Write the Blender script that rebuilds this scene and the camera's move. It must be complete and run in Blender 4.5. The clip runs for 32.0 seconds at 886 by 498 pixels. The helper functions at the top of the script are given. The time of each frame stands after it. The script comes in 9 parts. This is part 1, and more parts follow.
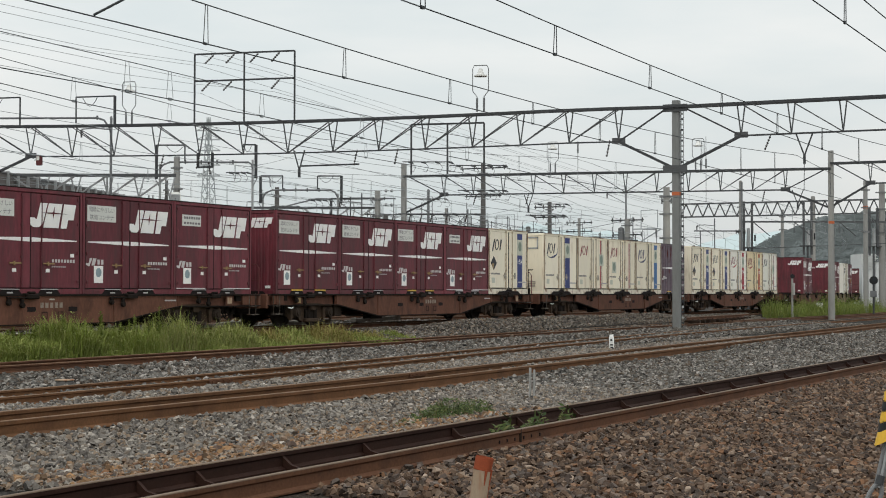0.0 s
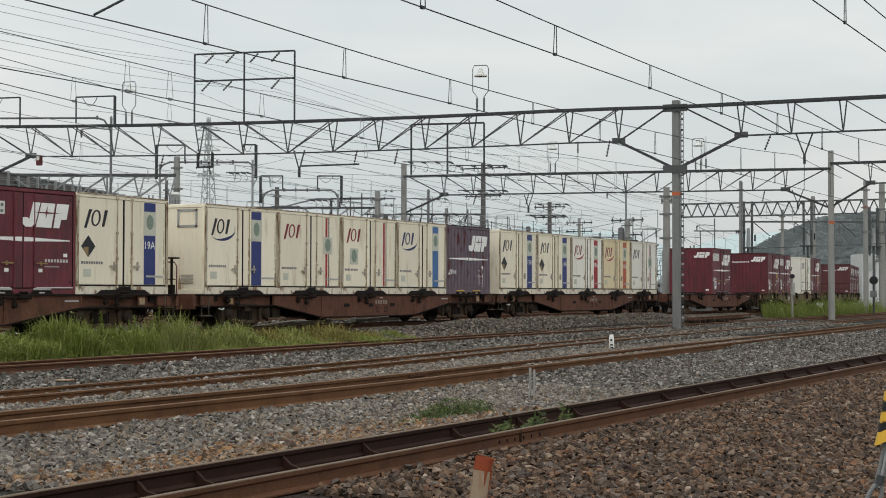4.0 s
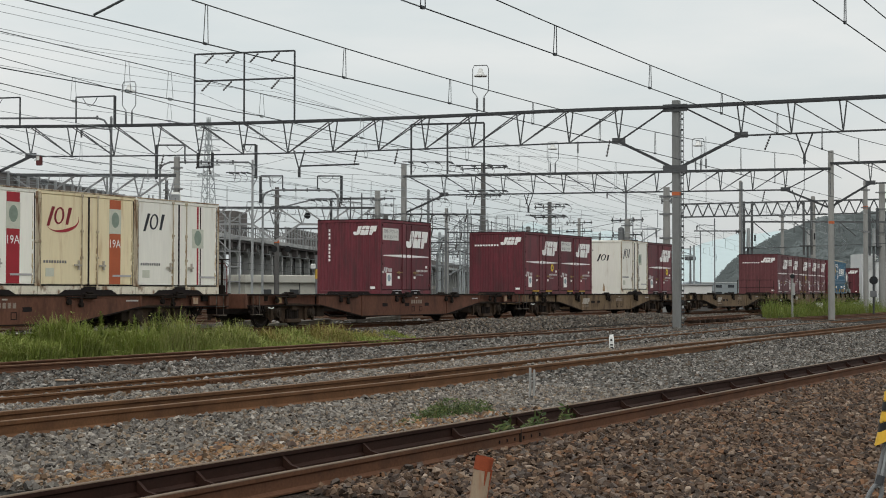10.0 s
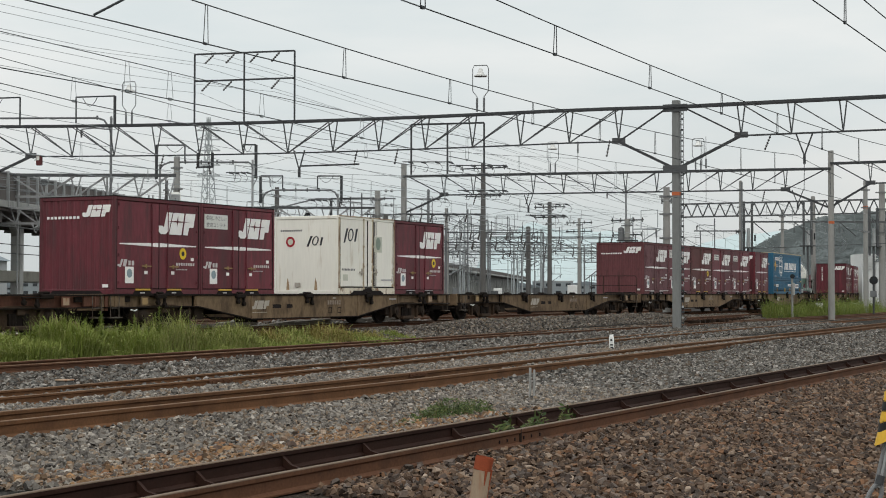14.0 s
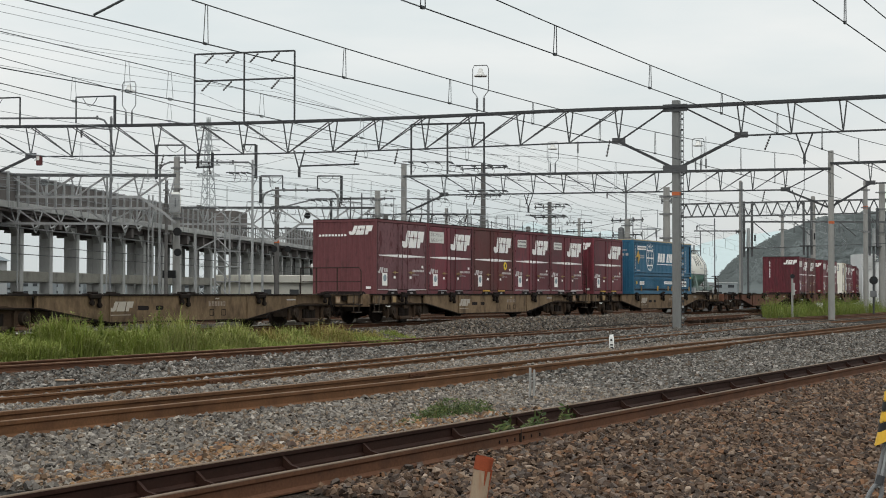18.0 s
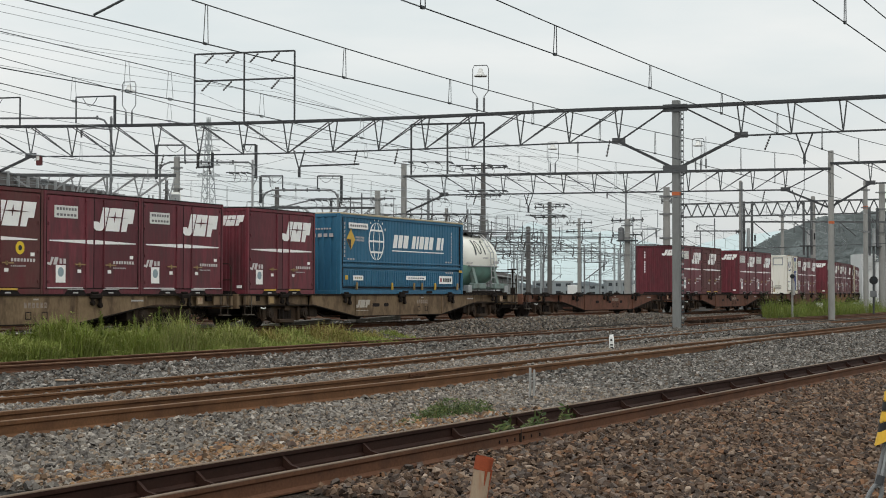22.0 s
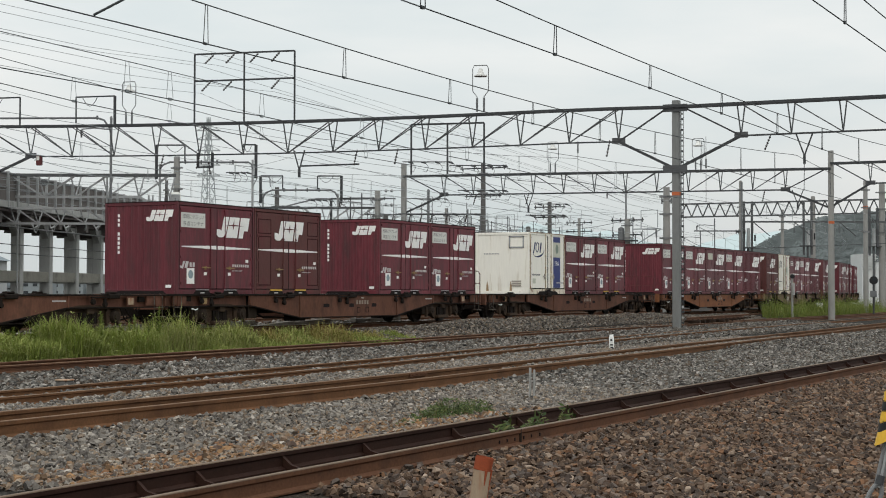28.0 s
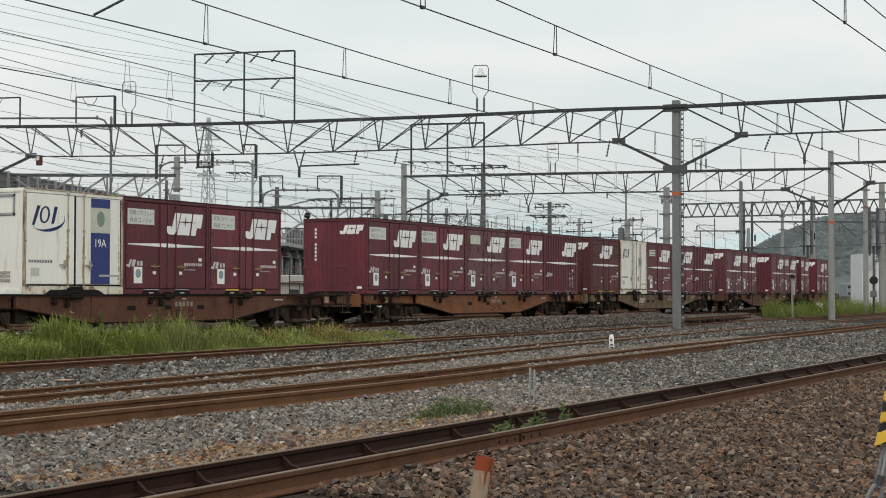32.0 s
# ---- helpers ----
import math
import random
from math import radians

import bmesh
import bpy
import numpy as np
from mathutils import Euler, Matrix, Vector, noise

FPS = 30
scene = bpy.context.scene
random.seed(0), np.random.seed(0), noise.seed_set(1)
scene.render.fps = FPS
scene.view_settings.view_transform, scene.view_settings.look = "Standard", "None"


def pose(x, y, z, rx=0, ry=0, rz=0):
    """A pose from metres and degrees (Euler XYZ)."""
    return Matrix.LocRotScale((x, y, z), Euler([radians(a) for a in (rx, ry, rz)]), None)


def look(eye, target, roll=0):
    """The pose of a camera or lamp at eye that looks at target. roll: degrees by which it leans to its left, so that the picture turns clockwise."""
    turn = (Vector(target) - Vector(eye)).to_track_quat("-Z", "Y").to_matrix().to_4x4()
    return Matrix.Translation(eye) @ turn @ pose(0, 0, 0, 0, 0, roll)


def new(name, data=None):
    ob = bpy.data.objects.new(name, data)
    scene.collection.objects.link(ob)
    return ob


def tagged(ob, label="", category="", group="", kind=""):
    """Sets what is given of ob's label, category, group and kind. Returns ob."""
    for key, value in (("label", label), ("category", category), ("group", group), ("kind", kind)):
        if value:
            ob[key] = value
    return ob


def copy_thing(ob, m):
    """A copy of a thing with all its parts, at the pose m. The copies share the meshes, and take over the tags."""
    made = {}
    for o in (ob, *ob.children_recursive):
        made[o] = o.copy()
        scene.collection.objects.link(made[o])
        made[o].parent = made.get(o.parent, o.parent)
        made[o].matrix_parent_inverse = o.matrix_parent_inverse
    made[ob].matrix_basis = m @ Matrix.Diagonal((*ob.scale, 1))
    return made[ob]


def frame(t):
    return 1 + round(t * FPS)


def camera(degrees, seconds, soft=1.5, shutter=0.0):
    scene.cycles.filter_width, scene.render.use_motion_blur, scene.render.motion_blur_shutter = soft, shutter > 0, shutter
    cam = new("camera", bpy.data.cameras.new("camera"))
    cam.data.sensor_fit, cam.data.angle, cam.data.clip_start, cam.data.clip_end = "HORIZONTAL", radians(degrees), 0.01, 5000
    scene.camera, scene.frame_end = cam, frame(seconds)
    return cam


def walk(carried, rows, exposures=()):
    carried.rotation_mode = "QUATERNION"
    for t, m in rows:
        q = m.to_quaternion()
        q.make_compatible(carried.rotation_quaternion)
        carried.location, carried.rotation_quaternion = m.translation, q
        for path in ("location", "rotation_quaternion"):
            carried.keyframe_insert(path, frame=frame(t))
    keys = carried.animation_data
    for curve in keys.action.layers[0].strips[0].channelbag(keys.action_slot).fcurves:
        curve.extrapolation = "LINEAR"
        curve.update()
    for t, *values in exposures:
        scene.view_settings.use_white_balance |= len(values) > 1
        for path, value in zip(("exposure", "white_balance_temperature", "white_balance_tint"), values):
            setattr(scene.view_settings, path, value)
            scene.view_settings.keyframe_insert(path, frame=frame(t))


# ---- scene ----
# A freight yard. x runs along the tracks, y across them away from the camera, z up.
EYE = (0.0, 0.0, 1.65)
HEADING, PITCH = radians(26.60), radians(1.581)
cam = camera(31.53, 32.0, 1.0)
aim = (EYE[0] + math.cos(HEADING) * math.cos(PITCH), EYE[1] + math.sin(HEADING) * math.cos(PITCH), EYE[2] + math.sin(PITCH))
walk(cam, [(0.0, look(EYE, aim, 0.084)), (32.0, look(EYE, aim, 0.084))], [(0.0, 0.0), (2.0, -0.05), (4.0, -0.12), (6.0, -0.16), (9.0, -0.14), (12.0, -0.06), (15.0, -0.04), (18.0, 0.0), (32.0, 0.0)])

# ---- light: overcast sky, one wide weak sun ----
world = bpy.data.worlds.new("overcast_sky")
scene.world = world
world.use_nodes = True
wn, wl = world.node_tree.nodes, world.node_tree.links
wn.clear()
SUN_AZ, SUN_EL = radians(-158.0), radians(42.0)      # direction to the sun, from +x towards +y
sky = wn.new("ShaderNodeTexSky")
sky.sky_type, sky.sun_disc, sky.sun_elevation, sky.sun_rotation = "NISHITA", False, SUN_EL, radians(90.0) - SUN_AZ
sky.air_density, sky.dust_density = 1.0, 4.0
coord = wn.new("ShaderNodeTexCoord")
stretch = wn.new("ShaderNodeMapping")
stretch.inputs["Scale"].default_value = (1.0, 1.0, 4.5)
wl.new(coord.outputs["Generated"], stretch.inputs["Vector"])
clouds = wn.new("ShaderNodeTexNoise")
clouds.inputs["Scale"].default_value, clouds.inputs["Detail"].default_value, clouds.inputs["Roughness"].default_value = 3.2, 7.0, 0.52
wl.new(stretch.outputs["Vector"], clouds.inputs["Vector"])
tone = wn.new("ShaderNodeValToRGB")
tone.color_ramp.elements[0].position, tone.color_ramp.elements[0].color = 0.36, (0.725, 0.785, 0.79, 1)
tone.color_ramp.elements[1].position, tone.color_ramp.elements[1].color = 0.66, (0.875, 0.885, 0.865, 1)
wl.new(clouds.outputs["Fac"], tone.inputs["Fac"])
bright = wn.new("ShaderNodeMix")
bright.data_type = "RGBA"
bright.inputs["Factor"].default_value = 0.93
wl.new(sky.outputs["Color"], bright.inputs["A"])
scaled = wn.new("ShaderNodeVectorMath")
scaled.operation = "SCALE"
scaled.inputs["Scale"].default_value = 10.5
up = wn.new("ShaderNodeSeparateXYZ")
wl.new(coord.outputs["Generated"], up.inputs["Vector"])
haze = wn.new("ShaderNodeMapRange")
haze.inputs["From Min"].default_value, haze.inputs["From Max"].default_value, haze.inputs["To Min"].default_value, haze.inputs["To Max"].default_value = 0.0, 0.15, 0.80, 1.0
wl.new(up.outputs["Z"], haze.inputs["Value"])
zenith = wn.new("ShaderNodeMapRange")
zenith.interpolation_type = "SMOOTHSTEP"
zenith.inputs["From Min"].default_value, zenith.inputs["From Max"].default_value, zenith.inputs["To Min"].default_value, zenith.inputs["To Max"].default_value = 0.22, 0.9, 1.0, 1.75
wl.new(up.outputs["Z"], zenith.inputs["Value"])
both = wn.new("ShaderNodeMath")
both.operation = "MULTIPLY"
wl.new(haze.outputs["Result"], both.inputs[0]), wl.new(zenith.outputs["Result"], both.inputs[1])
dim = wn.new("ShaderNodeVectorMath")
dim.operation = "SCALE"
wl.new(tone.outputs["Color"], dim.inputs[0]), wl.new(both.outputs["Value"], dim.inputs["Scale"])
wl.new(dim.outputs["Vector"], scaled.inputs[0])
wl.new(scaled.outputs["Vector"], bright.inputs["B"])
back = wn.new("ShaderNodeBackground")
back.inputs["Strength"].default_value = 0.1
wl.new(bright.outputs["Result"], back.inputs["Color"])
wo = wn.new("ShaderNodeOutputWorld")
wl.new(back.outputs["Background"], wo.inputs["Surface"])

sun = new("sun", bpy.data.lights.new("sun", "SUN"))
sun.data.energy, sun.data.angle, sun.data.color = 0.6, radians(40), (1.0, 0.96, 0.90)
sun.matrix_world = look((math.cos(SUN_AZ) * 50, math.sin(SUN_AZ) * 50, math.tan(SUN_EL) * 50), (0, 0, 0))


# ---- materials ----
def mat(name, color, rough=0.6, metal=0.0, vary=0.15, scale=3.0, stain=None, stain_at=(0.55, 0.75), stain_scale=2.0, stretch_z=1.0,
        bump=0.0, bump_scale=60.0, objrand=0.0, coords="Object"):
    """Painted or mineral surface: base colour varied at two scales, an optional stain colour, fine relief."""
    m = bpy.data.materials.new(name)
    m.use_nodes = True
    n, l = m.node_tree.nodes, m.node_tree.links
    bsdf = n["Principled BSDF"]
    bsdf.inputs["Roughness"].default_value, bsdf.inputs["Metallic"].default_value = rough, metal
    bsdf.inputs["Specular IOR Level"].default_value = 0.5 if rough <= 0.45 else 0.3 if rough <= 0.6 else 0.1
    tc = n.new("ShaderNodeTexCoord")
    mp = n.new("ShaderNodeMapping")
    mp.inputs["Scale"].default_value = (1, 1, stretch_z)
    l.new(tc.outputs[coords], mp.inputs["Vector"])
    if objrand:
        oi = n.new("ShaderNodeObjectInfo")
        sh = n.new("ShaderNodeVectorMath")
        sh.operation = "SCALE"
        sh.inputs["Scale"].default_value = 37.0
        cb = n.new("ShaderNodeCombineXYZ")
        l.new(oi.outputs["Random"], cb.inputs["X"]), l.new(oi.outputs["Random"], cb.inputs["Z"])
        l.new(cb.outputs["Vector"], sh.inputs[0])
        l.new(sh.outputs["Vector"], mp.inputs["Location"])
    big = n.new("ShaderNodeTexNoise")
    big.inputs["Scale"].default_value, big.inputs["Detail"].default_value = scale, 4.0
    fine = n.new("ShaderNodeTexNoise")
    fine.inputs["Scale"].default_value, fine.inputs["Detail"].default_value = scale * 14, 3.0
    l.new(mp.outputs["Vector"], big.inputs["Vector"]), l.new(mp.outputs["Vector"], fine.inputs["Vector"])
    add = n.new("ShaderNodeMath")
    add.operation = "ADD"
    l.new(big.outputs["Fac"], add.inputs[0]), l.new(fine.outputs["Fac"], add.inputs[1])
    rng = n.new("ShaderNodeMapRange")
    rng.inputs["From Min"].default_value, rng.inputs["From Max"].default_value = 0.6, 1.4
    rng.inputs["To Min"].default_value, rng.inputs["To Max"].default_value = 1 - vary, 1 + vary
    l.new(add.outputs["Value"], rng.inputs["Value"])
    shade = n.new("ShaderNodeVectorMath")
    shade.operation = "SCALE"
    shade.inputs[0].default_value = color
    l.new(rng.outputs["Result"], shade.inputs["Scale"])
    out = shade.outputs["Vector"]
    if objrand:
        r2 = n.new("ShaderNodeMapRange")
        r2.inputs["To Min"].default_value, r2.inputs["To Max"].default_value = 1 - objrand, 1 + objrand
        l.new(oi.outputs["Random"], r2.inputs["Value"])
        s2 = n.new("ShaderNodeVectorMath")
        s2.operation = "SCALE"
        l.new(out, s2.inputs[0]), l.new(r2.outputs["Result"], s2.inputs["Scale"])
        out = s2.outputs["Vector"]
    if stain:
        st = n.new("ShaderNodeTexNoise")
        st.inputs["Scale"].default_value, st.inputs["Detail"].default_value, st.inputs["Roughness"].default_value = stain_scale, 6.0, 0.62
        l.new(mp.outputs["Vector"], st.inputs["Vector"])
        ramp = n.new("ShaderNodeMapRange")
        ramp.inputs["From Min"].default_value, ramp.inputs["From Max"].default_value = stain_at
        l.new(st.outputs["Fac"], ramp.inputs["Value"])
        mix = n.new("ShaderNodeMix")
        mix.data_type = "RGBA"
        l.new(ramp.outputs["Result"], mix.inputs["Factor"]), l.new(out, mix.inputs["A"])
        mix.inputs["B"].default_value = (*stain, 1)
        out = mix.outputs["Result"]
    l.new(out, bsdf.inputs["Base Color"])
    if bump:
        bn = n.new("ShaderNodeTexNoise")
        bn.inputs["Scale"].default_value, bn.inputs["Detail"].default_value = bump_scale, 3.0
        l.new(mp.outputs["Vector"], bn.inputs["Vector"])
        bp = n.new("ShaderNodeBump")
        bp.inputs["Strength"].default_value, bp.inputs["Distance"].default_value = bump, 0.02
        l.new(bn.outputs["Fac"], bp.inputs["Height"]), l.new(bp.outputs["Normal"], bsdf.inputs["Normal"])
    return m


RED = mat("maroon_paint", (0.133, 0.027, 0.036), 0.5, vary=0.34, scale=1.1, stain=(0.078, 0.028, 0.031), stain_at=(0.46, 0.70), stain_scale=3.6, stretch_z=0.2, bump=0.08, bump_scale=14, objrand=0.22)
RED_FADED = mat("faded_maroon_paint", (0.155, 0.080, 0.086), 0.65, vary=0.22, scale=1.3, stain=(0.090, 0.030, 0.034), stain_at=(0.53, 0.64), stain_scale=5.5, stretch_z=0.45, bump=0.1, bump_scale=14)
DULL_RED = mat("dull_maroon_paint", (0.135, 0.046, 0.050), 0.6, vary=0.22, scale=1.1, stain=(0.075, 0.030, 0.030), stain_at=(0.58, 0.74), stain_scale=4.0, stretch_z=0.35, bump=0.08, bump_scale=14)
BROWN_RED = mat("brown_maroon_paint", (0.10, 0.035, 0.032), 0.6, vary=0.2, scale=1.1, stain=(0.12, 0.022, 0.026), stain_at=(0.5, 0.7), stretch_z=0.4, bump=0.08, bump_scale=14)
PURPLE = mat("weathered_violet_paint", (0.155, 0.122, 0.145), 0.65, vary=0.2, scale=1.2, stain=(0.10, 0.03, 0.032), stain_at=(0.56, 0.64), stain_scale=4.0, stretch_z=0.3, bump=0.08, bump_scale=14)
CREAM = mat("cream_paint", (0.86, 0.785, 0.63), 0.55, vary=0.06, scale=0.9, stain=(0.42, 0.29, 0.15), stain_at=(0.55, 0.86), stain_scale=4.5, stretch_z=0.14, bump=0.05, bump_scale=12, objrand=0.06)
CREAM_WHITE = mat("off_white_paint", (0.86, 0.83, 0.75), 0.55, vary=0.06, scale=0.9, stain=(0.46, 0.36, 0.24), stain_at=(0.57, 0.88), stain_scale=4.5, stretch_z=0.14, objrand=0.05)
YELLOWED = mat("yellowed_cream_paint", (0.79, 0.67, 0.44), 0.55, vary=0.06, scale=0.9, stain=(0.46, 0.28, 0.12), stain_at=(0.52, 0.84), stain_scale=4.0, stretch_z=0.14)
SKIRT = mat("rust_spotted_skirt", (0.70, 0.64, 0.53), 0.7, vary=0.12, scale=2.0, stain=(0.22, 0.125, 0.075), stain_at=(0.52, 0.66), stain_scale=5.0, stretch_z=0.6)
CREAM_POST = mat("rust_stained_cream_post", (0.46, 0.385, 0.28), 0.7, vary=0.2, scale=2.0, stain=(0.17, 0.095, 0.055), stain_at=(0.46, 0.62), stain_scale=6.0, stretch_z=0.3)
RUST_PALE = mat("pale_rust_run", (0.50, 0.375, 0.22), 0.8, vary=0.3, scale=6.0, stain=(0.26, 0.15, 0.08), stain_at=(0.5, 0.7), stain_scale=5.0, stretch_z=0.4)
RUST_STREAK = mat("rust_streak", (0.36, 0.25, 0.15), 0.8, vary=0.3, scale=6.0)
DECAL = mat("white_decal", (0.86, 0.845, 0.82), 0.5, vary=0.08, scale=4.0, stain=(0.42, 0.38, 0.36), stain_at=(0.62, 0.85), stain_scale=5.0)
DECAL_WORN = mat("worn_white_lettering", (0.56, 0.53, 0.52), 0.6, vary=0.12, scale=5.0, stain=(0.25, 0.16, 0.16), stain_at=(0.58, 0.78), stain_scale=6.0)
# Dark maroon for the rods' painted shadows and the panel outlines.
PANEL_EDGE = mat("grimy_maroon_edge", (0.045, 0.014, 0.014), 0.7, vary=0.2, scale=4.0)
PRIMER = mat("bare_red_primer", (0.13, 0.045, 0.045), 0.7, vary=0.2, scale=4.0)
YELLOW_BRIGHT = mat("bright_yellow_tag", (0.72, 0.50, 0.03), 0.5, vary=0.08, scale=6.0)
DECAL_BOARD = mat("notice_board", (0.66, 0.66, 0.62), 0.5, vary=0.06, scale=4.0)
DECAL_GREY = mat("grey_lettering", (0.42, 0.40, 0.40), 0.6, vary=0.1, scale=5.0)
DECAL_BLACK = mat("black_lettering", (0.025, 0.025, 0.03), 0.5, vary=0.1, scale=5.0)
DECAL_NAVY = mat("navy_lettering", (0.02, 0.03, 0.10), 0.5, vary=0.1, scale=5.0)
DECAL_CRIMSON = mat("crimson_lettering", (0.20, 0.012, 0.02), 0.5, vary=0.1, scale=5.0)
STRIPE_NAVY = mat("navy_stripe", (0.03, 0.045, 0.17), 0.5, vary=0.12, scale=3.0)
STEP_STEEL = mat("grimy_step_steel", (0.115, 0.10, 0.085), 0.7, vary=0.3, scale=8.0, stain=(0.06, 0.04, 0.03), stain_at=(0.45, 0.65), stain_scale=6.0)
GALV_DARK = mat("dull_galvanised_steel", (0.20, 0.20, 0.20), 0.6, 0.3, vary=0.25, scale=12.0)
TANK_LEG = mat("grey_green_cradle_paint", (0.19, 0.25, 0.225), 0.6, vary=0.2, scale=2.0, stain=(0.09, 0.09, 0.08), stain_at=(0.45, 0.75), stain_scale=2.5)
STRIPE_BLUE = mat("blue_stripe", (0.06, 0.15, 0.33), 0.5, vary=0.12, scale=3.0)
STRIPE_RED = mat("red_stripe", (0.33, 0.02, 0.03), 0.5, vary=0.12, scale=3.0)
STRIPE_ORANGE = mat("orange_stripe", (0.42, 0.10, 0.04), 0.5, vary=0.12, scale=3.0)
EMBLEM = mat("faded_green_emblem", (0.22, 0.27, 0.22), 0.6, vary=0.2, scale=8.0)
STICKER = mat("pale_sticker", (0.55, 0.55, 0.46), 0.6, vary=0.15, scale=6.0)
EMBLEM_BLUE = mat("faded_blue_emblem", (0.26, 0.33, 0.36), 0.6, vary=0.2, scale=8.0)
YELLOW = mat("yellow_paint", (0.58, 0.36, 0.06), 0.55, vary=0.15, scale=5.0, stain=(0.25, 0.15, 0.05), stain_at=(0.55, 0.8))
BRASS = mat("dull_yellow_handle", (0.30, 0.20, 0.09), 0.5, vary=0.2, scale=6.0)
# Also the flat black that stands for shaded gaps, holes and recesses.
GASKET = mat("black_door_seal", (0.018, 0.014, 0.014), 0.8, vary=0.2, scale=6.0)
BRIDGE = mat("galvanised_lattice", (0.33, 0.335, 0.335), 0.6, 0.2, vary=0.2, scale=2.0)
WRITING = mat("dark_grey_lettering", (0.16, 0.15, 0.155), 0.6, vary=0.15, scale=5.0)
GALV = mat("galvanised_steel", (0.36, 0.37, 0.37), 0.5, 0.35, vary=0.15, scale=2.0)
BLUE = mat("blue_container_paint", (0.028, 0.120, 0.205), 0.5, vary=0.2, scale=0.8, stain=(0.02, 0.10, 0.19), stain_at=(0.5, 0.85), stretch_z=0.3, bump=0.06, bump_scale=12)
BEIGE = mat("beige_roof_edge", (0.42, 0.35, 0.23), 0.6, vary=0.15, scale=3.0)
TANK_WHITE = mat("white_tank_paint", (0.76, 0.74, 0.66), 0.35, vary=0.05, scale=1.0, stain=(0.5, 0.46, 0.36), stain_at=(0.6, 0.95))
TANK_GREEN = mat("pale_green_tank_paint", (0.20, 0.36, 0.30), 0.45, vary=0.12, scale=1.2, stain=(0.14, 0.2, 0.16), stain_at=(0.5, 0.85))
WAGON_RED = mat("rust_red_wagon_paint", (0.134, 0.061, 0.041), 0.7, vary=0.28, scale=1.0, stain=(0.062, 0.034, 0.025), stain_at=(0.48, 0.74), stain_scale=2.4, stretch_z=0.5, bump=0.1, bump_scale=20, objrand=0.12)
WAGON_TAN = mat("grimy_tan_wagon_paint", (0.185, 0.128, 0.078), 0.7, vary=0.3, scale=1.0, stain=(0.070, 0.046, 0.031), stain_at=(0.45, 0.68), stain_scale=2.4, stretch_z=0.5, bump=0.1, bump_scale=20, objrand=0.12)
WAGON_ORANGE = mat("dusty_orange_wagon_paint", (0.23, 0.095, 0.045), 0.7, vary=0.25, scale=1.0, stain=(0.10, 0.05, 0.035), stain_at=(0.45, 0.75), stain_scale=1.6, bump=0.1, bump_scale=20, objrand=0.12)
GRIME = mat("brake_dust_grime", (0.016, 0.012, 0.010), 0.85, vary=0.3, scale=4.0, bump=0.2, bump_scale=30)
BOGIE = mat("dusty_bogie_steel", (0.034, 0.025, 0.019), 0.85, vary=0.35, scale=3.0, bump=0.2, bump_scale=25)
BOGIE_DUSTY = mat("dusty_cast_steel", (0.066, 0.043, 0.029), 0.85, vary=0.4, scale=3.0, stain=(0.05, 0.038, 0.03), stain_at=(0.42, 0.7), stain_scale=3.0, bump=0.2, bump_scale=25)
WHEEL = mat("wheel_steel", (0.034, 0.026, 0.022), 0.6, 0.4, vary=0.3, scale=5.0)
STENCIL = mat("worn_stencil_paint", (0.27, 0.22, 0.18), 0.7, vary=0.25, scale=8.0, stain=(0.13, 0.08, 0.06), stain_at=(0.5, 0.68), stain_scale=9.0)
PLATE = mat("pale_label_plate", (0.40, 0.36, 0.31), 0.6, vary=0.15, scale=6.0)
RAIL_RUST = mat("rusty_rail", (0.104, 0.049, 0.028), 0.8, vary=0.3, scale=2.0, stain=(0.05, 0.03, 0.022), stain_at=(0.5, 0.8), stain_scale=1.3, bump=0.1, bump_scale=80)
# Darker brown for the far rail's web and its braces.
RAIL_DARK = mat("oily_dark_rail", (0.030, 0.014, 0.010), 0.7, vary=0.3, scale=2.0, bump=0.1, bump_scale=80)
RAIL_ORANGE = mat("bright_rusty_rail", (0.138, 0.068, 0.034), 0.8, vary=0.3, scale=2.0, stain=(0.07, 0.036, 0.022), stain_at=(0.5, 0.8), stain_scale=1.3, bump=0.1, bump_scale=80)
RAIL_TOP = mat("worn_rail_head", (0.15, 0.108, 0.078), 0.65, 0.1, vary=0.2, scale=2.0)
RAIL_TOP_RUST = mat("rusted_rail_head", (0.185, 0.115, 0.073), 0.7, 0.1, vary=0.25, scale=2.0)
SLEEPER = mat("concrete_sleeper", (0.036, 0.024, 0.018), 0.9, vary=0.2, scale=4.0, bump=0.2)
MAST = mat("grey_painted_mast", (0.20, 0.205, 0.20), 0.6, vary=0.12, scale=1.0, stain=(0.13, 0.13, 0.125), stain_at=(0.5, 0.85), stretch_z=0.3)
CONCRETE_POLE = mat("concrete_pole", (0.30, 0.295, 0.28), 0.85, vary=0.12, scale=1.2, stain=(0.19, 0.185, 0.175), stain_at=(0.5, 0.85), stretch_z=0.25, bump=0.1)
CONCRETE_DARK = mat("dark_concrete_pole", (0.13, 0.125, 0.12), 0.85, vary=0.12, scale=1.2, bump=0.1)
STEEL = mat("dark_weathered_steel", (0.055, 0.057, 0.06), 0.6, 0.2, vary=0.2, scale=2.0)
STEEL_MID = mat("grey_steelwork", (0.17, 0.175, 0.18), 0.6, 0.2, vary=0.15, scale=2.0)
BRACING = mat("grey_bracing_steel", (0.088, 0.091, 0.094), 0.6, 0.2, vary=0.2, scale=2.0)
STEEL_DULL = mat("dull_grey_steelwork", (0.10, 0.103, 0.106), 0.7, 0.1, vary=0.15, scale=2.0)
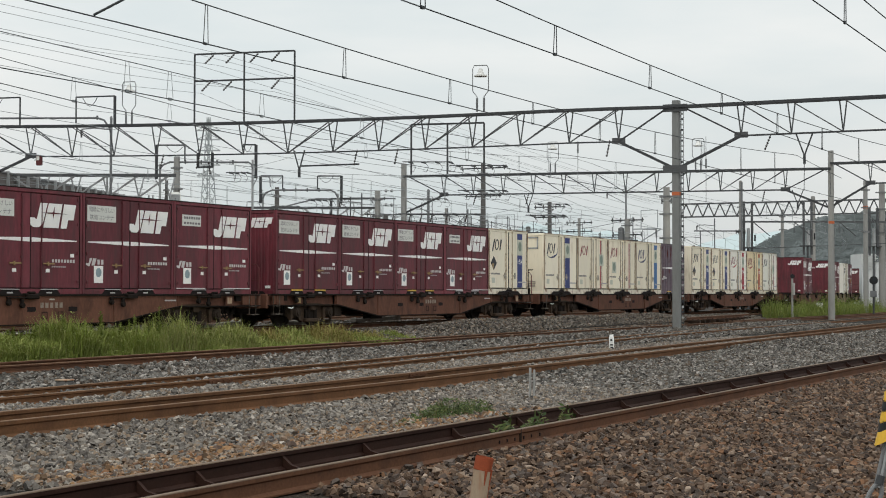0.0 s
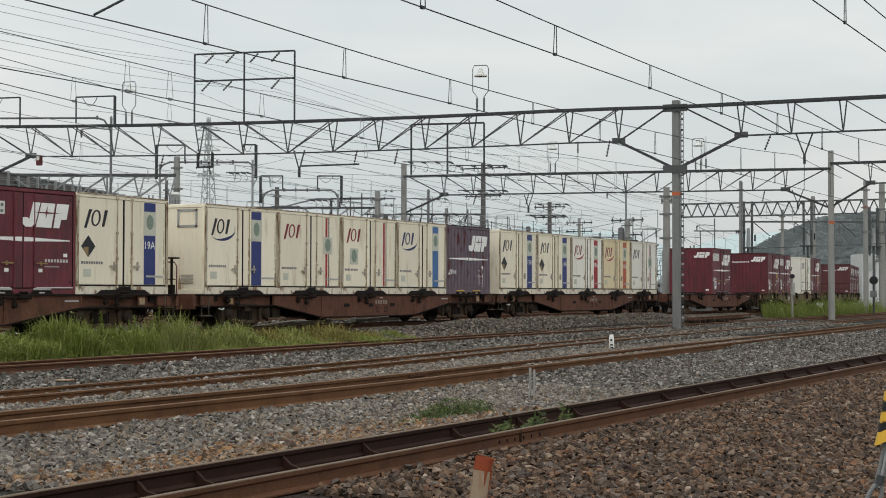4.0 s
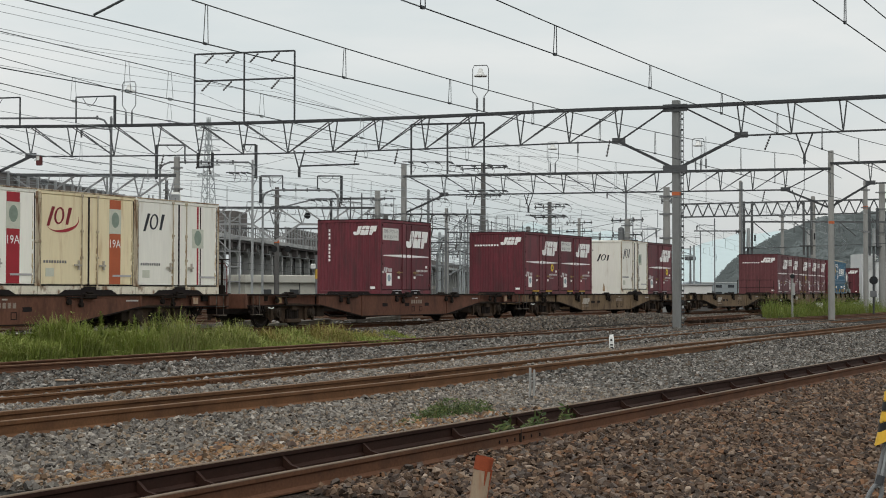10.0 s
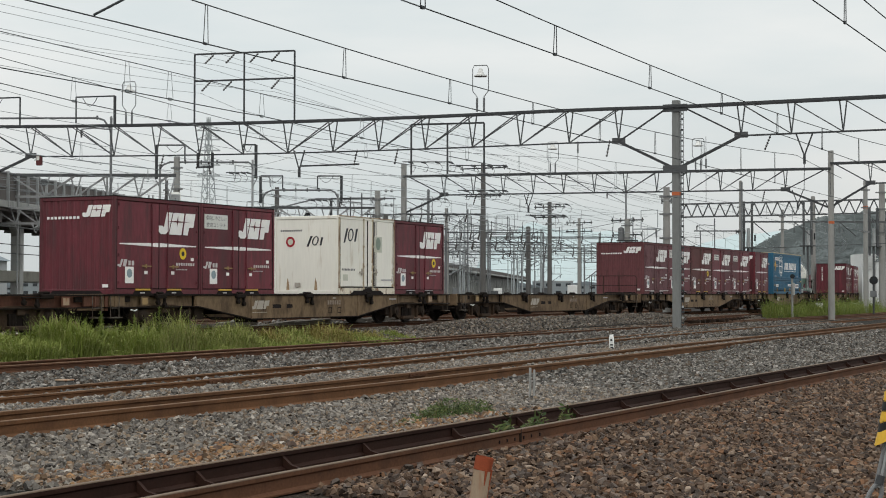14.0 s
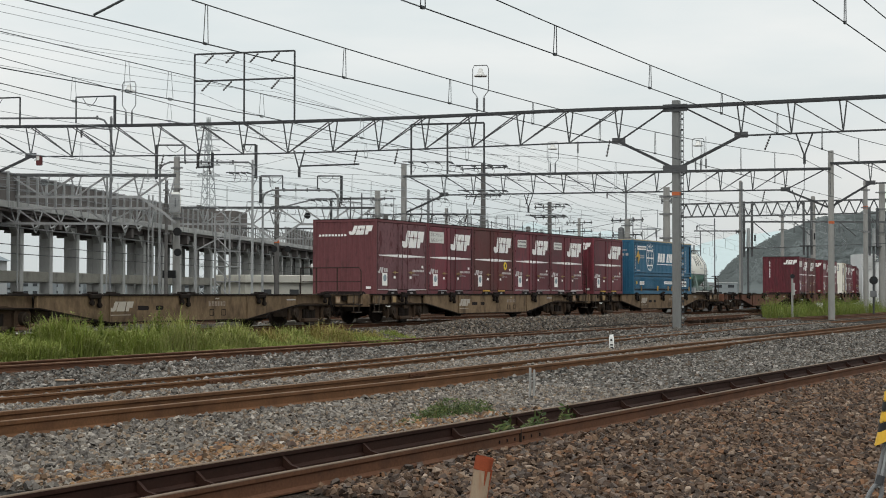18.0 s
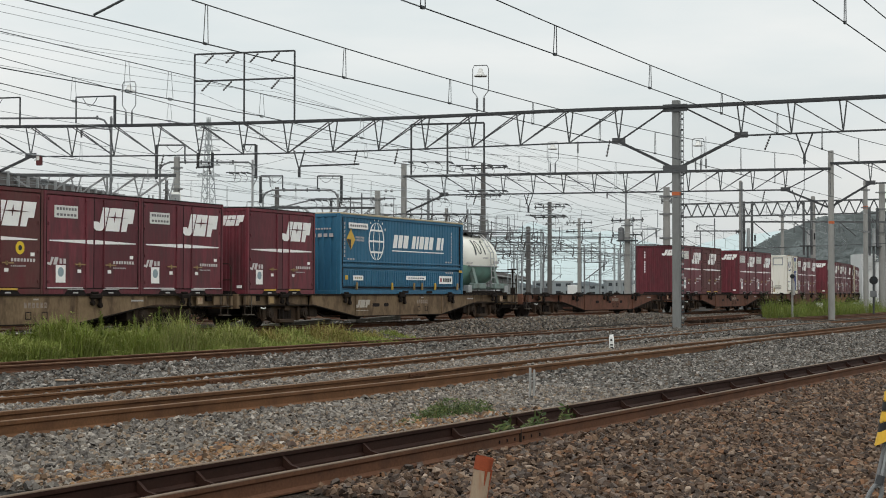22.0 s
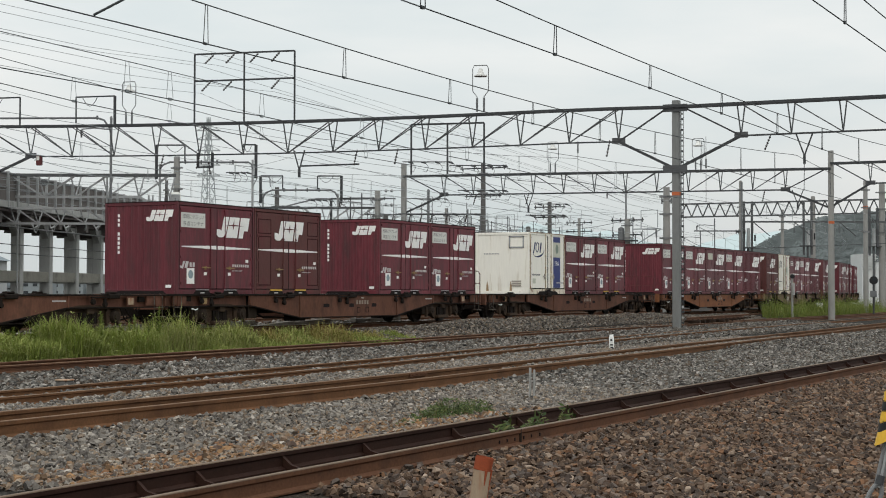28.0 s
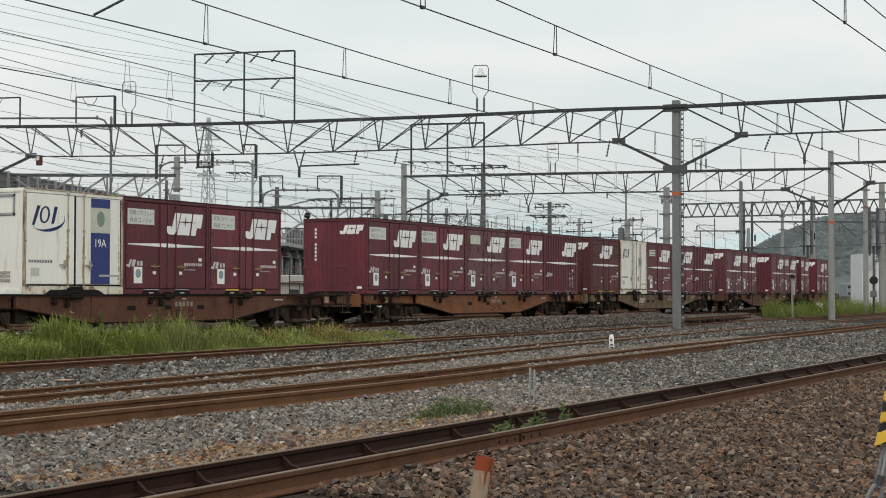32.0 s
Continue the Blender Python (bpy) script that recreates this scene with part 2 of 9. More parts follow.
# Two far steels, lifted towards the sky's tone to paint in haze.
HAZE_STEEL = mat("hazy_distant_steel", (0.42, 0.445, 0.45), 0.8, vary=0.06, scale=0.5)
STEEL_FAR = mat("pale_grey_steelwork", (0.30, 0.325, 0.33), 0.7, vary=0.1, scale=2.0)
WIRE = mat("dark_wire", (0.05, 0.055, 0.058), 0.6, 0.2, vary=0.1)
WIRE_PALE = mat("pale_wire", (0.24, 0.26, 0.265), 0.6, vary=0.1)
ORANGE_BAND = mat("orange_band", (0.50, 0.13, 0.05), 0.6, vary=0.12, scale=5.0)
CERAMIC = mat("brown_insulator", (0.035, 0.03, 0.028), 0.3, vary=0.1)
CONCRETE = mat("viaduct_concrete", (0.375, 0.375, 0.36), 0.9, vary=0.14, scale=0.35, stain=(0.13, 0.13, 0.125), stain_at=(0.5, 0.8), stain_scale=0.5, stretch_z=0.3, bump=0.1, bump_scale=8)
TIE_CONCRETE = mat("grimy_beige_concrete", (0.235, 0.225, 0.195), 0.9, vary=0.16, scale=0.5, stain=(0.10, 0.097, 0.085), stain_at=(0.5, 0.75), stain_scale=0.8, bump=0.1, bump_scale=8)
# Weathered parapet concrete; also paints the shade under the deck.
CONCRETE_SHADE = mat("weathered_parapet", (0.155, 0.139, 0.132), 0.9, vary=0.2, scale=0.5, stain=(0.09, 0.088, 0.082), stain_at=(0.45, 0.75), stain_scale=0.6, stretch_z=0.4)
HUT = mat("cream_render", (0.50, 0.485, 0.43), 0.8, vary=0.08, scale=0.8, stain=(0.33, 0.31, 0.26), stain_at=(0.55, 0.9))
BLACK = mat("black_metal", (0.012, 0.012, 0.013), 0.5, vary=0.15)
WHITE = mat("white_paint", (0.72, 0.72, 0.70), 0.5, vary=0.06, scale=5.0, stain=(0.4, 0.38, 0.34), stain_at=(0.6, 0.85))
RUST = mat("rusty_stake", (0.27, 0.065, 0.030), 0.8, vary=0.3, scale=9.0, bump=0.2)
STAKE_PALE = mat("weathered_stake", (0.36, 0.27, 0.19), 0.8, vary=0.2, scale=8.0, stain=(0.24, 0.085, 0.04), stain_at=(0.44, 0.66), stain_scale=7.0, stretch_z=0.25)
GLASS_DARK = mat("dark_window", (0.03, 0.035, 0.04), 0.2, vary=0.1)
HOUSE = mat("pale_building", (0.45, 0.46, 0.46), 0.8, vary=0.1, scale=0.2)
HOUSE_ROOF = mat("blue_grey_roof", (0.20, 0.23, 0.25), 0.8, vary=0.1, scale=0.2)


def island_mat(name, colors, rough=0.9, objscale=0.0, bump=0.0):
    """For joined loose pieces: each island takes its own tone."""
    m = bpy.data.materials.new(name)
    m.use_nodes = True
    n, l = m.node_tree.nodes, m.node_tree.links
    bsdf = n["Principled BSDF"]
    bsdf.inputs["Roughness"].default_value, bsdf.inputs["Specular IOR Level"].default_value = rough, 0.12
    geo = n.new("ShaderNodeNewGeometry")
    ramp = n.new("ShaderNodeValToRGB")
    els = ramp.color_ramp.elements
    while len(els) < len(colors):
        els.new(0.5)
    for i, c in enumerate(colors):
        els[i].position, els[i].color = i / (len(colors) - 1), (*c, 1)
    l.new(geo.outputs["Random Per Island"], ramp.inputs["Fac"])
    out = ramp.outputs["Color"]
    if objscale:
        tc = n.new("ShaderNodeTexCoord")
        tn = n.new("ShaderNodeTexNoise")
        tn.inputs["Scale"].default_value = objscale
        l.new(tc.outputs["Object"], tn.inputs["Vector"])
        rg = n.new("ShaderNodeMapRange")
        rg.inputs["From Min"].default_value, rg.inputs["From Max"].default_value, rg.inputs["To Min"].default_value, rg.inputs["To Max"].default_value = 0.3, 0.7, 0.84, 1.16
        l.new(tn.outputs["Fac"], rg.inputs["Value"])
        sc = n.new("ShaderNodeVectorMath")
        sc.operation = "SCALE"
        l.new(out, sc.inputs[0]), l.new(rg.outputs["Result"], sc.inputs["Scale"])
        out = sc.outputs["Vector"]
    l.new(out, bsdf.inputs["Base Color"])
    return m


# Mixed stone tones; the darkest also stand for shaded gaps between stones.
STONES_BROWN = island_mat("brown_grey_ballast", [(0.030, 0.020, 0.016), (0.091, 0.059, 0.040), (0.063, 0.047, 0.040), (0.199, 0.127, 0.082), (0.072, 0.057, 0.047), (0.039, 0.027, 0.022), (0.190, 0.101, 0.057), (0.134, 0.110, 0.096), (0.053, 0.035, 0.026), (0.162, 0.110, 0.077), (0.077, 0.047, 0.032), (0.290, 0.221, 0.168)], 0.8, 22.0)
STONES_RUST = island_mat("rust_stained_ballast", [(0.041, 0.030, 0.022), (0.221, 0.130, 0.069), (0.110, 0.097, 0.089), (0.304, 0.174, 0.084), (0.078, 0.073, 0.072), (0.230, 0.116, 0.058), (0.331, 0.271, 0.211), (0.101, 0.073, 0.053)], 0.85, 22.0)
STONES_GREY = island_mat("grey_ballast", [(0.027, 0.026, 0.025), (0.163, 0.149, 0.133), (0.056, 0.053, 0.049), (0.228, 0.209, 0.186), (0.078, 0.072, 0.064), (0.116, 0.088, 0.066), (0.038, 0.034, 0.033), (0.333, 0.303, 0.273), (0.085, 0.086, 0.082)], 0.85, 40.0)
STONES_PALE = island_mat("dusty_grey_ballast", [(0.067, 0.058, 0.053), (0.208, 0.186, 0.163), (0.095, 0.086, 0.081), (0.283, 0.254, 0.217), (0.111, 0.098, 0.087), (0.226, 0.168, 0.120), (0.075, 0.067, 0.060), (0.381, 0.339, 0.295)], 0.85, 40.0)
GRASS = island_mat("green_grass", [(0.157, 0.202, 0.043), (0.200, 0.250, 0.051), (0.231, 0.283, 0.061), (0.269, 0.300, 0.083), (0.317, 0.321, 0.124), (0.211, 0.256, 0.056)], 0.6)
GRASS_PALE = island_mat("pale_green_grass", [(0.190, 0.221, 0.062), (0.239, 0.276, 0.075), (0.289, 0.317, 0.094), (0.331, 0.344, 0.120), (0.366, 0.344, 0.159)], 0.6)
GRASS_DRY = island_mat("dry_grass_blades", [(0.24, 0.19, 0.07), (0.33, 0.27, 0.10), (0.22, 0.24, 0.06), (0.28, 0.19, 0.08)], 0.7)
GRASS_DEEP = island_mat("deep_green_grass", [(0.097, 0.132, 0.029), (0.128, 0.172, 0.035), (0.161, 0.205, 0.042), (0.206, 0.233, 0.057), (0.139, 0.183, 0.036), (0.243, 0.233, 0.092)], 0.6)
WEED = island_mat("dark_weed_leaves", [(0.025, 0.041, 0.012), (0.045, 0.068, 0.018), (0.077, 0.099, 0.029), (0.108, 0.113, 0.041)], 0.6)
# Greyed greens: the haze over the far trees is painted into them.
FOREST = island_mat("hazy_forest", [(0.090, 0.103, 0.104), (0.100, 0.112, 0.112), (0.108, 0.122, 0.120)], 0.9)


def ballast_ground():
    m = bpy.data.materials.new("ballast_ground")
    m.use_nodes = True
    n, l = m.node_tree.nodes, m.node_tree.links
    bsdf = n["Principled BSDF"]
    bsdf.inputs["Roughness"].default_value, bsdf.inputs["Specular IOR Level"].default_value = 0.9, 0.1
    tc = n.new("ShaderNodeTexCoord")
    vor = n.new("ShaderNodeTexVoronoi")
    vor.inputs["Scale"].default_value = 16.0
    l.new(tc.outputs["Object"], vor.inputs["Vector"])
    bw = n.new("ShaderNodeSeparateColor")
    l.new(vor.outputs["Color"], bw.inputs["Color"])
    # Near-black tones: shade in the gaps between loose stones, put into the colour.
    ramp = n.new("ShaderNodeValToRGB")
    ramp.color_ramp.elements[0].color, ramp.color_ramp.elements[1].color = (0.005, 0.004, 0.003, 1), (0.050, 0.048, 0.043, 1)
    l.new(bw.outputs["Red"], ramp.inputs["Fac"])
    patch = n.new("ShaderNodeTexNoise")
    patch.inputs["Scale"].default_value, patch.inputs["Detail"].default_value = 0.35, 5.0
    l.new(tc.outputs["Object"], patch.inputs["Vector"])
    pr = n.new("ShaderNodeMapRange")
    pr.inputs["From Min"].default_value, pr.inputs["From Max"].default_value, pr.inputs["To Max"].default_value = 0.5, 0.7, 0.55
    l.new(patch.outputs["Fac"], pr.inputs["Value"])
    mix = n.new("ShaderNodeMix")
    mix.data_type = "RGBA"
    mix.inputs["B"].default_value = (0.068, 0.047, 0.035, 1)
    l.new(pr.outputs["Result"], mix.inputs["Factor"]), l.new(ramp.outputs["Color"], mix.inputs["A"])
    l.new(mix.outputs["Result"], bsdf.inputs["Base Color"])
    bp = n.new("ShaderNodeBump")
    bp.inputs["Strength"].default_value, bp.inputs["Distance"].default_value = 0.9, 0.05
    inv = n.new("ShaderNodeMath")
    inv.operation = "SUBTRACT"
    inv.inputs[0].default_value = 0.6
    l.new(vor.outputs["Distance"], inv.inputs[1])
    l.new(inv.outputs["Value"], bp.inputs["Height"]), l.new(bp.outputs["Normal"], bsdf.inputs["Normal"])
    return m


BALLAST = ballast_ground()


# ---- mesh tools ----
class Shape:
    """Collects vertices and faces for one mesh."""

    def __init__(self):
        self.v, self.f, self.m = [], [], None

    def add(self, verts, faces):
        k = len(self.v)
        t = self.m
        self.v.extend(tuple(t @ Vector(p)) if t is not None else tuple(p) for p in verts)
        self.f.extend(tuple(k + i for i in f) for f in faces)
        return self

    def box(self, x0, x1, y0, y1, z0, z1, c=0.0):
        if c <= 0:
            return self.add([(x0, y0, z0), (x1, y0, z0), (x1, y1, z0), (x0, y1, z0), (x0, y0, z1), (x1, y0, z1), (x1, y1, z1), (x0, y1, z1)],
                            [(3, 2, 1, 0), (4, 5, 6, 7), (0, 1, 5, 4), (1, 2, 6, 5), (2, 3, 7, 6), (3, 0, 4, 7)])
        ring = lambda d: [(x0 + c - d, y0 + d), (x1 - c + d, y0 + d), (x1 - d, y0 + c - d), (x1 - d, y1 - c + d), (x1 - c + d, y1 - d), (x0 + c - d, y1 - d), (x0 + d, y1 - c + d), (x0 + d, y0 + c - d)]
        inner = [(x0 + c, y0 + c), (x1 - c, y0 + c), (x1 - c, y0 + c), (x1 - c, y1 - c), (x1 - c, y1 - c), (x0 + c, y1 - c), (x0 + c, y1 - c), (x0 + c, y0 + c)]
        rows = [[(a, b, z0) for a, b in inner], [(a, b, z0 + c) for a, b in ring(0)], [(a, b, z1 - c) for a, b in ring(0)], [(a, b, z1) for a, b in inner]]
        vs = [p for r in rows for p in r]
        fs = [(7, 6, 5, 4, 3, 2, 1, 0), tuple(24 + i for i in range(8))]
        for r in range(3):
            fs += [(8 * r + i, 8 * r + (i + 1) % 8, 8 * r + 8 + (i + 1) % 8, 8 * r + 8 + i) for i in range(8)]
        return self.add(vs, fs)

    def beam(self, p, q, w, h=None, up=(0, 0, 1)):
        """A straight bar of rectangular section from p to q."""
        p, q, h = Vector(p), Vector(q), h or w
        d = (q - p).normalized()
        s = d.cross(Vector(up))
        s = s.normalized() if s.length > 1e-4 else Vector((0, 1, 0))
        u = s.cross(d)
        c = [(a * s * w / 2 + b * u * h / 2) for a, b in ((-1, -1), (1, -1), (1, 1), (-1, 1))]
        return self.add([p + e for e in c] + [q + e for e in c], [(3, 2, 1, 0), (4, 5, 6, 7)] + [(i, (i + 1) % 4, 4 + (i + 1) % 4, 4 + i) for i in range(4)])

    def tube(self, p, q, r, r2=None, seg=8, caps=True):
        p, q = Vector(p), Vector(q)
        r2 = r if r2 is None else r2
        d = (q - p).normalized()
        s = d.orthogonal().normalized()
        u = d.cross(s)
        a = [2 * math.pi * i / seg for i in range(seg)]
        vs = [p + r * (math.cos(t) * s + math.sin(t) * u) for t in a] + [q + r2 * (math.cos(t) * s + math.sin(t) * u) for t in a]
        fs = [(i, (i + 1) % seg, seg + (i + 1) % seg, seg + i) for i in range(seg)]
        return self.add(vs, fs + ([tuple(range(seg - 1, -1, -1)), tuple(range(seg, 2 * seg))] if caps else []))

    def line(self, pts, r, seg=5):
        """A bent round bar or wire through the points, in one piece."""
        pts = [Vector(p) for p in pts]
        n, vs = len(pts), []
        u = None
        for i, p in enumerate(pts):
            d = (pts[min(n - 1, i + 1)] - pts[max(0, i - 1)]).normalized()
            s = d.cross(Vector((0.31, 0.17, 0.93))) if u is None else u - d * u.dot(d)
            s = s.normalized() if s.length > 1e-5 else d.orthogonal().normalized()
            u = s
            w = d.cross(s)
            vs += [p + r * (math.cos(2 * math.pi * k / seg) * s + math.sin(2 * math.pi * k / seg) * w) for k in range(seg)]
        fs = [(i * seg + k, i * seg + (k + 1) % seg, (i + 1) * seg + (k + 1) % seg, (i + 1) * seg + k) for i in range(n - 1) for k in range(seg)]
        return self.add(vs, fs + [tuple(range(seg - 1, -1, -1)), tuple((n - 1) * seg + k for k in range(seg))])

    def prism(self, pts, y0, y1):
        """An outline in x and z, given anticlockwise as seen from -y, pushed from y0 to y1."""
        k = len(pts)
        vs = [(a, y0, b) for a, b in pts] + [(a, y1, b) for a, b in pts]
        return self.add(vs, [tuple(range(k)), tuple(range(2 * k - 1, k - 1, -1))] + [((i + 1) % k, i, k + i, k + (i + 1) % k) for i in range(k)])

    def revolve(self, prof, seg=20, axis="y"):
        """Profile of (radius, along) turned round an axis through the origin."""
        vs, k = [], len(prof)
        for i in range(seg):
            t = 2 * math.pi * i / seg
            for r, a in prof:
                vs.append((r * math.cos(t), a, r * math.sin(t)) if axis == "y" else (a, r * math.cos(t), r * math.sin(t)))
        fs = [(i * k + j, i * k + j + 1, ((i + 1) % seg) * k + j + 1, ((i + 1) % seg) * k + j) for i in range(seg) for j in range(k - 1)]
        return self.add(vs, fs)

    def sweep(self, prof, path, closed=True):
        """A section of (across, up) carried along a path of (x, y, z); across points to the left of travel."""
        k, vs, fs = len(prof), [], []
        for i, p in enumerate(path):
            a, b = Vector(path[max(0, i - 1)]), Vector(path[min(len(path) - 1, i + 1)])
            d = (b - a).normalized()
            s = Vector((-d.y, d.x, 0)).normalized()
            vs += [Vector(p) + s * e + Vector((0, 0, h)) for e, h in prof]
        for i in range(len(path) - 1):
            for j in range(k if closed else k - 1):
                fs.append((i * k + j, i * k + (j + 1) % k, (i + 1) * k + (j + 1) % k, (i + 1) * k + j))
        return self.add(vs, fs)


def mesh_of(name, shape, material, smooth=False):
    me = bpy.data.meshes.new(name)
    me.from_pydata([tuple(p) for p in shape.v], [], shape.f)
    if material:
        me.materials.append(material)
    me.update()
    bm = bmesh.new()
    bm.from_mesh(me)
    bmesh.ops.recalc_face_normals(bm, faces=bm.faces)
    bm.to_mesh(me)
    bm.free()
    if smooth:
        me.shade_smooth()
        me.set_sharp_from_angle(angle=radians(40))
    return me


def part(name, shape, material, parent=None, label="", smooth=False):
    """Links a shape, or a ready mesh, as one mesh object, under a thing or under a part."""
    me = shape if isinstance(shape, bpy.types.Mesh) else mesh_of(name, shape, material, smooth)
    ob = new(name, me)
    ob.parent = parent
    return tagged(ob, label)


def thing(name, m=None, label="", category="", group="", kind=""):
    ob = new(name)
    ob.empty_display_size = 0.3
    if m is not None:
        ob.matrix_basis = m
    return tagged(ob, label, category, group, kind)


def lettering(text, height):
    """A flat mesh of upright letters in the x-z plane, facing -y, lower left corner at the origin."""
    cu = bpy.data.curves.new("letters", "FONT")
    cu.body, cu.size, cu.resolution_u = text, 1.0, 2
    ob = bpy.data.objects.new("letters", cu)
    me = bpy.data.meshes.new_from_object(ob)
    bpy.data.objects.remove(ob)
    xs, ys = [v.co.x for v in me.vertices], [v.co.y for v in me.vertices]
    k = height / max(1e-4, max(ys) - min(ys))
    s = Shape()
    s.add([((v.co.x - min(xs)) * k, 0, (v.co.y - min(ys)) * k) for v in me.vertices], [tuple(p.vertices) for p in me.polygons])
    return s


# ---- ground: one sheet to the horizon ----
def lerp_table(table, v):
    for (a, p), (b, q) in zip(table[:-1], table[1:]):
        if v <= b:
            return p + (q - p) * max(0.0, (v - a)) / (b - a)
    return table[-1][1]


ACROSS = [(-50, -0.62), (4, -0.60), (6.4, -0.50), (7.6, -0.375), (8.05, -0.36), (8.28, -0.32), (9.1, -0.32), (9.3, -0.34), (9.9, -0.29), (11.0, -0.33), (12.4, -0.34), (13.75, -0.275), (14.25, -0.20), (15.0, -0.165), (18.7, -0.165), (20.0, -0.16), (21.3, -0.10), (22.0, 0.0),
          (23.7, 0.03), (24.5, 0.22), (25.2, 0.40), (27.8, 0.41), (29.5, 0.33), (60, 0.3), (200, 0.3)]


def ground_z(x, y):
    z = lerp_table(ACROSS, y if x < 84 else y - 0.0016 * max(0.0, min(x, 200) - 84) ** 2 * min(1.0, max(0.0, (y - 20) / 6)))
    heap = max(0.0, min(1.0, (x - 47.5) / 3.5, (77 - x) / 4.0)) * max(0.0, min(1.0, (y - 23.9) / 0.8, (25.45 - y) / 0.5))
    back = max(0.0, min(1.0, (x - 30) / 4.0, (60 - x) / 5.0)) * max(0.0, 1 - abs(y - 29.6) / 1.1)
    z += 0.27 * heap * (1 + 0.25 * noise.noise((x * 0.5, 0.0, 3.0))) + 0.18 * back * (1 + 0.8 * noise.noise((x * 0.6, y, 7.0)))
    return z + 0.025 * noise.noise((x * 0.7, y * 0.9, 0.0)) + 0.012 * noise.noise((x * 2.9, y * 2.9, 5.0))


def build_ground():
    xs = [-150, -60, -20] + [0.5 * i for i in range(0, 220)] + [112 + 4 * i for i in range(40)] + [300, 420, 600, 900, 1500, 3000]
    ys = [-1500, -400, -60, 0] + [3 + 0.35 * i for i in range(78)] + [31, 34, 40, 50, 70, 100, 160, 300, 600, 1200, 3000]
    s = Shape()
    k = len(ys)
    vs = [(x, y, ground_z(x, y)) for x in xs for y in ys]
    s.add(vs, [(i * k + j, (i + 1) * k + j, (i + 1) * k + j + 1, i * k + j + 1) for i in range(len(xs) - 1) for j in range(k - 1)])
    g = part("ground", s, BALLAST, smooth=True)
    return tagged(g, "grey and rust-stained stone ballast of a railway yard", "ground", kind="structure")


build_ground()


def smooth_path(pts, z, step=1.0):
    """A path through (x, y) points, Catmull-Rom, at height z."""
    out = []
    for i in range(len(pts) - 1):
        p0, p1, p2, p3 = pts[max(0, i - 1)], pts[i], pts[i + 1], pts[min(len(pts) - 1, i + 2)]
        n = max(2, int((p2[0] - p1[0]) / step))
        for j in range(n):
            t = j / n
            m1 = (p2[1] - p0[1]) / max(1e-3, p2[0] - p0[0]) * (p2[0] - p1[0])
            m2 = (p3[1] - p1[1]) / max(1e-3, p3[0] - p1[0]) * (p2[0] - p1[0])
            y = (2 * t ** 3 - 3 * t * t + 1) * p1[1] + (t ** 3 - 2 * t * t + t) * m1 + (3 * t * t - 2 * t ** 3) * p2[1] + (t ** 3 - t * t) * m2
            out.append((p1[0] + (p2[0] - p1[0]) * t, y, z))
    return out + [(pts[-1][0], pts[-1][1], z)]


def path_at(path, x):
    i = min(range(len(path)), key=lambda k: abs(path[k][0] - x))
    a, b = path[max(0, i - 1)], path[min(len(path) - 1, i + 1)]
    return Vector(path[i]), math.atan2(b[1] - a[1], b[0] - a[0])


GAUGE = 0.566
RAIL_BODY = [(-0.064, -0.153), (0.064, -0.153), (0.064, -0.141), (0.011, -0.120), (0.008, -0.050), (0.032, -0.036), (0.0325, -0.009),
             (-0.0325, -0.009), (-0.032, -0.036), (-0.008, -0.050), (-0.011, -0.120), (-0.064, -0.141)]
RAIL_HEAD = [(-0.0325, -0.012), (0.0325, -0.012), (0.031, -0.004), (0.024, 0.0), (-0.024, 0.0), (-0.031, -0.004)]


def railway(name, pts, z, web, head, label, sleepers=None, tall=1.0, far_web=None):
    body, crown = [(a, b * tall) for a, b in RAIL_BODY], RAIL_HEAD
    path = smooth_path(pts, z)
    t = thing(name, None, label, "railway track", "tracks of the yard", "structure")
    for side in (-GAUGE, GAUGE):
        off = []
        for i, p in enumerate(path):
            a, b = path[max(0, i - 1)], path[min(len(path) - 1, i + 1)]
            d = Vector((b[0] - a[0], b[1] - a[1], 0)).normalized()
            off.append((p[0] - d.y * side, p[1] + d.x * side, p[2]))
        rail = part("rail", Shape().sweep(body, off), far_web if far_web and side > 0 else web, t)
        part("rail_head", Shape().sweep(crown, off), head, rail, "worn running surface of the rail")
    if sleepers:
        me = mesh_of("sleeper", Shape().box(-0.12, 0.12, -1.0, 1.0, -0.17, 0.0, 0.02), SLEEPER)
        clip = Shape()
        for side in (-GAUGE, GAUGE):
            for e in (-1, 1):
                clip.add([(-0.05, side + e * 0.03, 0.06), (0.05, side + e * 0.03, 0.06), (0.06, side + e * 0.13, 0.005), (-0.06, side + e * 0.13, 0.005),
                          (-0.05, side + e * 0.03, 0.03), (0.05, side + e * 0.03, 0.03), (0.06, side + e * 0.13, -0.01), (-0.06, side + e * 0.13, -0.01)],
                         [(0, 1, 2, 3), (4, 5, 6, 7), (0, 1, 5, 4), (2, 3, 7, 6), (1, 2, 6, 5), (0, 3, 7, 4)])
        cme = mesh_of("rail_clip", clip, BOGIE)
        x = sleepers[0]
        while x < sleepers[1]:
            p, a = path_at(path, x)
            s = part("sleeper", me, None, t)
            s.matrix_basis = Matrix.Translation(p + Vector((0, 0, -0.155 * tall))) @ Matrix.Rotation(a, 4, "Z")
            part("rail_clip", cme, None, s)
            x += 0.62
    return path


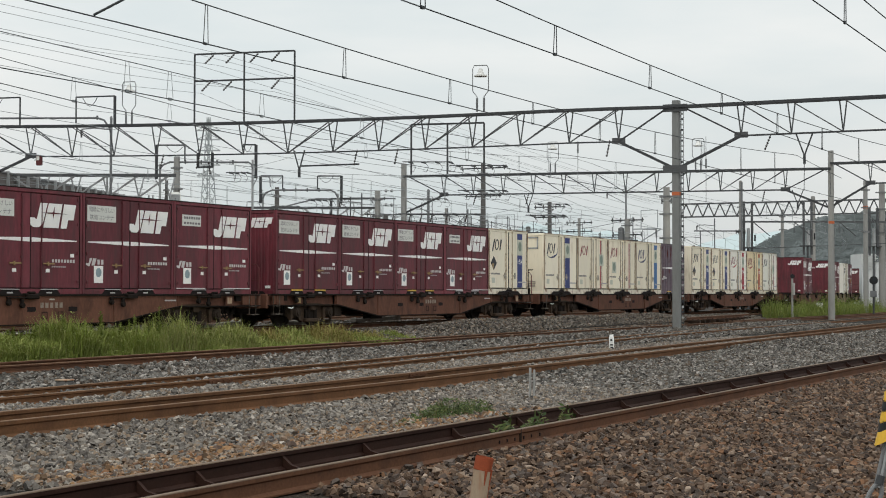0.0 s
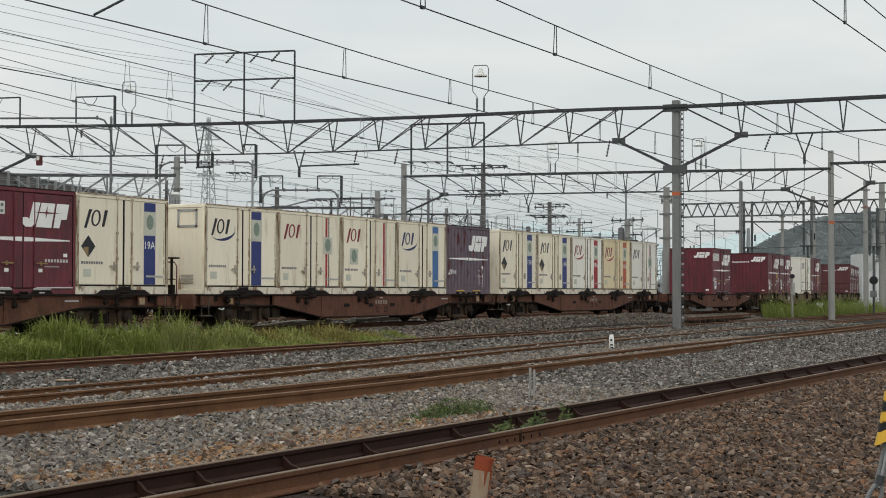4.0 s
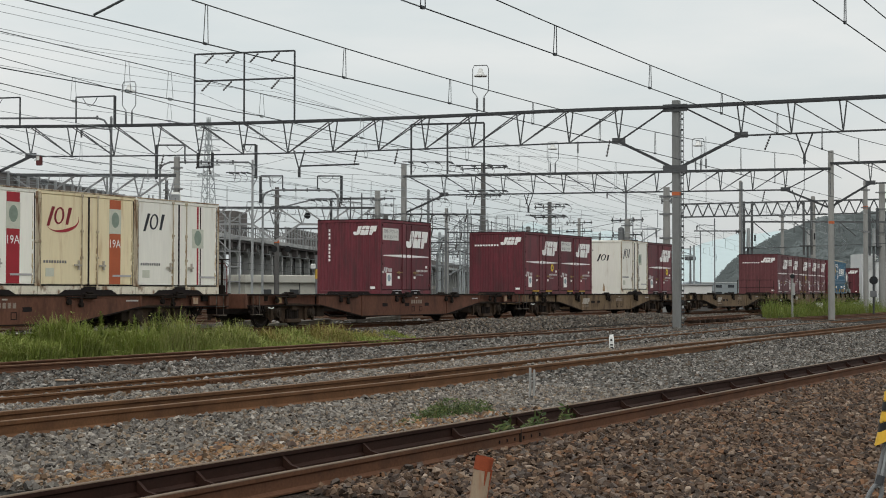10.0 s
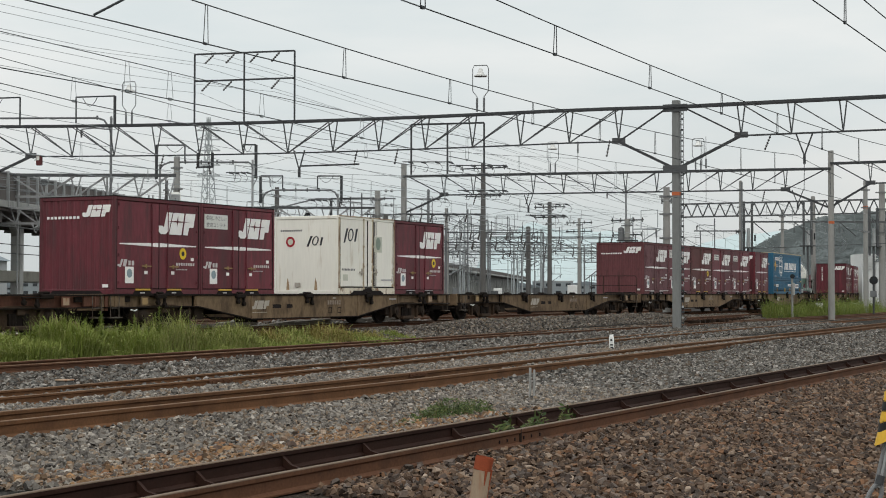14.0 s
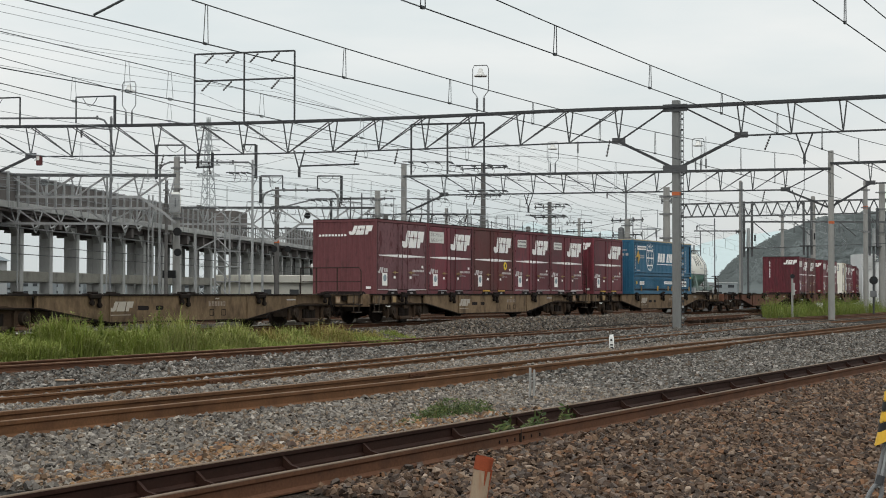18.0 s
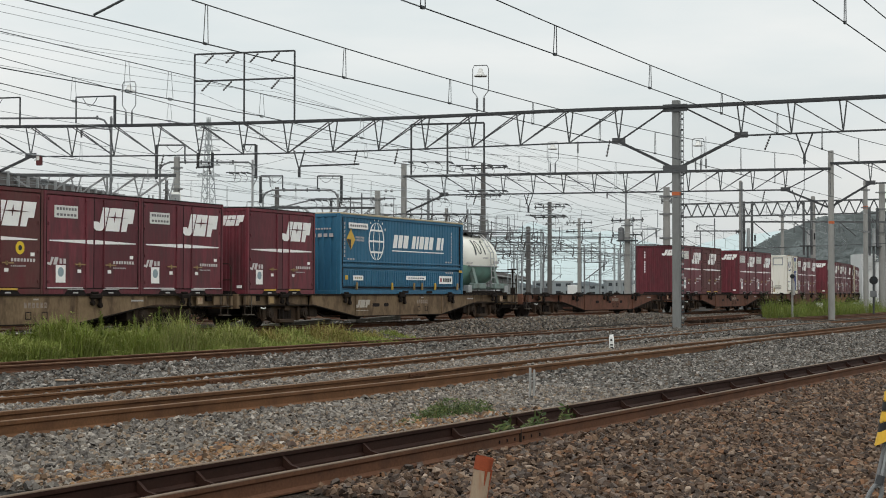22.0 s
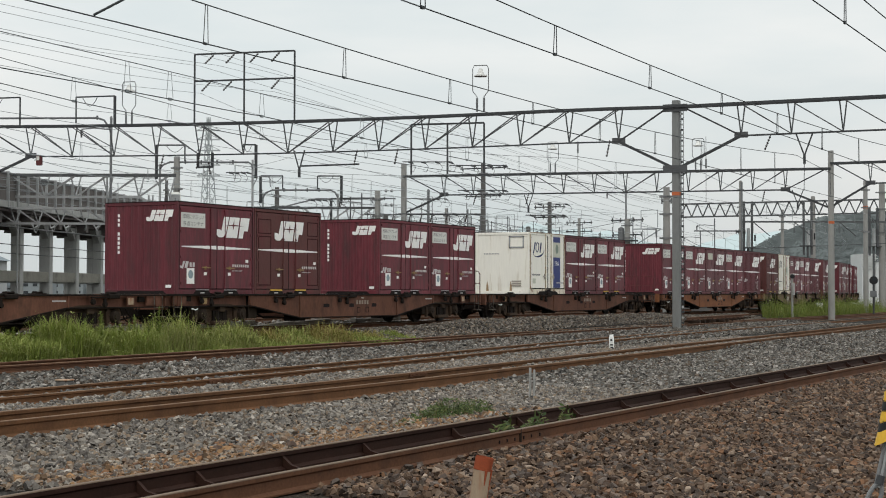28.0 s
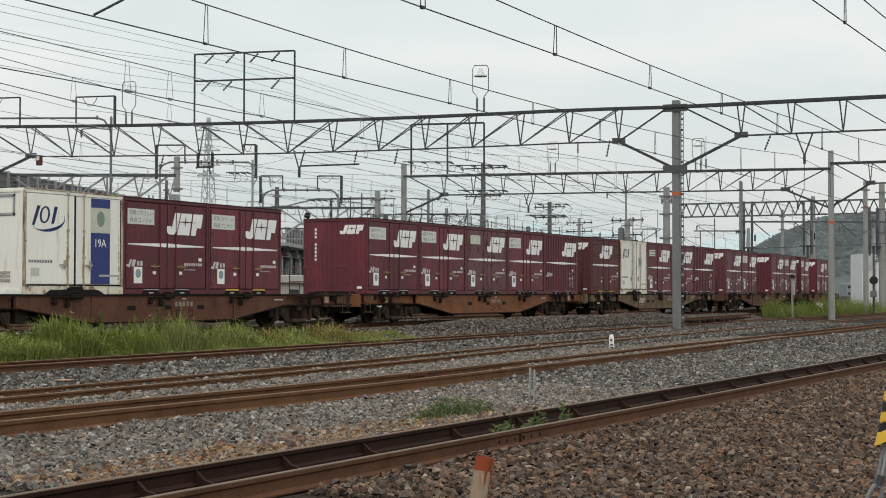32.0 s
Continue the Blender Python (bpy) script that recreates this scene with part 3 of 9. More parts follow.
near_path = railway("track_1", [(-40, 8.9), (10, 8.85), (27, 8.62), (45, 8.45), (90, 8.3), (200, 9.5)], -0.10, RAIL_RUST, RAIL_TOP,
                    "tall rusty rails bedded in brown ballast", None, 1.40, RAIL_DARK)
joint = thing("rail_joint", None, "bolted joint with dark bolt holes in the rusty rail", "rail joint", kind="structure")
for x in (17.92, 18.15, 18.38, 18.65, 18.89, 19.16):
    p, a = path_at(near_path, x)
    y = p.y - (x - p.x) * 0.0135 - GAUGE
    o = part("bolt_hole", Shape().box(-0.014, 0.014, -0.018, 0.0, -0.020, 0.020, 0.004), GASKET, joint)
    o.matrix_basis = pose(x, y - 0.004, -0.222)
p, a = path_at(near_path, 18.52)
part("joint_gap", Shape().box(18.518, 18.522, p.y - GAUGE - 0.036, p.y - GAUGE + 0.03, -0.27, -0.099), BOGIE, joint)
brace = thing("rail_braces", None, "rusty triangular braces against the inner side of the rail", "rail brace", kind="structure")
gusset = mesh_of("rail_brace", Shape().add([(e, a, b) for e in (-0.022, 0.022) for a, b in ((-0.02, -0.06), (-0.02, -0.225), (-0.36, -0.225), (-0.34, -0.205), (-0.13, -0.15))],
                                           [(0, 1, 2, 3, 4), (9, 8, 7, 6, 5)] + [(i, (i + 1) % 5, 5 + (i + 1) % 5, 5 + i) for i in range(5)]), RAIL_DARK)
for x in [12.2, 13.15, 14.75, 16.5, 18.85] + [20.9 + 2.08 * i for i in range(22)]:
    p, a = path_at(near_path, x)
    o = part("rail_brace", gusset, None, brace)
    o.matrix_basis = pose(x, p.y - (x - p.x) * 0.0135 + GAUGE, -0.10, 0, 0, math.degrees(a))
mid_path = railway("track_2", [(-40, 14.7), (17, 14.6), (25, 14.45), (35, 14.8), (51, 15.4), (89, 16.55), (150, 19.0), (230, 26), (300, 36)], 0.0, RAIL_ORANGE, RAIL_TOP_RUST,
                   "bright rusty rails in grey stone ballast", None, 1.5)
far_path = railway("track_3", [(-40, 17.3), (20, 17.75), (32, 18.3), (46, 19.5), (68, 20.75), (97, 21.35), (116, 21.7), (150, 23.5), (230, 31), (300, 41)], 0.0, RAIL_ORANGE, RAIL_TOP_RUST,
                   "rusty rails in grey stone ballast beside overgrown ground")
loop_path = railway("track_4", [(-40, 22.2), (25, 22.5), (38, 22.8), (53, 23.3), (68, 23.5), (90, 23.1), (116, 23.0), (150, 25.3), (230, 34), (300, 45)], 0.17, RAIL_RUST, RAIL_TOP_RUST,
                   "dark rusty rails beside a strip of long grass")


def fish_plate(path, side, x, z):
    """A bolted plate over a rail joint."""
    p, a = path_at(path, x)
    t = thing("fish_plate", pose(p.x, p.y, 0, 0, 0, math.degrees(a)), "dark bolted fish plate on a rusty rail joint", "rail joint", kind="structure")
    part("plate", Shape().box(-0.42, 0.42, side - 0.052, side - 0.036, z - 0.095, z - 0.02, 0.004), RAIL_RUST, t)
    for k in (-0.3, -0.1, 0.1, 0.3):
        part("bolt", Shape().tube((k, side - 0.07, z - 0.05), (k, side - 0.05, z - 0.05), 0.022, seg=6), RAIL_RUST, t)


fish_plate(far_path, -GAUGE, 24.7, 0.0)
fish_plate(mid_path, GAUGE, 28.8, 0.0)

CROSSING = [(74, 24.3), (84, 24.9), (96, 26.2), (110, 28.8), (130, 33.5)]


def train_track(s, side=0.0):
    """Place and heading on the line of the train, s metres along it."""
    K, S1, Y0 = 0.00264, 81.7, 26.46
    if s <= S1:
        return Vector((s, Y0 + side, 0.592)), 0.0
    a = K * (s - S1)
    return Vector((S1 + math.sin(a) / K - math.sin(a) * side, Y0 + (1 - math.cos(a)) / K + math.cos(a) * side, 0.592)), a


railway("track_5", [(-40, 26.46)] + [tuple(train_track(float(s))[0][:2]) for s in range(-20, 300, 8)], 0.592, RAIL_RUST, RAIL_TOP, "dark rails of the line under the freight train", (86.0, 106.0))
for k, dy in enumerate((7.5, 11.6, 16.0, 20.2, 28.0, 32.2)):
    railway("track_" + str(6 + k), [(-40, 26.46 + dy)] + [tuple(train_track(float(s), dy)[0][:2]) for s in range(-20, 300, 10)], 0.50, RAIL_RUST, RAIL_TOP, "further rails of the yard behind the freight train")

railway("track_12", CROSSING, 0.44, RAIL_RUST, RAIL_TOP_RUST, "dark rails of a turnout on timber sleepers", (75.0, 128.0))
railway("track_13", [(70, 24.9), (84, 27.0), (100, 30.0), (125, 36.5)], 0.46, RAIL_RUST, RAIL_TOP_RUST, "dark rails of a turnout beside the main line")


# ---- loose ballast stones ----
def stones(name, density, x0, x1, y0, y1, size, material, label, seed, coarse=False, lift=0.0, stack=1.25, fade=None):
    """Crushed stones scattered over a stretch of the bed, so many to the square metre, joined into one mesh. They lie flat or tilted, split faces outward."""
    rg = np.random.default_rng(seed)
    count = int(density * (x1 - x0) * (y1 - y0))
    if coarse:
        base = np.array([(1, 0, 0), (-1, 0, 0), (0, 1, 0), (0, -1, 0), (0.2, 0.1, 1), (-0.1, -0.2, -1)], float)
        tri = np.array([(0, 2, 4), (2, 1, 4), (1, 3, 4), (3, 0, 4), (2, 0, 5), (1, 2, 5), (3, 1, 5), (0, 3, 5)])
    else:
        base = np.array([(a, b, c) for c in (-1, 1) for a, b in ((-1, -1), (1, -1), (1, 1), (-1, 1))], float) * 0.78
        tri = np.array([(0, 2, 1), (0, 3, 2), (4, 5, 6), (4, 6, 7), (0, 1, 5), (0, 5, 4), (1, 2, 6), (1, 6, 5), (2, 3, 7), (2, 7, 6), (3, 0, 4), (3, 4, 7)])
    px, py = rg.uniform(x0, x1, count), rg.uniform(y0, y1, count)
    # the stretch of the bed in front of the railing at which one stands
    ahead, aside = px * math.cos(HEADING) + py * math.sin(HEADING), px * math.sin(HEADING) - py * math.cos(HEADING)
    keep = (ahead > 15.5) & (np.abs(aside) < 0.31 * ahead)
    for k, path in enumerate((near_path, mid_path, far_path, loop_path)):
        off = np.abs(py - np.interp(px, [p[0] for p in path], [p[1] for p in path]))
        keep &= np.abs(off - GAUGE) > 0.10
        if k == 0:
            keep &= off > GAUGE
    if fade:      # a ragged patch: fewer stones away from its middle line
        keep &= rg.uniform(0, 1, count) < np.clip(1.25 - np.abs(py - fade[0] - fade[1] * (px - x0)) / fade[2], 0, 1) * (0.55 + 0.75 * np.sin(px * 1.9 + np.sin(py * 2.3 + px)) ** 2) * np.clip((x1 - px) / fade[3], 0, 1)
    px, py = px[keep], py[keep]
    count = len(px)
    pz = np.array([ground_z(a, b) for a, b in zip(px, py)]) + lift
    v = base[None] * (1 + rg.uniform(-0.42, 0.30, (count, len(base), 3)))
    if not coarse:
        v[:, 4:, :2] *= rg.uniform(0.35, 1.0, (count, 1, 2))
        v[:, 4:, :2] += rg.uniform(-0.3, 0.3, (count, 1, 2))
    long = size * np.clip(rg.lognormal(0.0, 0.28, count), 0.5, 1.55)
    v *= np.stack([long, long * rg.uniform(0.5, 0.9, count), long * rg.uniform(0.34, 0.66, count)], 1)[:, None]
    yaw, tx, ty = rg.uniform(0, 2 * math.pi, count), rg.normal(0, 0.40, count), rg.normal(0, 0.40, count)
    c, d = np.cos(tx)[:, None], np.sin(tx)[:, None]
    y, z = v[:, :, 1] * c - v[:, :, 2] * d, v[:, :, 1] * d + v[:, :, 2] * c
    c, d = np.cos(ty)[:, None], np.sin(ty)[:, None]
    x, z = v[:, :, 0] * c + z * d, z * c - v[:, :, 0] * d
    c, d = np.cos(yaw)[:, None], np.sin(yaw)[:, None]
    x, y = x * c - y * d, x * d + y * c
    v = np.stack([x + px[:, None], y + py[:, None], z + (pz + size * rg.uniform(-0.7, stack, count))[:, None]], 2)
    f = (tri[None] + (np.arange(count) * len(base))[:, None, None]).reshape(-1, 3)
    me = bpy.data.meshes.new(name)
    me.vertices.add(v.size // 3)
    me.vertices.foreach_set("co", v.astype(np.float32).ravel())
    me.loops.add(f.size)
    me.loops.foreach_set("vertex_index", f.astype(np.int32).ravel())
    me.polygons.add(len(f))
    me.polygons.foreach_set("loop_start", np.arange(0, f.size, 3, dtype=np.int32))
    me.materials.append(material)
    me.update()
    me.validate()
    me.shade_flat()
    return tagged(new(name, me), label, "ballast", "", "stuff")


stones("ballast_stones", 420, 11, 27, 3.0, 8.17, 0.046, STONES_BROWN, "brown and grey crushed stones piled against the rail", 1, False, 0.012, 1.5)
stones("ballast_stones", 330, 27, 48, 4.4, 8.05, 0.050, STONES_BROWN, "brown and grey crushed stones beside the rusty rail", 2, False, 0.012, 1.5)
stones("ballast_stones", 160, 48, 78, 6.0, 7.9, 0.058, STONES_BROWN, "brown and grey crushed stones beside the rusty rail", 12, True, 0.012)
stones("ballast_stones", 380, 10, 30, 9.35, 14.0, 0.043, STONES_PALE, "grey crushed stones with rusty patches between two tracks", 4, False, 0.010)
stones("ballast_stones", 480, 10, 24, 9.42, 11.6, 0.043, STONES_RUST, "rust-stained crushed stones beside the rail", 5, False, 0.030, 1.3, (9.75, 0.05, 1.25, 9.0))
stones("ballast_stones", 320, 30, 50, 9.3, 14.2, 0.050, STONES_GREY, "grey crushed stones between two tracks", 6, False, 0.012)
stones("ballast_stones", 170, 50, 86, 9.3, 15.0, 0.062, STONES_GREY, "grey crushed stones between two tracks", 16, True, 0.012)
stones("ballast_stones", 330, 15, 62, 15.15, 17.9, 0.044, STONES_PALE, "grey crushed stones between two tracks", 7, False, 0.012)
stones("ballast_stones", 230, 19, 50, 17.9, 22.4, 0.052, STONES_GREY, "grey crushed stones between two tracks", 8, False, 0.012)
stones("ballast_stones", 140, 50, 90, 18.4, 22.6, 0.066, STONES_GREY, "grey crushed stones between two tracks", 18, True, 0.012)
stones("ballast_stones", 260, 44, 90, 23.8, 25.6, 0.050, STONES_PALE, "grey crushed stones heaped beside the train's track", 9, True, 0.02)
stones("ballast_stones", 120, 30, 62, 28.2, 31.0, 0.07, STONES_GREY, "grey crushed stones heaped behind the train", 10, True, 0.02)


# ---- the freight train ----
SPEED = (6.65092, 0.81455, 0.30398, 0.02630, -0.26486)


def travelled(t):
    u = (t - 16) / 16
    return 16 * sum(v * u ** (i + 1) / (i + 1) for i, v in enumerate(SPEED))


LEN, WID, HGT, PITCHX = 3.715, 2.45, 2.50, 3.735
NEAR = -WID / 2      # the side towards the camera
FRONT = -LEN / 2


def quad(s, pts, y0, t=0.005):
    """A flat patch lying proud of a side that faces -y."""
    return s.prism(pts, y0 - t, y0)


def rect(s, x0, x1, z0, z1, y0, t=0.005):
    return s.prism([(x0, z0), (x1, z0), (x1, z1), (x0, z1)], y0 - t, y0)


def emblem_shapes(x, z, w, h):
    """The slanted white emblem as plain blocks: a hook, a broad block and a slanted bar."""
    k = lambda a, b: (x + a * w, z + b * h)
    return [[k(.0, .10), k(.06, .0), k(.19, .0), k(.28, .14), k(.39, 1.0), k(.23, 1.0), k(.14, .30), k(.10, .38), k(.0, .38)],
            [k(.29, .0), k(.645, .0), k(.735, 1.0), k(.42, 1.0)],
            [k(.695, .0), k(.83, .0), k(.875, .36), k(1.0, .36), k(1.06, 1.0), k(.775, 1.0)]]


def star_shapes(x, z, w, h):
    k = lambda a, b: (x + a * w, z + b * h)
    return [[k(.24, .60), k(.52, .565), k(.88, .60), k(.52, .635)], [k(.515, .36), k(.545, .60), k(.55, .88), k(.505, .60)]]


def bars(s, x0, x1, z0, z1, y0, n, rows=1, rg=None):
    """Unreadable writing as small bars."""
    hz = (z1 - z0) / rows
    for r in range(rows):
        wx = (x1 - x0) / n
        for i in range(n):
            g = 0.34 * wx
            rect(s, x0 + i * wx + g / 2, x0 + (i + 1) * wx - g / 2, z0 + r * hz + 0.12 * hz, z0 + (r + 1) * hz - 0.12 * hz, y0, 0.004)
    return s


def end_wall(s, x, hw, z0, z1, ribs, depth=0.022):
    """Corrugated sheet across the end at x, facing -x."""
    pts = []
    w = 2 * hw / ribs
    for i in range(ribs):
        a = -hw + i * w
        pts += [(a, 0), (a + 0.42 * w, 0), (a + 0.54 * w, depth), (a + 0.88 * w, depth)]
    pts.append((hw, 0))
    k = len(pts)
    return s.add([(x + d, y, z0) for y, d in pts] + [(x + d, y, z1) for y, d in pts], [(i + 1, i, k + i, k + i + 1) for i in range(k - 1)])


def container_frame(s, L=LEN, W=WID, H=HGT, post=0.09, rail=0.10):
    for x in (-L / 2, L / 2 - post):
        for y in (-W / 2, W / 2 - post):
            s.box(x, x + post, y, y + post, 0.0, H, 0.012)
    for y in (-W / 2 + 0.004, W / 2 - rail - 0.004):
        s.box(-L / 2 + post, L / 2 - post, y, y + rail, H - rail, H, 0.012)
        s.box(-L / 2 + post, L / 2 - post, y, y + rail, 0.0, 0.13, 0.008)
    for x in (-L / 2 + 0.004, L / 2 - rail - 0.004):
        s.box(x, x + rail, -W / 2 + post, W / 2 - post, H - rail, H, 0.012)
        s.box(x, x + rail, -W / 2 + post, W / 2 - post, 0.0, 0.12, 0.008)
    return s


ROW_1, ROW_2 = "\u74b0\u5883\u306b\u3084\u3055\u3057\u3044", "\u9244\u9053\u30b3\u30f3\u30c6\u30ca"


def maroon_container(paint, board="large", ribbed=False, end_text="down", decal=True, pockets=None, oval_tag=False, lip=False, panels=False):
    """Twelve-foot container with two side doors; the emblem, stripe and cards sit on the near side."""
    t = thing("freight_container")
    y = NEAR
    core = Shape().box(FRONT + 0.05, -FRONT - 0.05, y + 0.05, -y - 0.05, 0.10, HGT - 0.03)
    end_wall(core, FRONT + 0.014, -y - 0.09, 0.12, HGT - 0.10, 10)
    shell = DULL_RED if paint is RED_FADED else paint
    part("body", core, shell, t)
    part("frame", container_frame(Shape()), shell, t)
    # Black shape laid over the lower rail in place of a shaded hollow.
    part("end_recess", Shape().prism([(-0.86, 0.0), (0.86, 0.0), (0.76, 0.085), (-0.76, 0.085)], 0, 0.03), GASKET, t, "dark recess under the end wall").matrix_basis = Matrix.Translation((FRONT - 0.004, 0, 0)) @ Matrix.Rotation(radians(-90), 4, "Z")
    part("roof_edge", Shape().box(FRONT + 0.01, -FRONT - 0.01, y - 0.004, y + 0.03, HGT - 0.012, HGT + 0.012, 0.004).box(FRONT - 0.004, FRONT + 0.03, y + 0.01, -y - 0.01, HGT - 0.012, HGT + 0.012, 0.004), GASKET, t, "dark worn roof edge")
    fx = lambda a: FRONT + a * LEN
    fz = lambda b: b * HGT
    if ribbed:
        wall, pts, n = Shape(), [], 13
        w = 0.945 * LEN / n
        for i in range(n):
            a = fx(0.027) + i * w
            pts += [(a, 0.046), (a + 0.3 * w, 0.046), (a + 0.40 * w, 0.006), (a + 0.90 * w, 0.006)]
        pts.append((fx(0.972), 0.046))
        k = len(pts)
        wall.add([(a, y + d, 0.14) for a, d in pts] + [(a, y + d, HGT - 0.11) for a, d in pts], [(i, i + 1, k + i + 1, k + i) for i in range(k - 1)])
        part("ribbed_wall", wall, paint, t)
        face = y + 0.005
    else:
        for a, b in ((0.028, 0.497), (0.503, 0.972)):
            d = Shape().box(fx(a), fx(b), y + 0.012, y + 0.06, 0.15, HGT - 0.12, 0.008)
            part("door", d, paint, t)
        part("door_seal", Shape().box(fx(0.494), fx(0.506), y + 0.015, y + 0.04, 0.15, HGT - 0.12), GASKET, t, "black rubber seam between the doors")
        for a, b in ((0.0235, 0.0278), (0.9722, 0.9765)):
            part("door_gap", Shape().box(fx(a), fx(b), y + 0.001, y + 0.04, 0.14, HGT - 0.11), GASKET, t, "dark gap at the door's edge")
        part("lower_gap", Shape().box(fx(0.024), fx(0.976), y + 0.001, y + 0.04, 0.131, 0.149), GASKET, t, "dark gap under the doors")
        for a in (0.415, 0.60):
            r = Shape().tube((fx(a), y - 0.002, 0.13), (fx(a), y - 0.002, HGT - 0.11), 0.017, seg=6)
            for b in (0.08, 0.35, 0.65, 0.93):
                r.box(fx(a) - 0.035, fx(a) + 0.035, y - 0.022, y + 0.012, fz(b) - 0.025, fz(b) + 0.025)
            part("lock_rod", r, paint, t)
            # A dark strip paints the rod's shadow on the door.
            part("rod_seam", Shape().box(fx(a) + 0.020, fx(a) + 0.034, y + 0.004, y + 0.03, 0.15, HGT - 0.12), PANEL_EDGE, t, "painted shadow strip beside the lock rod")
        for a, b in ((0.30, 0.405), (0.615, 0.72)):
            h = Shape().box(fx(a), fx(b), y - 0.03, y - 0.008, fz(0.285), fz(0.298))
            h.box(fx(a + 0.04), fx(a + 0.05), y - 0.03, y + 0.012, fz(0.27), fz(0.31))
            part("handle", h, BRASS, t, "dull yellow door handle")
        for a in (0.045, 0.955):
            for b in (0.12, 0.40, 0.68, 0.92):
                part("hinge", Shape().box(fx(a) - 0.03, fx(a) + 0.03, y - 0.012, y + 0.012, fz(b) - 0.04, fz(b) + 0.04, 0.006), paint, t)
        face = y + 0.012
    for a, b in ((0.235, 0.385), (0.60, 0.75)):
        # Pocket drawn as a black shape, its inner shade in the colour.
        part("fork_pocket", Shape().prism([(fx(a) - 0.13, 0.0), (fx(b) + 0.13, 0.0), (fx(b) + 0.02, 0.10), (fx(a) - 0.02, 0.10)], y - 0.006, y + 0.02), GASKET, t, "dark fork pocket opening")
        part("pocket_lip", Shape().box(fx(a) - 0.03, fx(b) + 0.03, y - 0.022, y + 0.004, 0.094 if pockets else 0.104, 0.140 if pockets else 0.124, 0.004), pockets or DECAL_GREY, t, "worn lip over the fork pocket")
        part("lock_pin", Shape().box(fx((a + b) / 2) - 0.10, fx((a + b) / 2) + 0.10, y - 0.012, y + 0.01, 0.015, 0.05, 0.006), DECAL_GREY, t)
    if decal:
        lo = Shape()
        for j, pts in enumerate(emblem_shapes(fx(0.285 if panels else 0.492), fz(0.635), 0.415 * LEN, 0.235 * HGT)):
            quad(lo, pts, face - 0.012 - 0.0015 * (j > 3), 0.004)
        lo = part("emblem", lo, DECAL, t, "slanted white emblem")
        st = Shape()
        for pts in star_shapes(fx(0.285 if panels else 0.492), fz(0.635), 0.415 * LEN, 0.235 * HGT):
            quad(st, pts, face - 0.019, 0.003)
        part("emblem_star", st, paint, lo)
        sp = Shape()
        for a, b in ((0.055, 0.41), (0.42, 0.49), (0.51, 0.595), (0.605, 0.945)):
            th = lambda v: 0.012 + 0.042 * (1 - abs(v - 0.5) / 0.45)
            quad(sp, [(fx(a), fz(0.517) - th(a)), (fx(b), fz(0.517) - th(b)), (fx(b), fz(0.517) + th(b)), (fx(a), fz(0.517) + th(a))], face, 0.005)
        part("stripe", sp, DECAL, t, "white tapering stripe across both doors")
        sm = Shape()
        quad(sm, [(fx(0.035), fz(0.288)), (fx(0.07), fz(0.276)), (fx(0.10), fz(0.358)), (fx(0.075), fz(0.358)), (fx(0.062), fz(0.305)), (fx(0.037), fz(0.308))], face)
        quad(sm, [(fx(0.092), fz(0.285)), (fx(0.125), fz(0.285)), (fx(0.142), fz(0.356)), (fx(0.108), fz(0.356))], face)
        bars(sm, fx(0.148), fx(0.222), fz(0.288), fz(0.352), face, 2)
        if not panels:
            part("operator_mark", sm, DECAL_WORN, t, "worn white operator mark")
        else:
            # Recessed panels shown by dark outlines laid flat on the doors.
            for a, b in ((0.055, 0.24), (0.785, 0.955)):
                for c, d in ((0.10, 0.68), (0.705, 0.88)):
                    pf = Shape()
                    for r in ((fx(a), fx(b), fz(c), fz(c) + 0.03), (fx(a), fx(b), fz(d) - 0.03, fz(d)), (fx(a), fx(a) + 0.035, fz(c) + 0.03, fz(d) - 0.03), (fx(b) - 0.035, fx(b), fz(c) + 0.03, fz(d) - 0.03)):
                        rect(pf, *r, face, 0.004)
                    part("panel_groove", pf, PANEL_EDGE, t, "dark edge of a recessed panel")
        nm = Shape()
        bars(nm, fx(0.70), fx(0.93), fz(0.300), fz(0.340), face, 8)
        if not ribbed:
            part("serial_marking", nm, DECAL_WORN, t)
        bars(nm2 := Shape(), fx(0.70), fx(0.84), fz(0.255), fz(0.272), face, 8)
        part("small_marking", nm2, DECAL_GREY, t)
    if board == "large":
        bd = part("notice_board", rect(Shape(), fx(0.045), fx(0.345), fz(0.725), fz(0.885), face, 0.008), DECAL_BOARD, t, "white notice board with two rows of writing")
        w = Shape()
        for text, x0, x1, z0, z1 in ((ROW_1, 0.063, 0.327, 0.818, 0.870), (ROW_2, 0.070, 0.320, 0.742, 0.794)):
            c = lettering(text, fz(z1 - z0))
            kx = (fx(x1) - fx(x0)) / max(0.01, max(v[0] for v in c.v))
            w.add([(fx(x0) + v[0] * kx, face - 0.010, fz(z0) + v[2]) for v in c.v], c.f)
        part("writing", w, WRITING, bd)
    elif board == "small":
        bd = part("notice_board", rect(Shape(), fx(0.10), fx(0.33), fz(0.74), fz(0.86), face, 0.008), DECAL_BOARD, t, "small white notice board")
        w = Shape()
        bars(w, fx(0.115), fx(0.32), fz(0.81), fz(0.845), face - 0.008, 7), bars(w, fx(0.115), fx(0.32), fz(0.755), fz(0.785), face - 0.008, 6)
        part("writing", w, WRITING, bd)
    elif board == "cream":
        part("notice_board", rect(Shape(), fx(0.10), fx(0.33), fz(0.745), fz(0.88), face, 0.008), STICKER, t, "blank cream notice board")
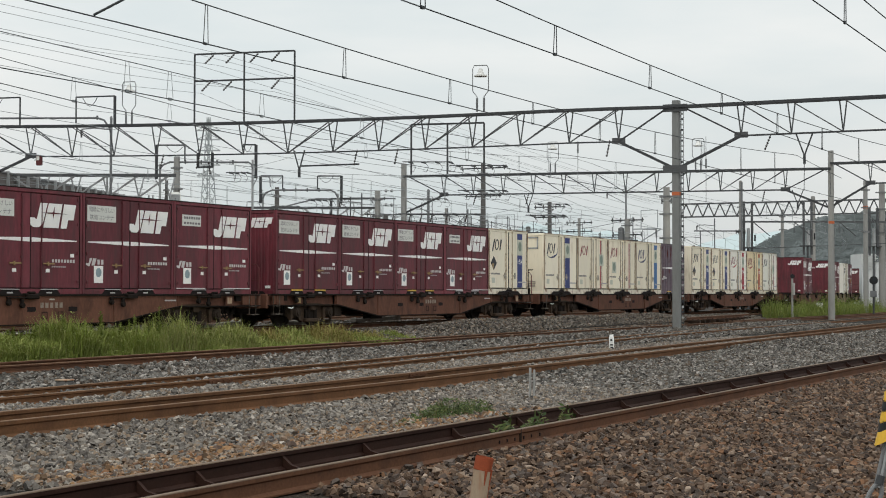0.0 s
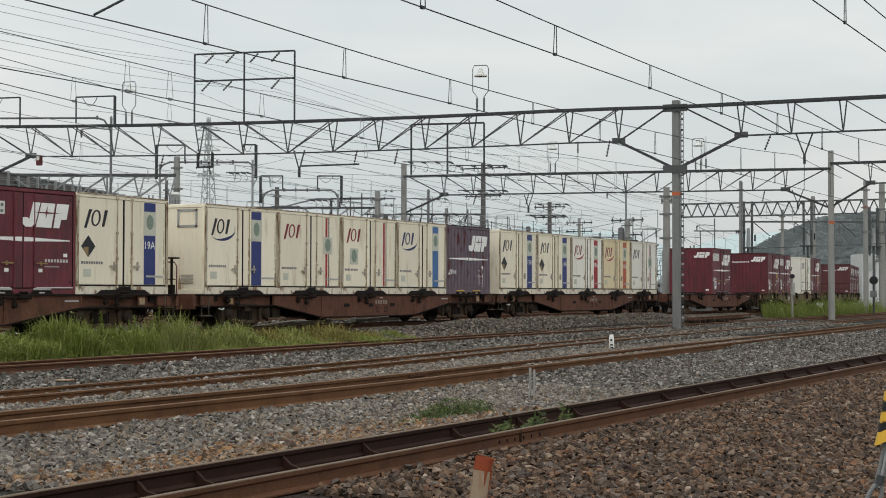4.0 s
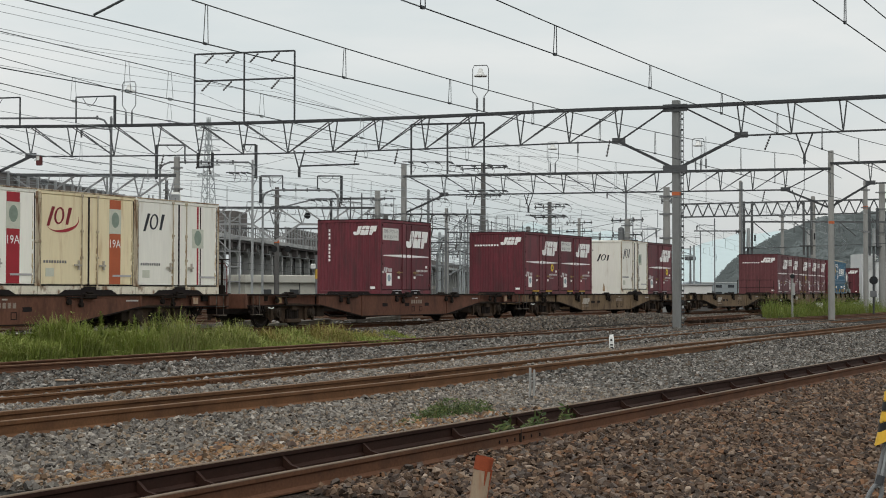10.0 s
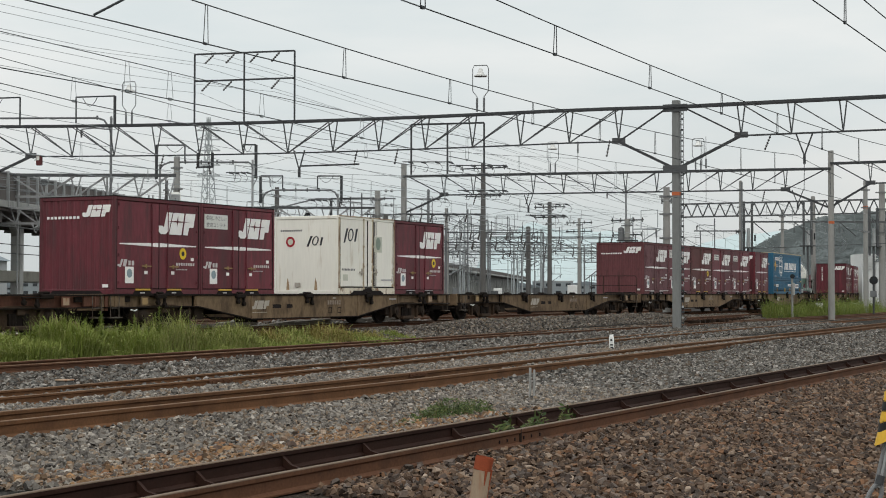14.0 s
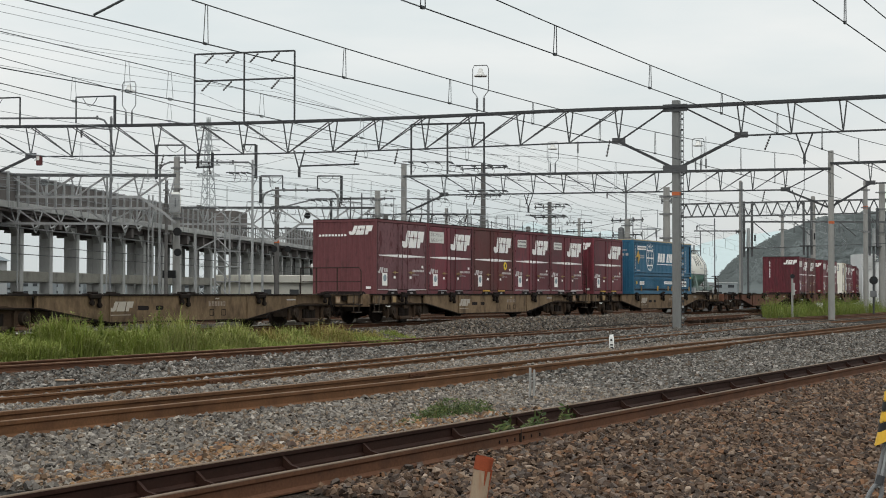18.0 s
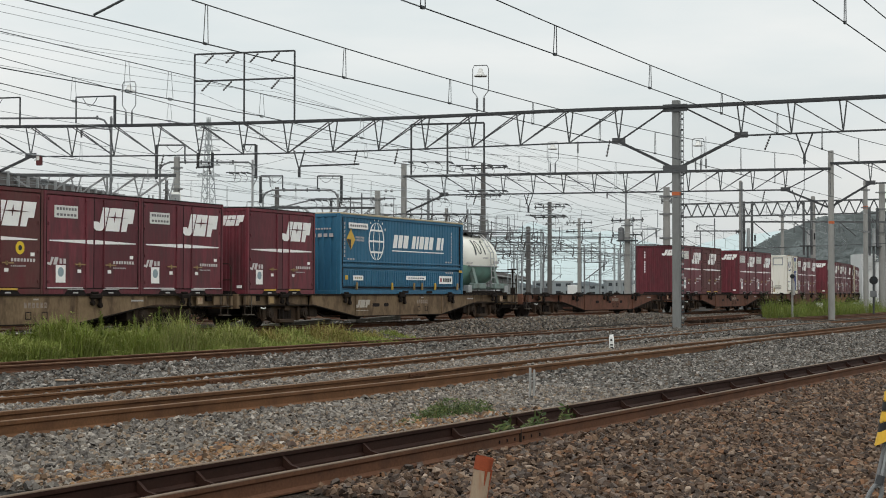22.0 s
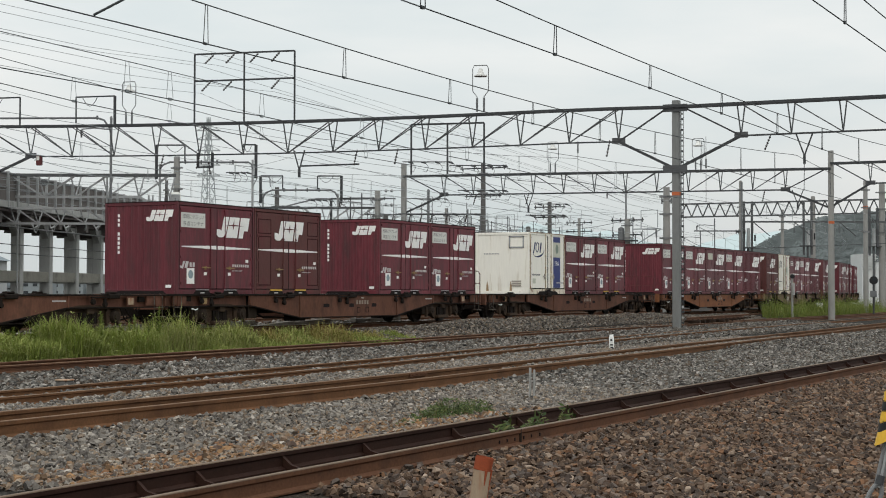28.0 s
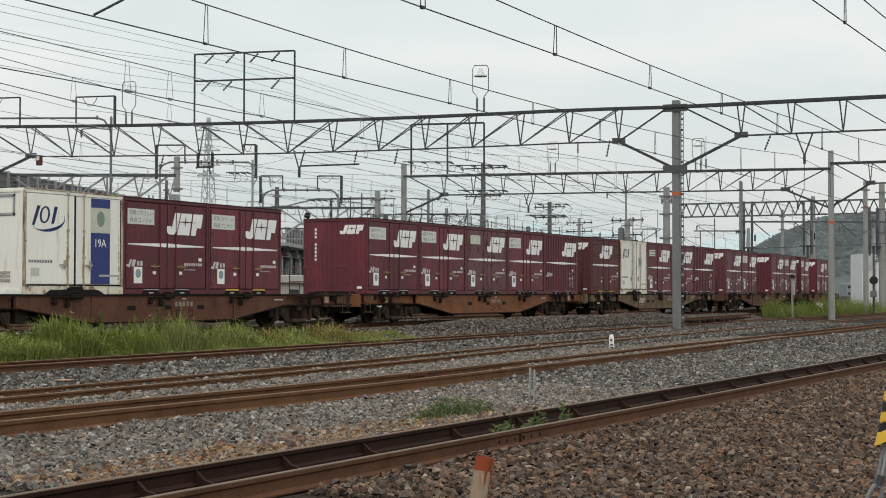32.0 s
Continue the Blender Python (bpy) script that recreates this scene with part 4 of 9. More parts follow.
    if ribbed:
        for i in range(7):
            if i != 1:
                part("side_digit", rect(Shape(), fx(0.735), fx(0.735) + 0.06, fz(0.335) - 0.085 * i, fz(0.335) - 0.085 * i + 0.06, face, 0.005), DECAL_WORN, t)
                part("side_digit", rect(Shape(), fx(0.82), fx(0.82) + 0.05, fz(0.36) - 0.105 * i, fz(0.36) - 0.105 * i + 0.07, face, 0.005), DECAL_WORN, t)
        for a, b in ((0.055, 0.42), (0.60, 0.70)):
            part("primer_patch", quad(Shape(), [(fx(a), fz(b) - 0.5), (fx(a) + 0.09, fz(b) - 0.42), (fx(a) + 0.12, fz(b) + 0.1), (fx(a) + 0.05, fz(b) + 0.32), (fx(a) - 0.02, fz(b))], face, 0.003), PRIMER, t, "bare red primer patch")
    cd = None if ribbed or panels else part("inspection_card", rect(Shape(), fx(0.118), fx(0.212), fz(0.112), fz(0.282), face, 0.006), DECAL, t, "white inspection card with a faded oval")
    oval = [(fx(0.165) + 0.030 * LEN * math.cos(a), fz(0.215) + 0.048 * HGT * math.sin(a)) for a in [i * math.pi / 5 for i in range(10)]]
    if cd:
        part("oval", quad(Shape(), oval, face - 0.006, 0.003), EMBLEM_BLUE, cd)
    for a, b in ((0.82, 0.385),) if ribbed else ((0.35, 0.208), (0.662, 0.208), (0.90, 0.358)):
        part("tag", rect(Shape(), fx(a) - 0.065, fx(a) + 0.07, fz(b), fz(b + 0.034), face, 0.006), DECAL, t, "small white tag")
    if oval_tag:
        ring = lambda k: [(fx(0.785) + 0.15 * k * math.cos(a), fz(0.434) + 0.155 * k * math.sin(a)) for a in [i * math.pi / 8 for i in range(16)]]
        og = part("oval_tag", quad(Shape(), ring(1.0), face, 0.006), YELLOW_BRIGHT, t, "yellow oval tag")
        part("oval_mark", quad(Shape(), ring(0.42), face - 0.006, 0.003), DECAL_BLACK, og)
    if lip:
        for a, b in ((0.03, 0.38), (0.62, 0.972)):
            part("scuffed_lip", Shape().box(fx(a), fx(b), y - 0.022, y + 0.004, 0.138, 0.166, 0.006), DECAL_WORN, t, "pale scuffed lower lip")
    # end wall markings, on the face that leads
    k = FRONT + 0.010
    def on_end(shape):
        s2 = Shape()
        s2.m = Matrix.Translation((k, 0, 0)) @ Matrix.Rotation(radians(-90), 4, "Z")
        return s2.add(shape.v, shape.f)
    em = Shape()
    for j, pts in enumerate(emblem_shapes(0.18, fz(0.79), 0.86, 0.30)):
        quad(em, pts, -0.001 - 0.0015 * (j > 3), 0.005)
    em = part("end_emblem", on_end(em), DECAL, t, "slanted white emblem on the end wall")
    st = Shape()
    for pts in star_shapes(0.18, fz(0.79), 0.86, 0.30):
        quad(st, pts, -0.008, 0.003)
    part("end_emblem_star", on_end(st), paint, em)
    tx = Shape()
    if end_text == "down":
        for i in range(9):
            if i != 3:
                rect(tx, -0.785, -0.715, 2.10 - i * 0.125, 2.185 - i * 0.125, -0.001, 0.005)
    else:
        bars(tx, -1.0, 0.10, 1.92, 2.01, -0.001, 9)
    part("end_number", on_end(tx), DECAL, t, "white stencilled marking")
    part("end_plate", on_end(rect(Shape(), 0.84, 1.02, 0.17, 0.25, -0.001, 0.012)), DECAL, t, "small white plate")
    return t


def cream_container(paint, mark, stripe, card=None, diamond=False, code=False, swoosh=None, plain_end=True, ribbed=False, end_mark=False):
    """Ventilated cream container: side doors with hinges and four lock bars, a coloured stripe and an emblem."""
    t = thing("freight_container")
    y = NEAR
    fx = lambda a: FRONT + a * LEN
    fz = lambda b: b * HGT
    core = Shape().box(FRONT + 0.03, -FRONT - 0.03, y + 0.05, -y - 0.05, 0.10, HGT - 0.03, 0.01)
    part("body", core, paint, t)
    part("frame", container_frame(Shape(), post=0.10), paint, t)
    part("roof_edge", Shape().box(FRONT + 0.02, -FRONT - 0.02, y - 0.008, y + 0.02, HGT - 0.022, HGT + 0.012, 0.006), CREAM_POST, t, "rust-stained roof edge trim")
    face = y + 0.008
    for a, b in ((0.03, 0.492), (0.508, 0.97)):
        part("door_leaf", Shape().box(fx(a), fx(b), face, y + 0.055, 0.24, HGT - 0.11, 0.006), paint, t)
    part("door_seal", Shape().box(fx(0.493), fx(0.507), y + 0.0, y + 0.04, 0.22, HGT - 0.10), GASKET, t, "black seam between the doors")
    for a in (0.425, 0.585):
        r = Shape().tube((fx(a), y - 0.016, 0.15), (fx(a), y - 0.016, HGT - 0.04), 0.016, seg=6)
        for b in (0.07, 0.36, 0.62, 0.97):
            r.box(fx(a) - 0.04, fx(a) + 0.04, y - 0.035, y + 0.01, fz(b) - 0.03, fz(b) + 0.03, 0.006)
        part("lock_bar", r, CREAM_POST, t, "rust-stained lock bar")
    for a in (0.345, 0.60):
        h = Shape().box(fx(a), fx(a) + 0.26, y - 0.04, y - 0.015, fz(0.275), fz(0.292))
        h.box(fx(a) + 0.16, fx(a) + 0.19, y - 0.045, y + 0.01, fz(0.24), fz(0.33))
        part("handle", h, PLATE, t, "grimy door handle")
    for a in (0.015, 0.985):
        for b in (0.09, 0.50, 0.92):
            part("hinge", Shape().box(fx(a) - 0.05, fx(a) + 0.05, y - 0.02, y + 0.01, fz(b) - 0.035, fz(b) + 0.035, 0.01), CREAM_POST, t, "rust-stained door hinge")
    for a, b in ((-0.001, 0.020), (0.980, 1.001)):
        part("edge_strip", Shape().box(fx(a), fx(b), y - 0.006, y + 0.02, 0.2, HGT - 0.06, 0.003), CREAM_POST, t, "rust-stained corner post")
    for a in (0.024, 0.972):
        part("door_gap", Shape().box(fx(a), fx(a) + 0.016, y + 0.0, y + 0.04, 0.22, HGT - 0.10), GASKET, t, "dark gap at the door's edge")
    rg = random.Random(len(paint.name) * 7 + int(1000 * (stripe[1] if stripe else 0)))
    for a, z1, w in ((0.022, 2.2, 0.05), (0.425, 1.5, 0.07), (0.585, 1.6, 0.07), (0.955, 2.2, 0.05)):
        run, z = Shape(), 0.25
        while z < z1:
            dz, k = rg.uniform(0.06, 0.2), max(0.15, 1 - z / 2.6)
            quad(run, [(fx(a) - rg.uniform(0.1, 1.0) * w * k, z), (fx(a) + rg.uniform(0.1, 1.0) * w * k, z), (fx(a) + rg.uniform(0.1, 0.9) * w * k, z + dz), (fx(a) - rg.uniform(0.1, 0.9) * w * k, z + dz)], face, 0.002)
            z += dz * rg.choice((0.97, 1.0, 1.5))
        part("rust_run", run, RUST_PALE, t, "pale rust run down the door")
    part("sill", Shape().box(fx(0.03), fx(0.97), y - 0.012, y + 0.03, 0.205, 0.232, 0.004), GASKET, t, "dark ledge under the doors")
    sk = Shape()
    pts = [(fx(0.0), 0.0), (fx(0.20), 0.0), (fx(0.26), 0.105), (fx(0.42), 0.115), (fx(0.42), 0.20), (fx(0.0), 0.20)]
    sk.prism(pts, y - 0.002, y + 0.03)
    sk.prism([(fx(1.0), 0.20), (fx(0.58), 0.20), (fx(0.58), 0.115), (fx(0.74), 0.105), (fx(0.80), 0.0), (fx(1.0), 0.0)], y - 0.002, y + 0.03)
    part("skirt", sk, SKIRT, t, "rust-spotted pale skirt")
    # Black boxes paint the shade inside the pockets.
    part("fork_pocket", Shape().box(fx(0.19), fx(0.81), y + 0.001, y + 0.03, 0.0, 0.115).box(fx(0.42), fx(0.58), y - 0.001, y + 0.03, 0.115, 0.185), GASKET, t, "dark fork pocket opening")
    # plain emblem: slanted bar, ring and slanted post
    lo = Shape()
    q = lambda a, b: (fx(0.075) + a * 0.95, fz(0.675) + b * 0.42)
    for p in ([q(.02, -.12), q(.12, -.12), q(.34, 1.0), q(.22, 1.0)], [q(.74, .0), q(.84, .0), q(.99, 1.0), q(.86, 1.0)]):
        quad(lo, p, face - 0.002, 0.004)
    n = 14
    for i in range(n):
        a0, a1 = 2 * math.pi * i / n, 2 * math.pi * (i + 1) / n
        e = lambda a, r: q(.50 + (.19 * math.cos(a) + .04 * math.sin(a)) * r, .5 + .5 * math.sin(a) * (0.5 + r / 2))
        quad(lo, [e(a0, 1.0), e(a1, 1.0), e(a1, 0.62), e(a0, 0.62)], face - 0.002, 0.004)
    part("emblem", lo, mark, t, "dark painted emblem")
    if swoosh:
        sw = Shape()
        for i in range(14):
            thick = lambda v: 0.008 + 0.105 * max(0.0, math.sin(math.pi * min(1.0, v * 1.02))) ** 1.4 * (0.35 + 0.75 * v)
            e = lambda v, k: (fx(0.235) + (0.60 - k * 0.6) * math.cos(radians(205 + 172 * v)), fz(0.690) + 0.10 * v + (0.27 - k) * math.sin(radians(205 + 172 * v)))
            v0, v1 = i / 14, (i + 1) / 14
            quad(sw, [e(v0, 0), e(v1, 0), e(v1, thick(v1)), e(v0, thick(v0))], face - 0.002, 0.004)
        part("swoosh", sw, swoosh, t, "curved stroke under the emblem")
    if stripe:
        smat, a, b = stripe
        part("stripe", rect(Shape(), fx(a), fx(b), 0.25, HGT - 0.12, face, 0.005), smat, t, "coloured vertical stripe")
        if b - a > 0.06:
            if code:
                c = lettering("19A", 0.20)
                s2 = Shape()
                s2.m = Matrix.Translation((fx((a + b) / 2) - 0.20, face - 0.009, fz(0.47)))
                part("type_code", s2.add(c.v, c.f), DECAL, t, "white type code 19A")
            bd = part("badge", rect(Shape(), fx(a) - 0.01, fx(b) + 0.01, fz(0.61), fz(0.86), face, 0.010), STICKER, t, "pale square badge with a green oval")
            ov = [(fx((a + b) / 2) + 0.15 * math.cos(v), fz(0.75) + 0.20 * math.sin(v)) for v in [i * math.pi / 6 for i in range(12)]]
            part("oval", quad(Shape(), ov, face - 0.010, 0.003), EMBLEM, bd)
        else:
            part("stripe", rect(Shape(), fx(b + 0.018), fx(b + 0.03), 0.25, HGT - 0.12, face, 0.005), GASKET, t)
    if card:
        bd = part("badge", rect(Shape(), fx(card[0]), fx(card[0]) + 0.52, fz(card[1]), fz(card[1]) + 0.52, face, 0.010), STICKER, t, "pale square badge with a green oval")
        ov = [(fx(card[0]) + 0.26 + 0.17 * math.cos(v), fz(card[1]) + 0.28 + 0.21 * math.sin(v)) for v in [i * math.pi / 6 for i in range(12)]]
        part("oval", quad(Shape(), ov, face - 0.010, 0.003), EMBLEM, bd)
    if diamond:
        c, r = (fx(0.125), fz(0.475)), 0.27
        dm = part("diamond_sign", quad(Shape(), [(c[0], c[1] - r), (c[0] + r, c[1]), (c[0], c[1] + r), (c[0] - r, c[1])], face, 0.008), DECAL_BLACK, t, "black diamond sign")
        part("diamond_quarter", quad(Shape(), [(c[0], c[1] - r), (c[0], c[1] - 0.02), (c[0] - 0.16, c[1] - 0.02), (c[0] - 0.20, c[1] - 0.07)], face - 0.008, 0.003), BRASS, dm)
    sm = Shape()
    bars(sm, fx(0.05), fx(0.28), fz(0.295), fz(0.330), face, 9)
    part("serial_marking", sm, WRITING, t)
    sm = Shape()
    rect(sm, fx(0.75), fx(0.95), fz(0.175), fz(0.195), face - 0.004, 0.006)
    part("small_marking", sm, DECAL_GREY, t)
    part("tag", rect(Shape(), fx(0.075), fx(0.155), fz(0.17), fz(0.25), face, 0.004), STICKER, t, "pale document tag")
    k = FRONT + 0.028
    def on_end(shape):
        s2 = Shape()
        s2.m = Matrix.Translation((k, 0, 0)) @ Matrix.Rotation(radians(-90), 4, "Z")
        return s2.add(shape.v, shape.f)
    if end_mark:
        lo = Shape()
        q = lambda a, b: (-0.02 + a * 0.72, fz(0.62) + b * 0.30)
        for p in ([q(.04, -.12), q(.14, -.12), q(.36, 1.0), q(.24, 1.0)], [q(.72, .0), q(.81, .0), q(.90, .86), q(.80, .86)]):
            quad(lo, p, -0.002, 0.004)
        for i in range(12):
            e = lambda v, r: q(.50 + .17 * math.cos(v) * r + 0.05 * math.sin(v), .5 + .5 * math.sin(v) * (0.5 + r / 2))
            quad(lo, [e(i * math.pi / 6, 1.0), e((i + 1) * math.pi / 6, 1.0), e((i + 1) * math.pi / 6, 0.6), e(i * math.pi / 6, 0.6)], -0.002, 0.004)
        part("end_emblem", on_end(lo), DECAL_BLACK, t, "dark painted emblem")
        ring = lambda r: [(-0.60 + r * math.cos(v), fz(0.67) + r * math.sin(v)) for v in [i * math.pi / 8 for i in range(16)]]
        rd = part("round_sign", on_end(quad(Shape(), ring(0.17), -0.002, 0.004)), STRIPE_RED, t, "round red sign")
        part("round_sign_centre", on_end(quad(Shape(), ring(0.10), -0.006, 0.003)), STICKER, rd)
        part("end_number", on_end(bars(Shape(), -0.98, -0.15, fz(0.80), fz(0.83), -0.002, 10)), WRITING, t)
        part("document_box", on_end(rect(Shape(), -0.42, -0.22, 0.22, 0.36, -0.002, 0.03)), PLATE, t)
    if not plain_end:
        fr = Shape()
        for a in ((0.28, 0.95, 2.30, 2.36), (0.28, 0.95, 1.86, 1.92), (0.28, 0.34, 1.86, 2.36), (0.89, 0.95, 1.86, 2.36)):
            rect(fr, *a, -0.002, 0.02)
        part("vent_frame", on_end(fr), GALV, t, "grey framed vent")
        bars(sm := Shape(), -0.85, -0.15, 1.60, 1.67, -0.002, 10)
        part("end_number", on_end(sm), DECAL_GREY, t)
        fr = Shape()
        for i in range(3):
            rect(fr, 0.40, 0.82, 0.30 + 0.09 * i, 0.36 + 0.09 * i, -0.002, 0.015)
        part("end_vent", on_end(fr), PLATE, t, "small rusty vent")
    for a in (-0.75, 0.30):
        part("rust_streak", on_end(quad(Shape(), [(a, 0.11), (a + 0.12, 0.11), (a + 0.10, 0.34), (a + 0.05, 0.52), (a + 0.02, 0.36)], -0.001, 0.003)), RUST_STREAK, t, "rust streak")
    return t




def blue_container():
    """Thirty-one-foot container in blue with a drop side and a globe emblem."""
    t = thing("freight_container", None, "blue thirty-one-foot freight container with a white globe emblem", "container")
    L, W, H = 8.95, 2.45, 2.58
    y = -W / 2
    core = Shape().box(-L / 2 + 0.05, L / 2 - 0.05, y + 0.06, -y - 0.05, 0.12, H - 0.03)
    end_wall(core, -L / 2 + 0.014, -y - 0.12, 0.14, H - 0.12, 9, 0.05)
    part("body", core, BLUE, t)
    part("frame", container_frame(Shape(), L, W, H, 0.14, 0.12), BLUE, t)
    part("roof_edge", Shape().box(-L / 2 + 0.01, L / 2 - 0.01, y - 0.006, -y + 0.006, H - 0.03, H + 0.03, 0.01), BEIGE, t, "beige roof edge")
    side, pts, n = Shape(), [], 40
    w = (L - 0.5) / n
    for i in range(n):
        a = -L / 2 + 0.25 + i * w
        pts += [(a, 0.042), (a + 0.35 * w, 0.042), (a + 0.45 * w, 0.028), (a + 0.9 * w, 0.028)]
    pts.append((L / 2 - 0.25, 0.042))
    k = len(pts)
    side.add([(a, y + d, 0.95) for a, d in pts] + [(a, y + d, H - 0.12) for a, d in pts], [(i, i + 1, k + i + 1, k + i) for i in range(k - 1)])
    part("corrugated_wall", side, BLUE, t)
    low = Shape().box(-L / 2 + 0.22, L / 2 - 0.32, y + 0.01, y + 0.05, 0.24, 0.80, 0.008)
    for i in range(52):
        a = -L / 2 + 0.30 + (L - 0.7) * i / 52
        low.box(a, a + 0.08, y - 0.008, y + 0.012, 0.28, 0.76)
    part("drop_side", low, BLUE, t, "ribbed blue drop side")
    part("side_rail", Shape().box(-L / 2 + 0.16, L / 2 - 0.25, y - 0.01, y + 0.06, 0.86, 0.95, 0.01).box(-L / 2 + 0.16, L / 2 - 0.25, y - 0.02, y + 0.04, 1.02, 1.07, 0.01), BLUE, t)
    part("corner_gap", Shape().box(-L / 2 + 0.15, -L / 2 + 0.20, y + 0.0, y + 0.05, 0.2, H - 0.14), GASKET, t, "dark door gap")
    part("corner_gap", Shape().box(L / 2 - 0.30, L / 2 - 0.26, y + 0.0, y + 0.05, 0.2, H - 0.14), GASKET, t, "dark door gap")
    part("lower_gap", Shape().box(-L / 2 + 0.2, L / 2 - 0.26, y - 0.004, y + 0.04, 0.205, 0.232), GASKET, t, "dark gap under the drop side")
    face = y + 0.028
    gl = Shape()
    cx, cz, rx, rz = -L / 2 + 2.42, 1.74, 0.50, 0.62
    def arc(sx, a0, a1, n=12, w=0.045):
        for i in range(n):
            p, q = a0 + (a1 - a0) * i / n, a0 + (a1 - a0) * (i + 1) / n
            e = lambda a, k: (cx + rx * sx * math.cos(a) + (k if sx > 0.3 or sx < -0.3 else k) * 1.0, cz + rz * math.sin(a))
            quad(gl, [e(p, -w / 2), e(q, -w / 2), e(q, w / 2), e(p, w / 2)], face, 0.006)
    for sx in (1.0, 0.4, -0.4, -1.0):
        arc(sx, -math.pi / 2, math.pi / 2, w=0.055 if abs(sx) == 1 else 0.03)
    for h in (-0.36, 0.0, 0.36):
        c = rx * math.sqrt(1 - (h / rz) ** 2)
        rect(gl, cx - c, cx + c, cz + h - 0.03, cz + h + 0.03, face, 0.007)
    for a in range(35, 150, 22):
        q = radians(a)
        rect(gl, cx + 0.72 * math.cos(q) - 0.025, cx + 0.72 * math.cos(q) + 0.025, cz + 0.72 * math.sin(q) - 0.035, cz + 0.72 * math.sin(q) + 0.035, face, 0.006)
    part("globe_emblem", gl, DECAL, t, "white outline globe")
    # the maker's name as plain slanted blocks
    x = -L / 2 + 3.56
    for w in (0.26, 0.28, 0.32, 0, 0.24, 0.14, 0.30, 0.26, 0.28, 0, 0.26, 0.16):
        if w == 0:
            x += 0.22
            continue
        part("name_block", quad(Shape(), [(x, 1.56), (x + w * 1.02, 1.56), (x + w * 1.02 + 0.11, 2.0), (x + 0.11, 2.0)], face, 0.006), DECAL, t, "white slanted name block")
        x += w * 1.02 + 0.085
    part("underline", rect(Shape(), -L / 2 + 3.5, x, 1.44, 1.475, face, 0.006), DECAL, t)
    c, r = (-L / 2 + 0.72, 1.76), 0.28
    dm = part("diamond_sign", quad(Shape(), [(c[0], c[1] - 1.2 * r), (c[0] + r, c[1]), (c[0], c[1] + 1.2 * r), (c[0] - r, c[1])], face, 0.008), YELLOW, t, "yellow diamond sign")
    part("diamond_half", quad(Shape(), [(c[0], c[1] - 1.17 * r), (c[0], c[1]), (c[0] - 0.97 * r, c[1])], face - 0.008, 0.004), DECAL_BLACK, dm)
    tx = Shape()
    bars(tx, -L / 2 + 1.02, -L / 2 + 1.60, 1.70, 1.88, face, 7, 2)
    bars(tx, -L / 2 + 0.45, -L / 2 + 0.95, 1.08, 1.16, face - 0.02, 3), bars(tx, L / 2 - 1.45, L / 2 - 0.85, 1.10, 1.17, face, 3), bars(tx, L / 2 - 1.5, L / 2 - 0.8, 0.70, 0.80, face - 0.03, 4)
    for i in range(9):
        rect(tx, -L / 2 + 0.30, -L / 2 + 0.36, 2.22 - 0.13 * i, 2.31 - 0.13 * i, face), rect(tx, L / 2 - 0.95, L / 2 - 0.89, 2.14 - 0.12 * i, 2.22 - 0.12 * i, face)
    part("markings", tx, DECAL_GREY, t)
    tx = Shape()
    for a, b, z0, z1, m in ((0.55, 1.75, 2.13, 2.28, 8), (0.85, 1.45, 0.46, 0.58, 4), (4.5, 5.9, 0.50, 0.60, 7), (7.0, 8.0, 0.38, 0.62, 4)):
        part("label_board", rect(Shape(), -L / 2 + a - 0.03, -L / 2 + b + 0.03, z0 - 0.02, z1 + 0.02, face - 0.036, 0.003), DECAL, t, "white label board")
    for a, b, z0, z1, m, col in ((0.60, 1.70, 2.16, 2.25, 8, WRITING), (0.90, 1.40, 0.49, 0.55, 4, BRASS), (4.6, 5.8, 0.53, 0.57, 7, DECAL_NAVY), (7.25, 7.95, 0.42, 0.58, 4, DECAL_BLACK), (7.02, 7.20, 0.42, 0.58, 1, STRIPE_RED)):
        part("writing", bars(Shape(), -L / 2 + a, -L / 2 + b, z0, z1, face - 0.040, m), col, t)
    for a in (1.0, 3.4, 5.0, 5.6, 6.6, 8.4):
        part("latch", Shape().box(-L / 2 + a, -L / 2 + a + 0.07, y - 0.05, y + 0.01, 0.14, 0.38, 0.01), BRASS if a not in (3.4, 6.6) else YELLOW, t, "yellow side latch")
    for a in (4.2, 6.0):
        part("fork_pocket", Shape().box(-L / 2 + a, -L / 2 + a + 0.45, y - 0.005, y + 0.03, 0.02, 0.12), GASKET, t, "dark fork pocket opening")
    part("lamp_tag", Shape().box(-L / 2 + 0.30, -L / 2 + 0.46, y - 0.03, y, 0.46, 0.60, 0.01), YELLOW, t, "orange square tag")
    part("lamp_tag", Shape().box(L / 2 - 0.36, L / 2 - 0.12, y - 0.012, y, 0.78, 0.86), YELLOW, t, "orange square tag")
    ed = Shape()
    s2 = Shape()
    s2.m = Matrix.Translation((-L / 2 + 0.0, 0, 0)) @ Matrix.Rotation(radians(-90), 4, "Z")
    bars(ed, 0.15, 1.0, 1.80, 1.95, -0.001, 4), bars(ed, 0.10, 0.9, 2.05, 2.12, -0.001, 8)
    part("end_number", s2.add(ed.v, ed.f), DECAL_GREY, t)
    return t


